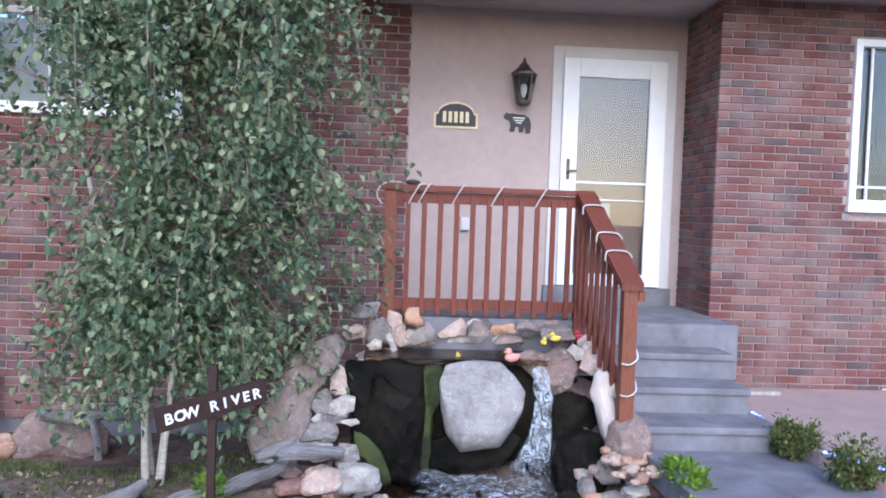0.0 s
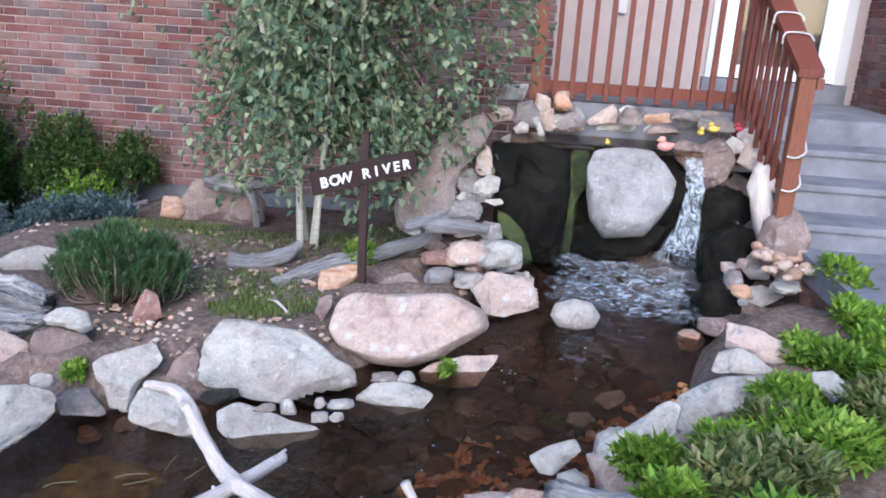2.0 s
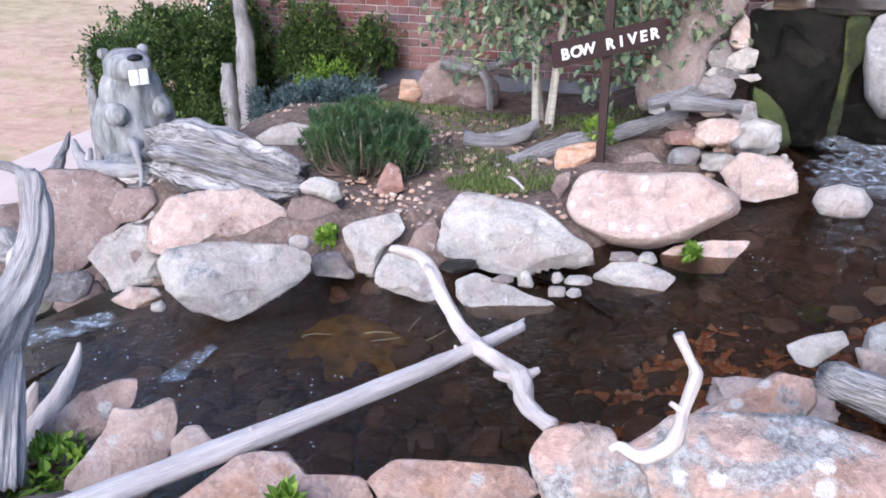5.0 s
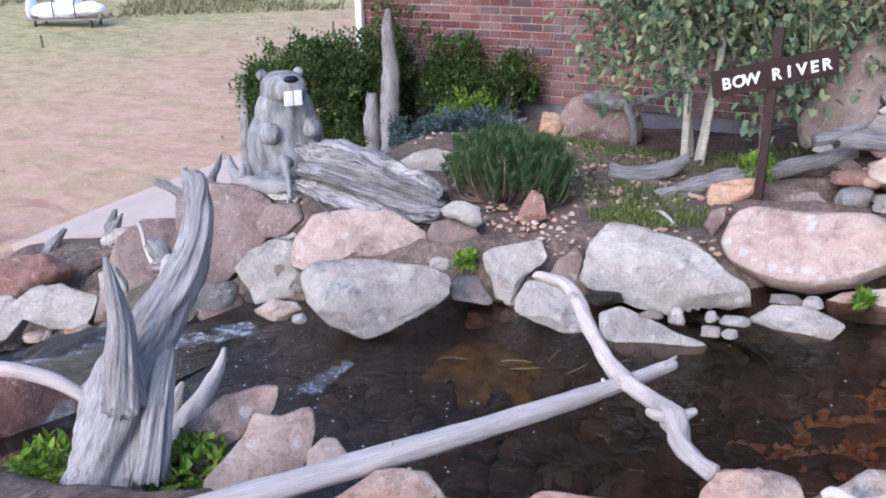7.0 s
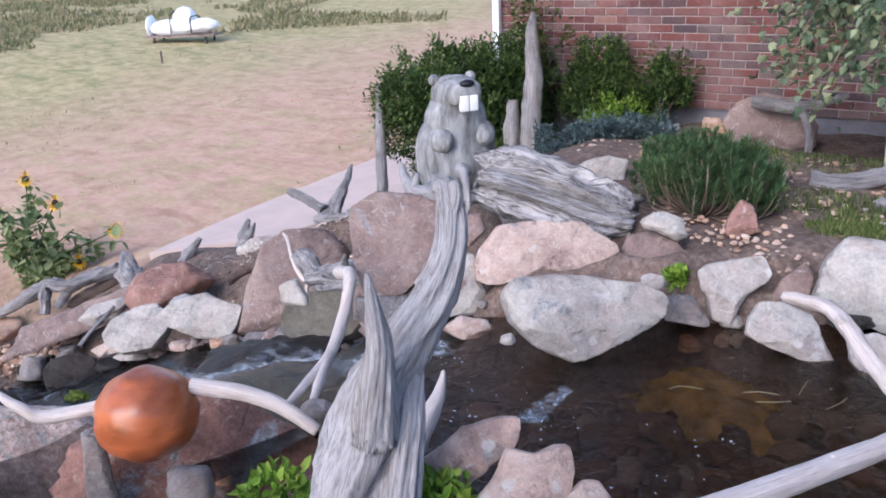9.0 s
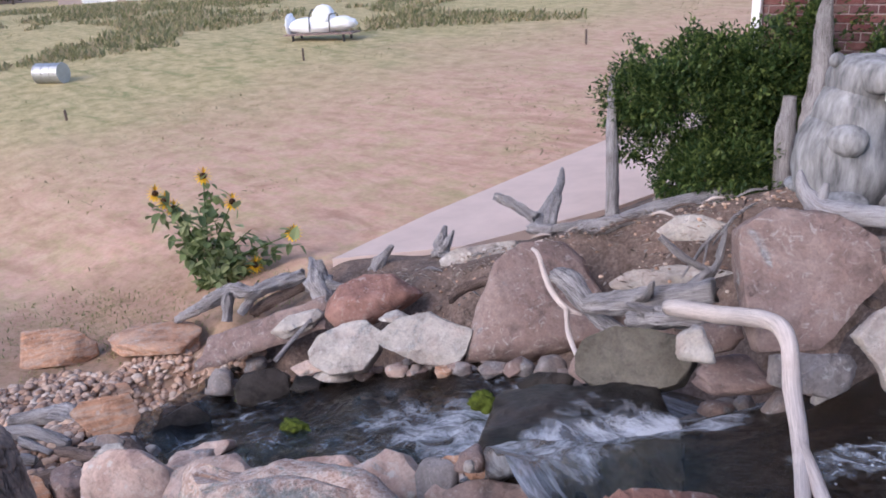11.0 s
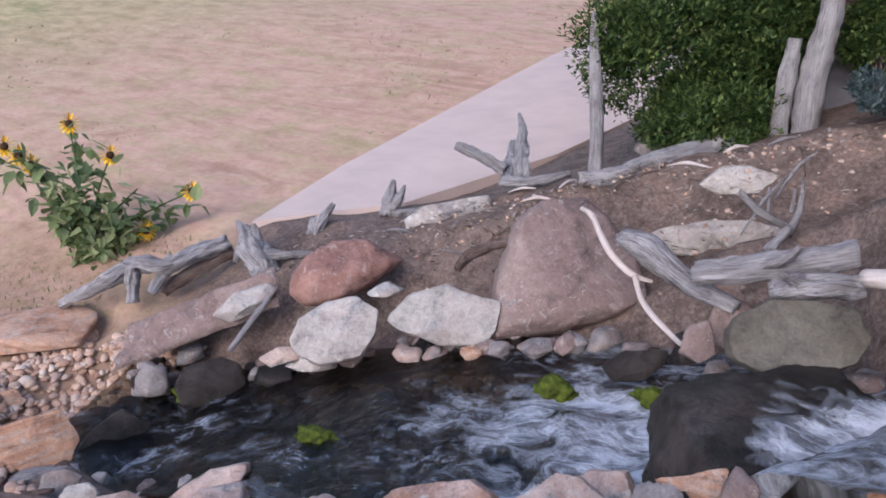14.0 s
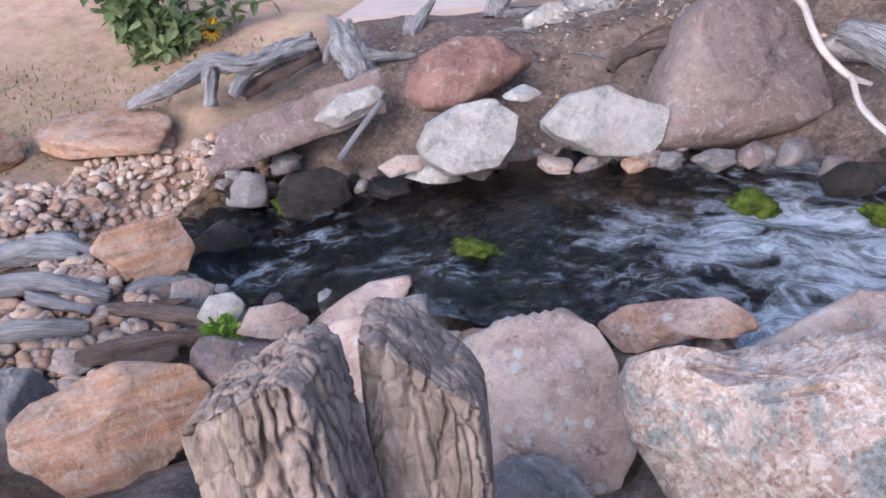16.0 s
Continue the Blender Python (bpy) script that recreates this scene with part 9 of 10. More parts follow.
# two cracked posts close to the path's end
def cracked_post(at, lean, radius, height, seed, yaw, slope):
    """A squarish timber whose weathered end is split into blocks by deep checks."""
    sides, rings, caps, v, f = 260, 170, 34, [], []
    for i in range(rings + caps):
        h = min(i / rings, 1.0)
        inner = 1.0 if i <= rings else 1.0 - (i - rings) / (caps - 0.5)
        for k in range(sides):
            a = 2 * math.pi * k / sides
            c, s = math.cos(a), math.sin(a)
            r = radius / (abs(c) ** 5 + abs(s) ** 5) ** 0.2 * (1 - 0.12 * h ** 3) * inner
            x, y = c * r, s * r
            edge = max(0.0, (math.hypot(x, y) / radius - 0.75)) ** 2
            top = height + slope * x - 0.30 * y - 0.9 * radius * edge - 1.6 * max(0.0, abs(x) - 0.45 * radius) ** 2 / radius + 0.02 * noise.noise(Vector((x * 14, y * 14, seed)))
            z = h * top
            q = Vector((x, y, z))
            w = q + 0.007 * Vector((noise.noise(q * 22 + Vector((seed, 0, 0))), noise.noise(q * 22 + Vector((0, seed, 0))), noise.noise(q * 22 + Vector((0, 0, seed)))))
            near = noise.voronoi(Vector((w.x * 28 + seed, w.y * 28, w.z * 4.5)), distance_metric="DISTANCE")[0]
            gap = max(0.0, 1.0 - (near[1] - near[0]) / 0.14)
            wide = noise.voronoi(Vector((w.x * 12 + seed, w.y * 12, w.z * 20)), distance_metric="DISTANCE")[0]
            split = max(0.0, 1.0 - (wide[1] - wide[0]) / 0.07)
            wear = noise.fractal(q * 40 + Vector((seed, 3, 1)), 1, 2, 3)
            deep = (0.006 + 0.016 * h) * gap + 0.010 * h * h * split
            if i > rings:
                deep = 0.010 * gap + 0.004 * split
            out = Vector((c, s, 0)) if i < rings else Vector((c * 0.7, s * 0.7, 0.7)) if i == rings else Vector((0, 0, 1))
            p = q + out * (0.0015 * wear - deep)
            v.append((p.x + lean[0] * p.z, p.y + lean[1] * p.z, p.z))
    n = rings + caps
    for i in range(n - 1):
        for k in range(sides):
            k2 = (k + 1) % sides
            f.append((i * sides + k, i * sides + k2, (i + 1) * sides + k2, (i + 1) * sides + k))
    f.append(tuple(range((n - 1) * sides, n * sides)))
    ob = solo("cracked_post", (v, f), POST_WOOD, "stout deeply cracked brown post on the bank", "post", smooth_faces=True)
    ob.matrix_world = pose(*at, 0, 0, yaw)


POST_WOOD = plain("cracked_brown_wood", (0.30, 0.23, 0.19), 0.9, 0, 0.15, 0.6, 26, 1.0, (1, 1, 0.3))
cracked_post((-7.26, -0.11, -1.72), (-0.16, 0.02), 0.135, 0.95, 4, 24, 0.62)
cracked_post((-7.18, 0.16, -1.80), (-0.10, 0.04), 0.128, 0.92, 9, 30, -0.72)


# ---- wooden ball, statue, toys ----
GLAZE = plain("orange_varnished_wood", (0.36, 0.10, 0.035), 0.28, 0, 0.5, 0.45, 5, 0.15, (1, 1, 3))
CARVED = plain("weathered_carved_wood", (0.25, 0.25, 0.25), 0.9, 0, 0.15, 0.55, 9, 1.0, (2.6, 2.6, 0.6))
PINK_TOY = plain("pink_plastic", (0.75, 0.32, 0.28), 0.4, 0, 0.4, 0.05, 20, 0)
YELLOW_TOY = plain("yellow_plastic", (0.75, 0.55, 0.08), 0.4, 0, 0.4, 0.1, 20, 0)
RED_TOY = plain("red_plastic", (0.55, 0.06, 0.09), 0.4, 0, 0.4, 0.05, 20, 0)


def blob(at, size, levels=3, wear=0.0, seed=0, turn=(0, 0, 0), block=0.0):
    v, f = BALLS[levels]
    if block:
        v = v / ((np.abs(v) ** 5).sum(1) ** 0.2)[:, None] * block + v * (1 - block)
    m = Euler([radians(a) for a in turn]).to_matrix()
    out = []
    for p in v:
        q = 1 + wear * noise.fractal(Vector(p * 2.2) + Vector((seed, seed * 2, 0)), 1, 2, 3)
        out.append(tuple(Vector(at) + m @ Vector((p[0] * size[0] * q, p[1] * size[1] * q, p[2] * size[2] * q))))
    return out, f


ball_v, ball_f = blob((-4.33, 0.735, -0.33), (0.155, 0.155, 0.145), 4, 0.06, 3)
solo("wooden_ball", (ball_v, ball_f), GLAZE, "glossy orange-brown ball resting on the red boulder", "ball", smooth_faces=True)


def statue():
    """A seated carved rodent: one plain mesh, white front teeth and dark nose by material."""
    pieces = [(blob((0, 0.02, 0.20), (0.225, 0.20, 0.27), 5, 0.05, 1, block=0.3), 0), (blob((0, 0.0, 0.38), (0.175, 0.165, 0.21), 5, 0.05, 2, block=0.25), 0), (blob((0, -0.01, 0.565), (0.125, 0.145, 0.115), 5, 0.04, 3, block=0.35), 0),
              (blob((0.0, -0.115, 0.595), (0.098, 0.115, 0.078), 4, 0.04, 4, block=0.4), 0), (blob((-0.105, 0.03, 0.655), (0.032, 0.024, 0.034), 3), 0), (blob((0.105, 0.03, 0.655), (0.032, 0.024, 0.034), 3), 0),
              (blob((-0.13, -0.115, 0.33), (0.06, 0.09, 0.075), 4, 0.06, 5, (0, 0, 20)), 0), (blob((0.12, -0.125, 0.34), (0.06, 0.085, 0.075), 4, 0.06, 6, (0, 0, -20)), 0),
              (blob((-0.13, -0.12, 0.045), (0.10, 0.14, 0.07), 4, 0.06, 7), 0), (blob((0.13, -0.12, 0.045), (0.10, 0.14, 0.07), 4, 0.06, 8), 0), (blob((0, 0.22, 0.03), (0.13, 0.16, 0.04), 3), 0),
              (blob((0, -0.205, 0.655), (0.042, 0.028, 0.022), 3), 1), (blob((-0.068, -0.125, 0.625), (0.012, 0.012, 0.012), 2), 1), (blob((0.068, -0.125, 0.625), (0.012, 0.012, 0.012), 2), 1),
              (box(-0.048, -0.236, 0.505, -0.003, -0.20, 0.592, 0.004), 2), (box(0.003, -0.236, 0.505, 0.048, -0.20, 0.592, 0.004), 2)]
    v, f = joined([p for p, _ in pieces])
    me = mesh_of("carved_statue", v, f, [CARVED, BLACK_METAL, LETTER_WHITE], True)
    ids = [k for p, k in pieces for _ in p[1]]
    me.polygons.foreach_set("material_index", ids)
    ob = new("carved_statue", me)
    tagged(ob, "weathered grey carved wooden beaver statue with white teeth", "statue")
    ob.matrix_world = pose(-5.0, 3.28, -0.33, 0, 0, 57) @ Matrix.Diagonal((1.05, 1.02, 0.98, 1))


statue()


def duck(at, yaw, mat, label, s=1.0):
    t = thing("toy_duck", label, "toy", at)
    t.rotation_euler = (0, 0, radians(yaw))
    t.scale = (s, s, s)
    part("body", joined([blob((0, 0, 0.025), (0.045, 0.032, 0.026), 3), blob((0.04, 0, 0.035), (0.018, 0.014, 0.012), 2)]), mat, t, smooth_faces=True)
    part("head", blob((-0.022, 0, 0.062), (0.022, 0.02, 0.02), 3), mat, t, smooth_faces=True)
    part("bill", blob((-0.046, 0, 0.058), (0.011, 0.010, 0.004), 2), YELLOW_TOY, t, "small bill", True)


duck((-0.57, 4.92, 0.50), 20, PINK_TOY, "pink rubber duck on the waterfall boulder", 1.15)
duck((-0.92, 5.12, 0.485), 60, YELLOW_TOY, "small pale yellow toy duck on the pool", 0.5)
duck((-0.33, 5.05, 0.60), 100, YELLOW_TOY, "small yellow toy on the brown boulder", 0.7)
duck((-0.24, 5.10, 0.62), 10, YELLOW_TOY, "small yellow toy on the brown boulder", 0.8)
duck((0.0, 5.38, 0.60), 0, RED_TOY, "small red toy beside the railing", 0.8)
# flat dark lump on the top rail, its kind not known
cap_v = blob((-1.27, 5.50, 1.72), (0.055, 0.05, 0.022), 3)
solo("dark_pebble", cap_v, DARK_STONE, "dark flat lump on the railing", "stone", smooth_faces=True)

# ---- rope light and small bushes by the patio ----
def glow(name, colour, power):
    m = bpy.data.materials.new(name)
    m.use_nodes = True
    n, l = m.node_tree.nodes, m.node_tree.links
    e = n.new("ShaderNodeEmission")
    e.inputs[0].default_value, e.inputs[1].default_value = (*colour, 1), power
    l.new(e.outputs[0], n["Material Output"].inputs[0])
    return m


BLUE_GLOW, AMBER_GLOW = glow("blue_led", (0.12, 0.22, 1.0), 6.0), glow("amber_emission", (1.0, 0.45, 0.12), 4.0)


def rope_light(name, a, b, n, mat, label):
    t = thing(name, label, "light", a)
    a, b = Vector(a), Vector(b)
    part("tube", tube([(0, 0, 0), tuple((b - a) * 0.5 + Vector((0, 0, -0.008))), tuple(b - a)], 0.006, 6), WHITE_PAINT, t)
    for k in range(n):
        p = (b - a) * (k + 0.5) / n
        part("bulb", blob((p.x, p.y, p.z + 0.006), (0.010, 0.010, 0.008), 2), mat, t)


rope_light("rope_light", (1.215, 5.12, 0.14), (1.175, 4.64, 0.14), 8, BLUE_GLOW, "string of blue lights along the patio edge")
rope_light("rope_light", (1.20, 4.13, 0.14), (1.39, 3.80, 0.14), 11, BLUE_GLOW, "string of blue lights along the patio edge")
# emissive amber beads for the orange glow on the ground by the wall
rope_light("amber_glow_strip", (2.75, 6.0, 0.15), (3.3, 6.0, 0.15), 6, AMBER_GLOW, "row of glowing amber beads at the wall foot")
shrub("patio_bush", (1.13, 4.34, 0.03), (0.14, 0.12, 0.11), 1300, 0.035, GRASS, "small yellow-green bush beside the steps", 91, 5)
shrub("patio_bush", (1.24, 3.78, 0.03), (0.15, 0.13, 0.12), 1300, 0.035, GRASS, "small yellow-green bush beside the walkway", 92, 5)
solo("wood_scrap", box(1.45, 5.75, 0.13, 1.75, 5.85, 0.16, 0.008), WHITE_STONE, "flat pale board scrap at the wall foot", "board")
downspout = thing("downspout", "white painted downspout at the house corner", "downspout", (-7.06, LEFTWALL - 0.06, -0.2))
part("pipe", box(-0.04, -0.03, 0.1, 0.04, 0.03, 3.75, 0.008), WHITE_PAINT, downspout)
part("elbow", tube([(0, 0, 0.12), (0, -0.02, 0.0), (0, -0.14, -0.1)], 0.04, 8), WHITE_PAINT, downspout)

# ---- concrete drive and yard ----
drive = slab("pavement_drive", [(-10.85, 4.60), (-9.62, 5.46), (-8.75, 7.2), (-8.3, 9.0), (-8.2, 30.0), (-11.5, 30.0), (-10.95, 12.1), (-11.0, 6.3)], -0.4, 0.0, PALE_CONCRETE, "pale pinkish concrete drive beside the house")
for q in drive.data.vertices:
    q.co.z += -2.30 + 0.055 * min(q.co.y - 4.6, 9) + 0.09 * (min(q.co.x, -8.3) + 10.85)

# weathered wood on the pebble shore
driftwood("shore_wood", [([(-10.95, 1.05, -2.78), (-10.65, 1.35, -2.72), (-10.4, 1.45, -2.72), (-10.1, 1.5, -2.78)], [0.05, 0.08, 0.085, 0.04]), ([(-10.6, 1.3, -2.72), (-10.3, 1.38, -2.64)], [0.05, 0.02])], DRIFT, "long pale weathered wood on the pebble shore", "driftwood", 0.3, 0.6, 16, 61)
driftwood("shore_wood", [([(-10.4, 0.75, -2.56), (-10.1, 0.98, -2.50), (-9.75, 1.15, -2.55)], [0.05, 0.06, 0.04]), ([(-10.05, 0.9, -2.52), (-9.7, 1.0, -2.52)], [0.04, 0.02]), ([(-9.9, 1.1, -2.52), (-9.72, 1.12, -2.62)], [0.05, 0.03])], DRIFT, "split pale wood on the pebble shore", "driftwood", 0.3, 0.6, 14, 62)
driftwood("shore_wood", [([(-9.9, 0.55, -2.44), (-9.7, 0.68, -2.40), (-9.5, 0.85, -2.42)], [0.03, 0.045, 0.03])], DRIFT, "small grey wood piece on the bank", "driftwood", 0.25, 0.5, 12, 63)
driftwood("shore_wood", [([(-9.55, 1.0, -2.44), (-9.3, 1.08, -2.40), (-9.0, 1.15, -2.36)], [0.025, 0.04, 0.03]), ([(-9.35, 1.1, -2.4), (-9.2, 1.2, -2.36)], [0.03, 0.01])], BROWN_WOOD, "splintered brown wood on the bank", "driftwood", 0.3, 0.6, 12, 64)

def slope_litter():
    """Short dead sticks strewn over the slope and the bed."""
    rnd = random.Random(5)
    for k in range(26):
        x, y = (rnd.uniform(-9.2, -5.4), rnd.uniform(3.9, 5.2)) if k < 18 else (rnd.uniform(-4.2, -2.6), rnd.uniform(3.5, 4.8))
        a, h = rnd.uniform(0, math.pi), rnd.uniform(0.08, 0.24)
        z = float(land(x, y)) + 0.02
        d = Vector((math.cos(a), math.sin(a), 0)) * h
        e, g = (x + d.x, y + d.y), (x - d.x, y - d.y)
        driftwood("dead_stick", [([(*g, float(land(*g)) + 0.015), (x, y, z + 0.02), (*e, float(land(*e)) + 0.02)], [0.006, rnd.uniform(0.008, 0.016), 0.004])], rnd.choice((DRIFT, BROWN_WOOD, BLEACHED)), "short dead stick lying on the soil", "stick", 0.25, 0.3, 5, 200 + k)


slope_litter()

# ---- yard, distance ----
COVER = plain("white_tarpaulin", (0.80, 0.82, 0.85), 0.5, 0, 0.35, 0.05, 3, 0.2)
FAR_WALL = plain("far_wall", (0.45, 0.36, 0.33), 0.9, 0, 0.2, 0.1, 2, 0)
FAR_ROOF = plain("far_roof", (0.22, 0.15, 0.13), 0.9, 0, 0.2, 0.1, 2, 0)
TIN = plain("galvanised_tin", (0.42, 0.44, 0.46), 0.4, 0.7, 0.5, 0.15, 5, 0.1)
FAR_LEAF = leaf_material("far_conifer", (0.02, 0.035, 0.02), (0.035, 0.06, 0.03), (0.06, 0.09, 0.045))


def snowmobile():
    x, y = -27.0, 16.8
    z = float(land(x, y))
    t = thing("covered_snowmobile", "snowmobile under a white cover strapped on a sled trailer", "vehicle", (x, y, z))
    t.rotation_euler, t.scale = (0, 0, radians(30)), (0.82, 0.9, 0.9)
    cover = joined([blob((-0.35, 0, 0.55), (1.25, 0.45, 0.32), 4, 0.12, 2), blob((0.1, 0, 0.85), (0.5, 0.4, 0.45), 4, 0.12, 4), blob((0.85, 0, 0.6), (0.75, 0.4, 0.26), 4, 0.1, 6), blob((-1.45, 0, 0.62), (0.14, 0.42, 0.42), 3, 0.15, 8)])
    part("cover", cover, COVER, t, smooth_faces=True)
    for s in (-0.35, 0.55):
        part("strap", tube([(s, -0.5, 0.35), (s, -0.42, 0.9), (s, 0, 1.15 if s < 0 else 0.95), (s, 0.42, 0.9), (s, 0.5, 0.35)], 0.025, 5), BLACK_METAL, t)
    part("deck", box(-1.6, -0.5, 0.22, 1.5, 0.5, 0.28, 0.02), BROWN_STONE, t)
    for sx, sy in ((-1.2, -0.4), (1.1, -0.4), (-1.2, 0.4), (1.1, 0.4)):
        part("leg", box(sx - 0.04, sy - 0.04, -0.05, sx + 0.04, sy + 0.04, 0.23), BLACK_METAL, t)


snowmobile()


def conifer(at, h, seed):
    t = thing("conifer", "dark distant conifer beyond the yard", "tree", at, "distant conifers")
    rnd = np.random.RandomState(seed)
    part("trunk", tube([(0, 0, -0.2), (0, 0, h * 0.9)], [h * 0.03, h * 0.008], 6), BROWN_WOOD, t)
    n = 700
    u = rnd.rand(n) ** 0.8
    a = rnd.uniform(0, 2 * math.pi, n)
    r = (1 - u) * h * 0.24 * (0.75 + 0.25 * np.sin(u * 40)) * np.sqrt(rnd.uniform(0.3, 1, n)) + 0.05
    p = np.stack([np.cos(a) * r, np.sin(a) * r, h * (0.08 + 0.92 * u)], -1)
    w = np.stack([np.cos(a), np.sin(a), np.full(n, -0.25)], -1)
    tagged(part("crown", leaf_fan(p, w, np.full(n, h * 0.10), np.full(n, h * 0.055)), FAR_LEAF, t), kind="stuff")


for k, (x, y, h) in enumerate(((-92, 24, 5.0), (-94, 27, 4.2), (-88, 26.5, 4.6), (-96, 31, 5.5), (-90, 31.5, 3.8), (-78, 33, 5.2), (-80, 35.5, 6.0), (-76, 36.5, 5.4), (-99, 21, 4.5), (-97, 37, 5.0), (-70, 52, 6.0), (-74, 50, 5.0), (-66, 58, 5.5))):
    conifer((x, y, float(land(x, y))), h, 200 + k)


def far_house(at, yaw, w, d, h, label, openings):
    t = thing("far_house", label, "house", at)
    t.rotation_euler = (0, 0, radians(yaw))
    part("wall", box(-w / 2, -d / 2, -0.3, w / 2, d / 2, h), FAR_WALL, t)
    v = [(-w / 2 - 0.3, -d / 2 - 0.3, h), (w / 2 + 0.3, -d / 2 - 0.3, h), (w / 2 + 0.3, 0, h + d * 0.22), (-w / 2 - 0.3, 0, h + d * 0.22), (w / 2 + 0.3, d / 2 + 0.3, h), (-w / 2 - 0.3, d / 2 + 0.3, h)]
    part("roof", (v, [(0, 1, 2, 3), (3, 2, 4, 5), (0, 3, 5), (1, 4, 2), (0, 5, 4, 1)]), FAR_ROOF, t)
    for x in openings:
        part("garage_door", box(x - 1.3, -d / 2 - 0.05, 0.0, x + 1.3, -d / 2 - 0.003, 2.2, 0.02), WHITE_PAINT, t, "white garage door")


far_house((-72, 33.0, float(land(-72, 33)) - 0.2), 66, 15, 9, 2.9, "low distant house with white garage doors", (-4.5, -1.2))
far_house((-98, 28.5, float(land(-98, 28.5)) - 0.3), 74, 16, 7, 1.6, "long low distant shed with a red roof", ())


def drum():
    x, y = -28.9, 8.2
    t = thing("metal_drum", "grey metal drum lying in the grass", "drum", (x, y, float(land(x, y)) + 0.28))
    t.rotation_euler = (0, radians(90), radians(30))
    part("shell", tube([(0, 0, -0.42), (0, 0, 0.42)], 0.29, 20), TIN, t)
    for z in (-0.42, -0.14, 0.14, 0.42):
        part("hoop", tube([(0, 0, z - 0.015), (0, 0, z + 0.015)], 0.302, 20), TIN, t)


drum()
for k, (x, y, h) in enumerate(((-24.2, 13.9, 0.35), (-18.3, 20.1, 0.45), (-23.9, 6.6, 0.25))):
    driftwood("yard_stake", [([(x, y, float(land(x, y)) - 0.1), (x + 0.01, y, float(land(x, y)) + h)], [0.035, 0.03])], BROWN_WOOD, "short brown stake in the dry yard", "stake", 0.1, 0.2, 6, 60 + k)


def far_brush():
    """Scrubby weeds and taller grass along the far edge of the yard."""
    rnd = np.random.RandomState(90)
    n = 60000
    r = rnd.uniform(30, 62, n)
    a = rnd.uniform(math.radians(128), math.radians(180), n)
    x, y = -3 + np.cos(a) * r, 1 + np.sin(a) * r
    keep = np.array([noise.noise(Vector((p * 0.12, q * 0.12, 4))) + 0.35 * noise.noise(Vector((p * 0.7, q * 0.7, 2))) > -0.05 for p, q in zip(x, y)])
    x, y = x[keep], y[keep]
    m = len(x)
    ln = rnd.uniform(0.10, 0.34, m)
    return solo("far_brush", leaf_fan(np.stack([x, y, land(x, y) - 0.03], -1), rnd.normal(size=(m, 3)) * 0.5 + np.array((0, 0, 0.8)), ln, ln * 0.3), BRUSH, "grey-green weeds along the far yard", "weeds", kind="stuff")


BRUSH = leaf_material("weedy_brush", (0.15, 0.17, 0.08), (0.27, 0.26, 0.13), (0.44, 0.35, 0.22))
far_brush()

# ---- sunflowers ----
PETAL = plain("yellow_petals", (0.80, 0.48, 0.02), 0.6, 0, 0.3, 0.15, 40, 0)
SEED_HEAD = plain("dark_seed_head", (0.05, 0.025, 0.012), 0.9, 0, 0.2, 0.3, 90, 0.6)
SUN_LEAF = leaf_material("sunflower_leaves", (0.10, 0.15, 0.06), (0.20, 0.26, 0.11), (0.34, 0.38, 0.19))


def sunflowers():
    base = Vector((-12.35, 3.85, -2.75))
    t = thing("sunflower_plant", "wild sunflower plant with yellow blooms and drooping leaves", "plant", base)
    rnd = np.random.RandomState(33)
    tops = [(-13.33, 3.78, -1.72), (-13.18, 3.82, -1.80), (-13.10, 3.88, -1.90), (-12.89, 4.24, -1.53), (-12.52, 4.38, -1.84), (-11.82, 4.76, -2.22), (-12.05, 4.30, -2.55), (-12.6, 4.0, -2.0), (-12.2, 4.4, -2.15), (-12.95, 3.9, -2.1), (-11.95, 4.45, -2.3)]
    pts, ways = [], []
    for k, p in enumerate(tops):
        q = Vector(p) - base
        mid = Vector((q.x * 0.35, q.y * 0.35, q.z * 0.55))
        part("stem", tube([(0.03 * (k - 5), 0, -0.1), tuple(mid), tuple(q)], [0.016, 0.011, 0.006], 6), SHRUB_LEAF, t)
        for m in range(52):
            u = rnd.uniform(0.08, 0.96)
            c = Vector((0.03 * (k - 5), 0, 0)).lerp(mid, u * 2) if u < 0.5 else mid.lerp(q, u * 2 - 1)
            c += Vector(rnd.normal(size=3) * 0.09)
            pts.append(tuple(c))
            ways.append(tuple(rnd.normal(size=3) * 0.8 + np.array((0, 0, -0.55))))
        if k < 7:
            face = Vector((0.80, -0.48, 0.36)).normalized()
            b = Vector(p) - base + face * 0.02
            s = face.cross(Vector((0, 0, 1))).normalized()
            w = s.cross(face)
            ring = []
            wv = []
            for g in range(15):
                a = 2 * math.pi * g / 15
                d = s * math.cos(a) + w * math.sin(a)
                ring.append(tuple(b + d * 0.03))
                wv.append(tuple(d + face * 0.25))
            bloom = part("petals", leaf_fan(ring, wv, [0.095] * 15, [0.048] * 15, 0.1), PETAL, t, "bright yellow petals")
            v, f = blob(tuple(b), (0.042, 0.042, 0.042), 2)
            part("seed_head", (v, f), SEED_HEAD, t, "dark brown seed head", True)
    n = len(pts)
    tagged(part("leaves", leaf_fan(pts, ways, rnd.uniform(0.10, 0.22, n), rnd.uniform(0.07, 0.15, n), 0.12), SUN_LEAF, t, "drooping green leaves"), kind="stuff")


sunflowers()

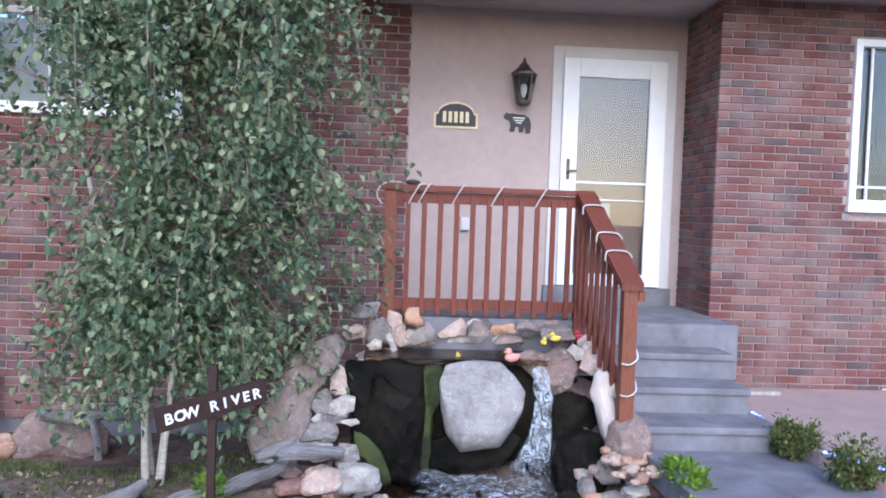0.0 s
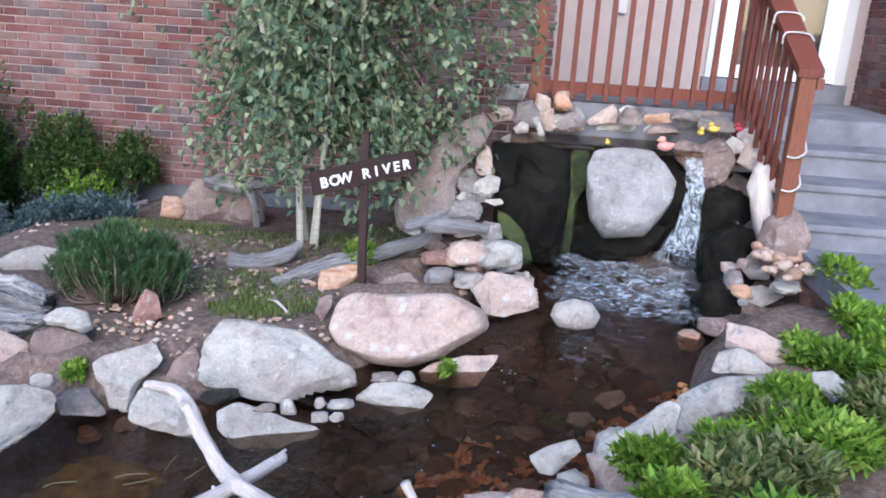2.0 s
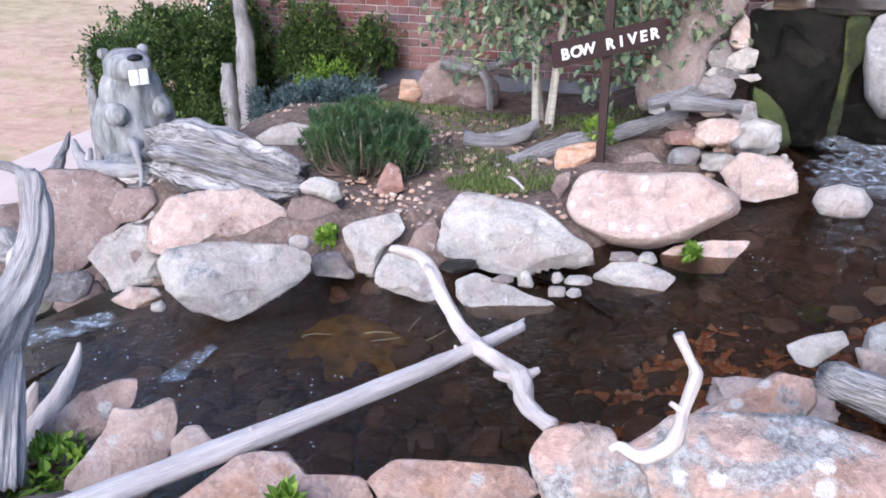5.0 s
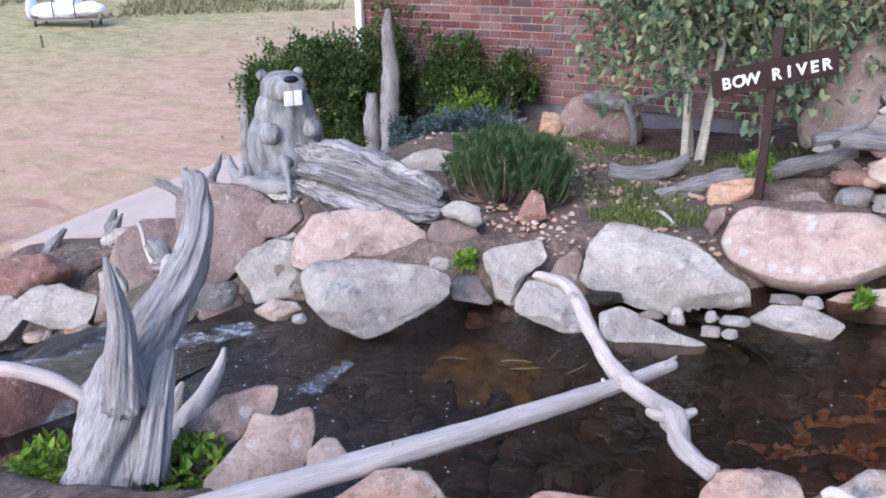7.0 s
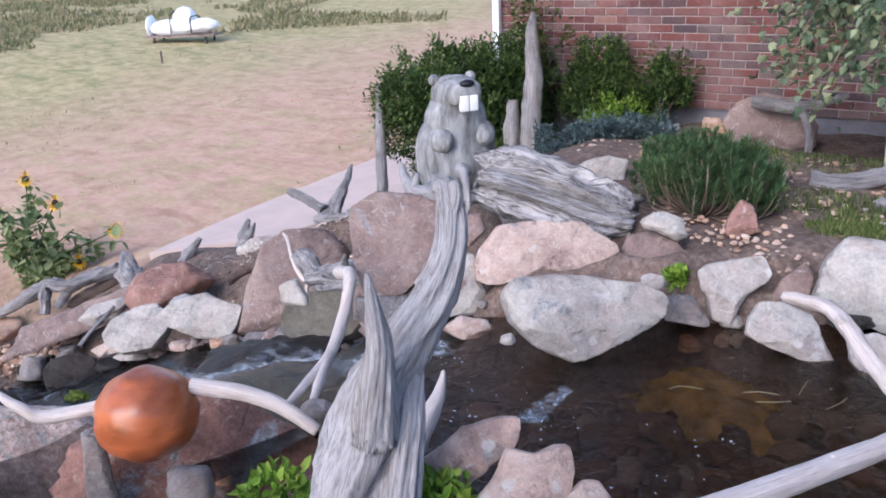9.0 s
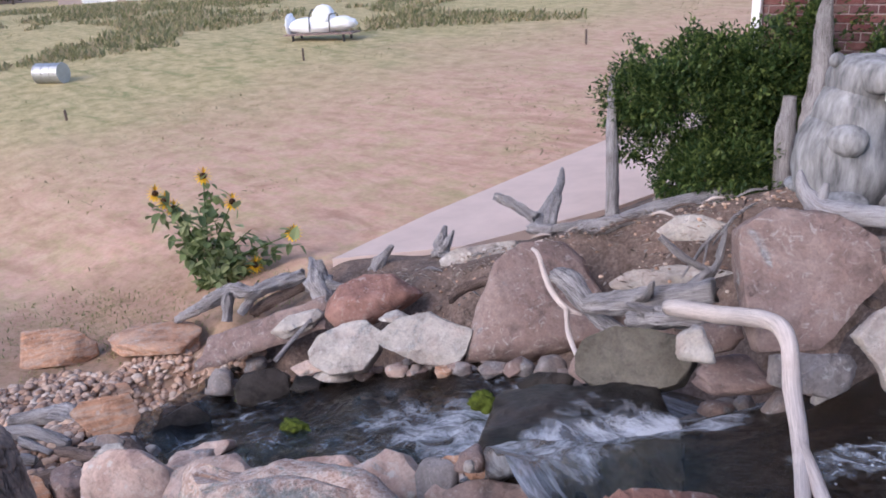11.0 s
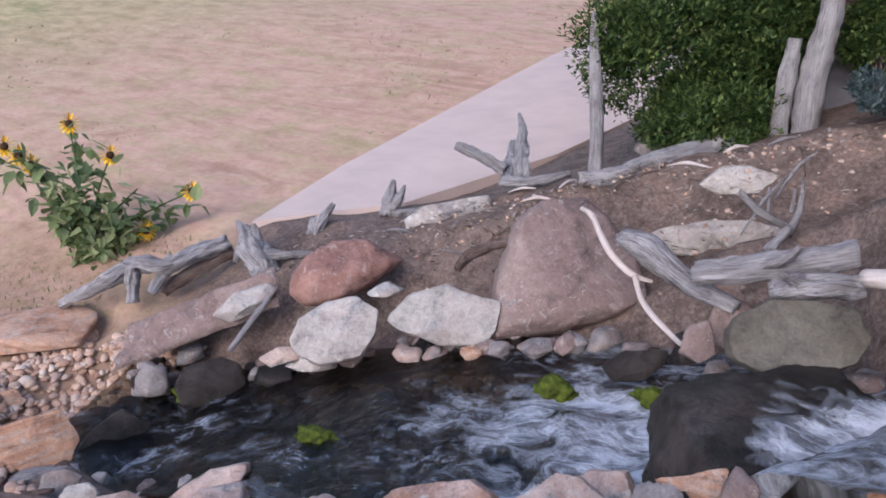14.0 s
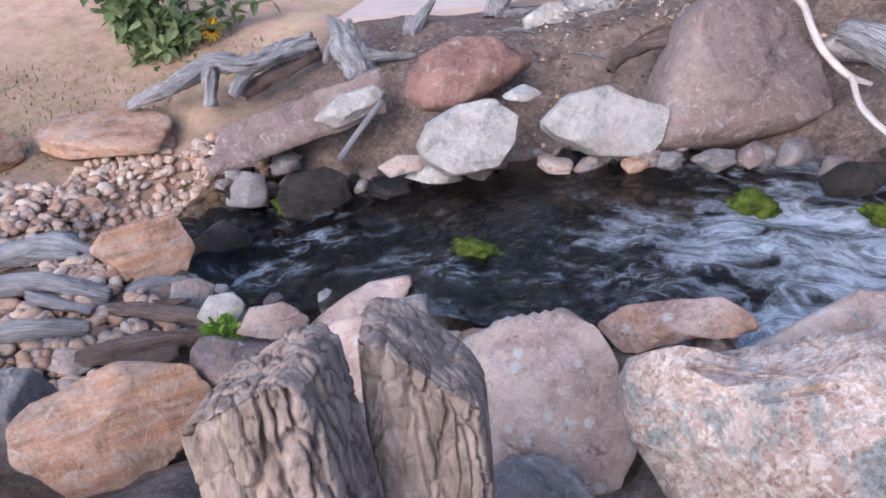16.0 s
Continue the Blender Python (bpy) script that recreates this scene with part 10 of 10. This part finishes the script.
# ---- pebbles and litter ----
def pebble_field(name, spots, label, mat, seed, lo=0.02, hi=0.06, sink=0.3):
    rnd = np.random.RandomState(seed)
    base, f0 = BALLS[2]
    vs, fs = [], []
    for x, y, rx, ry, n in spots:
        for k in range(n):
            a, r = rnd.uniform(0, 2 * math.pi), math.sqrt(rnd.rand())
            px, py = x + math.cos(a) * r * rx, y + math.sin(a) * r * ry
            s = rnd.uniform(lo, hi) * np.array((1, rnd.uniform(0.6, 1.0), rnd.uniform(0.45, 0.75)))
            c, si = math.cos(a * 3), math.sin(a * 3)
            lump = 1 + 0.26 * np.sin(base @ rnd.normal(size=3) * 2.2 + rnd.rand() * 6)
            q = base * lump[:, None] * s
            k0 = len(vs)
            z = float(land(px, py)) + s[2] * (1 - sink)
            vs += [(px + c * g[0] - si * g[1], py + si * g[0] + c * g[1], z + g[2]) for g in q]
            fs += [tuple(i + k0 for i in h) for h in f0]
    return solo(name, (vs, fs), mat, label, "pebbles", kind="stuff", smooth_faces=True)


def pebble_material(name, stops):
    m, n, l, b = material(name, 0.85, 0, 0.3)
    g = n.new("ShaderNodeNewGeometry")
    c = ramp(n, l, g.outputs["Random Per Island"], stops)
    f = noise_at(n, l, g.outputs["Position"], 60, 4, 0.65)
    l.new(mix(n, l, 0.7, c, ramp(n, l, f, [(0.3, (0.7, 0.68, 0.66)), (0.7, (1.2, 1.2, 1.18))]), "MULTIPLY"), b.inputs["Base Color"])
    bump(n, l, b, f, 0.4, 0.004)
    return m


PEBBLES = pebble_material("mixed_pebbles", [(0.0, (0.27, 0.17, 0.12)), (0.25, (0.47, 0.30, 0.21)), (0.5, (0.56, 0.41, 0.31)), (0.75, (0.40, 0.29, 0.235)), (1.0, (0.64, 0.54, 0.45))])
RUST_STONES = pebble_material("rust_gravel", [(0.0, (0.22, 0.08, 0.03)), (0.3, (0.52, 0.22, 0.08)), (0.6, (0.36, 0.16, 0.07)), (0.85, (0.60, 0.31, 0.14)), (1.0, (0.55, 0.42, 0.30))])
BED_STONES = pebble_material("stream_bed_stones", [(0.0, (0.04, 0.024, 0.016)), (0.3, (0.10, 0.05, 0.028)), (0.6, (0.065, 0.043, 0.03)), (0.85, (0.15, 0.08, 0.042)), (1.0, (0.18, 0.14, 0.11))])
pebble_field("shore_pebbles", [(-10.9, 2.45, 0.75, 0.55, 900), (-11.3, 1.6, 0.7, 0.6, 650), (-10.2, 1.55, 0.4, 0.4, 300), (-10.6, 3.1, 0.5, 0.25, 300), (-9.75, 3.1, 0.5, 0.2, 260), (-9.7, 0.9, 0.6, 0.4, 260)], "rounded pinkish pebbles on the stream shore", PEBBLES, 101, 0.018, 0.055)
pebble_field("bank_pebbles", [(-7.9, 1.35, 0.35, 0.2, 90), (-8.6, 0.9, 0.5, 0.35, 120), (-7.6, 3.25, 0.6, 0.15, 110), (-6.8, 3.2, 0.5, 0.15, 70), (-8.8, 3.15, 0.5, 0.15, 110)], "small stones along the stream bank", PEBBLES, 102, 0.02, 0.06)
pebble_field("bed_gravel", [(-3.3, 3.9, 0.9, 0.6, 260), (-3.0, 3.2, 0.7, 0.25, 160), (-4.0, 4.6, 0.9, 0.5, 160), (-7.0, 4.6, 1.2, 0.6, 110), (-8.3, 4.3, 0.9, 0.6, 90), (-6.0, 4.6, 0.7, 0.5, 60)], "scattered gravel on the bare bed", PEBBLES, 103, 0.006, 0.022)
pebble_field("pond_bed", [(-1.8, 2.3, 0.8, 0.9, 420), (-2.9, 1.75, 0.9, 0.7, 420), (-1.2, 3.4, 0.5, 0.8, 260), (-4.2, 1.6, 0.7, 0.5, 200)], "brown stones on the pond bottom", BED_STONES, 104, 0.03, 0.09)
pebble_field("rust_gravel_bed", [(-1.55, 2.45, 0.35, 0.40, 1500), (-1.45, 2.8, 0.3, 0.25, 700), (-1.85, 2.2, 0.3, 0.3, 500), (-0.95, 2.9, 0.25, 0.35, 700), (-0.75, 3.25, 0.15, 0.25, 260), (-1.2, 2.5, 0.25, 0.3, 600)], "rust orange gravel on the pond bottom", RUST_STONES, 107, 0.010, 0.028, -2.0)
pebble_field("stream_bed", [(-6.5, 2.4, 0.8, 0.5, 200), (-7.6, 2.4, 0.8, 0.55, 240), (-8.8, 2.5, 0.8, 0.5, 240), (-9.9, 2.5, 0.8, 0.5, 220)], "dark stones on the stream bottom", BED_STONES, 105, 0.04, 0.13, 0.0)
pebble_field("pool_stones", [(-1.3, 5.35, 0.35, 0.1, 40), (-0.5, 5.4, 0.4, 0.07, 40), (0.1, 4.3, 0.15, 0.3, 50), (-1.7, 4.4, 0.2, 0.4, 60)], "small stones filling the waterfall edge", PEBBLES, 106, 0.02, 0.05)


def chips():
    """Wood chips and dead leaves on the slope."""
    rnd = np.random.RandomState(110)
    pts, ways = [], []
    for x, y, rx, ry, n in ((-8.0, 4.3, 0.7, 0.4, 300), (-7.0, 4.7, 1.0, 0.5, 300), (-6.2, 4.3, 0.6, 0.5, 110), (-5.6, 5.0, 0.7, 0.6, 90), (-3.4, 4.2, 0.9, 0.5, 120), (-8.9, 4.6, 0.6, 0.4, 200), (-9.6, 4.2, 0.5, 0.3, 120)):
        a, r = rnd.uniform(0, 2 * math.pi, n), np.sqrt(rnd.rand(n))
        px, py = x + np.cos(a) * r * rx, y + np.sin(a) * r * ry
        pts += list(np.stack([px, py, land(px, py) + 0.025], -1))
        ways += list(np.stack([np.cos(a * 5), np.sin(a * 5), rnd.uniform(-0.1, 0.35, n)], -1))
    n = len(pts)
    solo("wood_chips", leaf_fan(pts, ways, rnd.uniform(0.03, 0.09, n), rnd.uniform(0.01, 0.03, n), 0.2), CHIP, "pale wood chips and dead leaves on the soil", "litter", kind="stuff")


CHIP = leaf_material("wood_chip", (0.10, 0.07, 0.05), (0.26, 0.21, 0.18), (0.46, 0.41, 0.37), 0.8)
chips()

# moss on the wet stones
for k, (x, y, z, sx, sy, sz) in enumerate(((-8.17, 2.2, -2.27, 0.13, 0.08, 0.05), (-9.9, 2.8, -2.93, 0.16, 0.1, 0.07), (-7.0, 2.95, -1.98, 0.12, 0.08, 0.08), (-6.4, 2.9, -1.8, 0.14, 0.07, 0.05), (-1.22, 3.02, -0.52, 0.07, 0.04, 0.03))):
    solo("moss_cushion", blob((x, y, z), (sx, sy, sz), 4, 0.35, k), MOSS, "bright green moss cushion in the running water", "moss", smooth_faces=True)


# ---- sand and straws on the pond bottom ----
SAND = plain("olive_pond_sand", (0.30, 0.21, 0.05), 0.95, 0, 0.1, 0.6, 9, 0.4)
solo("pond_sand", blob((-3.10, 2.42, -0.83), (0.36, 0.22, 0.15), 4, 0.3, 2), SAND, "olive brown sand patch on the pond bottom", "sand", kind="stuff", smooth_faces=True)
for k, (x, y, a) in enumerate(((-3.12, 2.11, 12), (-2.89, 2.22, 5), (-2.78, 2.34, 70), (-2.66, 2.29, 50), (-2.84, 2.19, 15))):
    d = (math.cos(radians(a + 20)) * 0.06, math.sin(radians(a + 20)) * 0.06)
    solo("floating_straw", tube([(x - d[0], y - d[1], -0.532), (x + 0.01 * (k - 2), y, -0.527), (x + d[0], y + d[1], -0.532)], 0.0018, 5), DRY_GRASS, "thin yellow straw floating on the pond", "straw")


def foam_flecks():
    """Small white bubbles drifting on the pond."""
    rnd = np.random.RandomState(131)
    v, f = [], []
    for cx, cy, rx, ry, n in ((-3.2, 1.65, 0.45, 0.25, 45), (-4.1, 1.8, 0.4, 0.3, 50), (-2.5, 2.1, 0.7, 0.4, 14), (-1.7, 2.7, 0.5, 0.5, 14), (-1.2, 3.5, 0.35, 0.4, 30)):
        for k in range(n):
            x, y, r = cx + rx * rnd.uniform(-1, 1), cy + ry * rnd.uniform(-1, 1), rnd.uniform(0.002, 0.0065)
            z = float(brook(x, y)[2]) + 0.012 * noise.fractal(Vector((x * 4, y * 4, 2)), 1, 2, 3) + 0.003
            base, turn, slim = len(v), rnd.uniform(0, 6), rnd.uniform(0.4, 1.0)
            v += [(x + r * math.cos(q) * math.cos(turn) - slim * r * math.sin(q) * math.sin(turn), y + r * math.cos(q) * math.sin(turn) + slim * r * math.sin(q) * math.cos(turn), z) for q in (0, 1.05, 2.1, 3.14, 4.19, 5.24)]
            v.append((x, y, z + 0.4 * r))
            f += [(base + q, base + (q + 1) % 6, base + 6) for q in range(6)]
    solo("foam_flecks", (v, f), BUBBLE, "small white foam flecks drifting on the pond", "foam", kind="stuff", smooth_faces=True)


BUBBLE = plain("white_bubbles", (0.50, 0.52, 0.54), 0.3, 0, 0.5, 0.3, 200, 0)
foam_flecks()

# ---- bricks: the nearest as pieces, the rest joined ----
def brick_shape(w, h, deep, chamfer=0.004):
    """A brick's front block: back rim, front rim and a chamfered face. Its face looks along -y."""
    a, b = w / 2, h / 2
    v = [(x, deep, z) for x, z in ((-a, -b), (a, -b), (a, b), (-a, b))] + [(x, chamfer, z) for x, z in ((-a, -b), (a, -b), (a, b), (-a, b))] + [(x, 0.0, z) for x, z in ((-a + chamfer, -b + chamfer), (a - chamfer, -b + chamfer), (a - chamfer, b - chamfer), (-a + chamfer, b - chamfer))]
    f = [(0, 1, 5, 4), (1, 2, 6, 5), (2, 3, 7, 6), (3, 0, 4, 7), (4, 5, 9, 8), (5, 6, 10, 9), (6, 7, 11, 10), (7, 4, 8, 11), (8, 9, 10, 11)]
    return np.array(v), f


def lay(wall, x0, x1, z0, z1, y, course, length, near, hole, rnd, turn=0.0, pivot=(0, 0)):
    """Running bond from x0 to x1; near(x, z) picks the pieces that become objects of their own."""
    joint = course * 0.16
    shared, many_v, many_f = {}, [], []
    rows = int((z1 - z0) / course)
    for r in range(rows):
        z = z0 + (r + 0.5) * course
        x = x0 - (0.5 * length if r % 2 else 0.0)
        while x < x1:
            a, b = max(x, x0) + joint / 2, min(x + length, x1) - joint / 2
            x += length
            if hole and z > hole[1] - course / 2 and z < hole[3] + course / 2:
                if a >= hole[0] and b <= hole[2]:
                    continue
                if a < hole[0] < b:
                    b = hole[0] - joint / 2
                elif a < hole[2] < b:
                    a = hole[2] + joint / 2
            w = round(b - a, 3)
            if w < 0.025:
                continue
            cx, proud = (a + b) / 2, rnd.uniform(-0.002, 0.002)
            v, f = brick_shape(w, course - joint, 0.03)
            if near(cx, z):
                if w not in shared:
                    shared[w] = mesh_of("brick", v.tolist(), f, BRICK)
                ob = new("brick", shared[w])
                ob.parent = wall
                p = Vector((cx, y + proud, z))
            else:
                ob = None
            if turn:
                m = Matrix.Translation((*pivot, 0)) @ Matrix.Rotation(radians(turn), 4, "Z")
            else:
                m = Matrix.Identity(4)
            if ob:
                ob.matrix_local = m @ Matrix.Translation(p)
            else:
                k = len(many_v)
                many_v += [tuple(m @ Vector((q[0] + cx, q[1] + y + proud, q[2] + z))) for q in v]
                many_f += [tuple(i + k for i in q) for q in f]
    rest = part("bricks", (many_v, many_f), BRICKS, wall, "weathered red and purple bricks")
    tagged(rest, kind="stuff")


brick_rnd = np.random.RandomState(17)
lay(wall_left, -7.1, -1.30, -0.46, 3.6, LEFTWALL, 0.0746, 0.227, lambda x, z: x > -2.35 and 0.7 < z < 3.2, WIN_L, brick_rnd)
lay(wall_right, 1.25, 6.0, -0.1, 3.4, FRONT, 0.0667, 0.203, lambda x, z: x < 2.25 and 0.1 < z < 1.75, (WIN_R[0], WIN_R[1] - 0.05, WIN_R[2], WIN_R[3]), brick_rnd)
lay(wall_right, 0.0, 0.79, 0.70, 3.4, 0.0, 0.0667, 0.203, lambda x, z: False, None, brick_rnd, -90.0, (1.25, 6.86))
lay(wall_left, 0.0, 8.0, -0.46, 3.6, 0.0, 0.0746, 0.227, lambda x, z: False, None, brick_rnd, -90.0, (-7.112, 14.85))
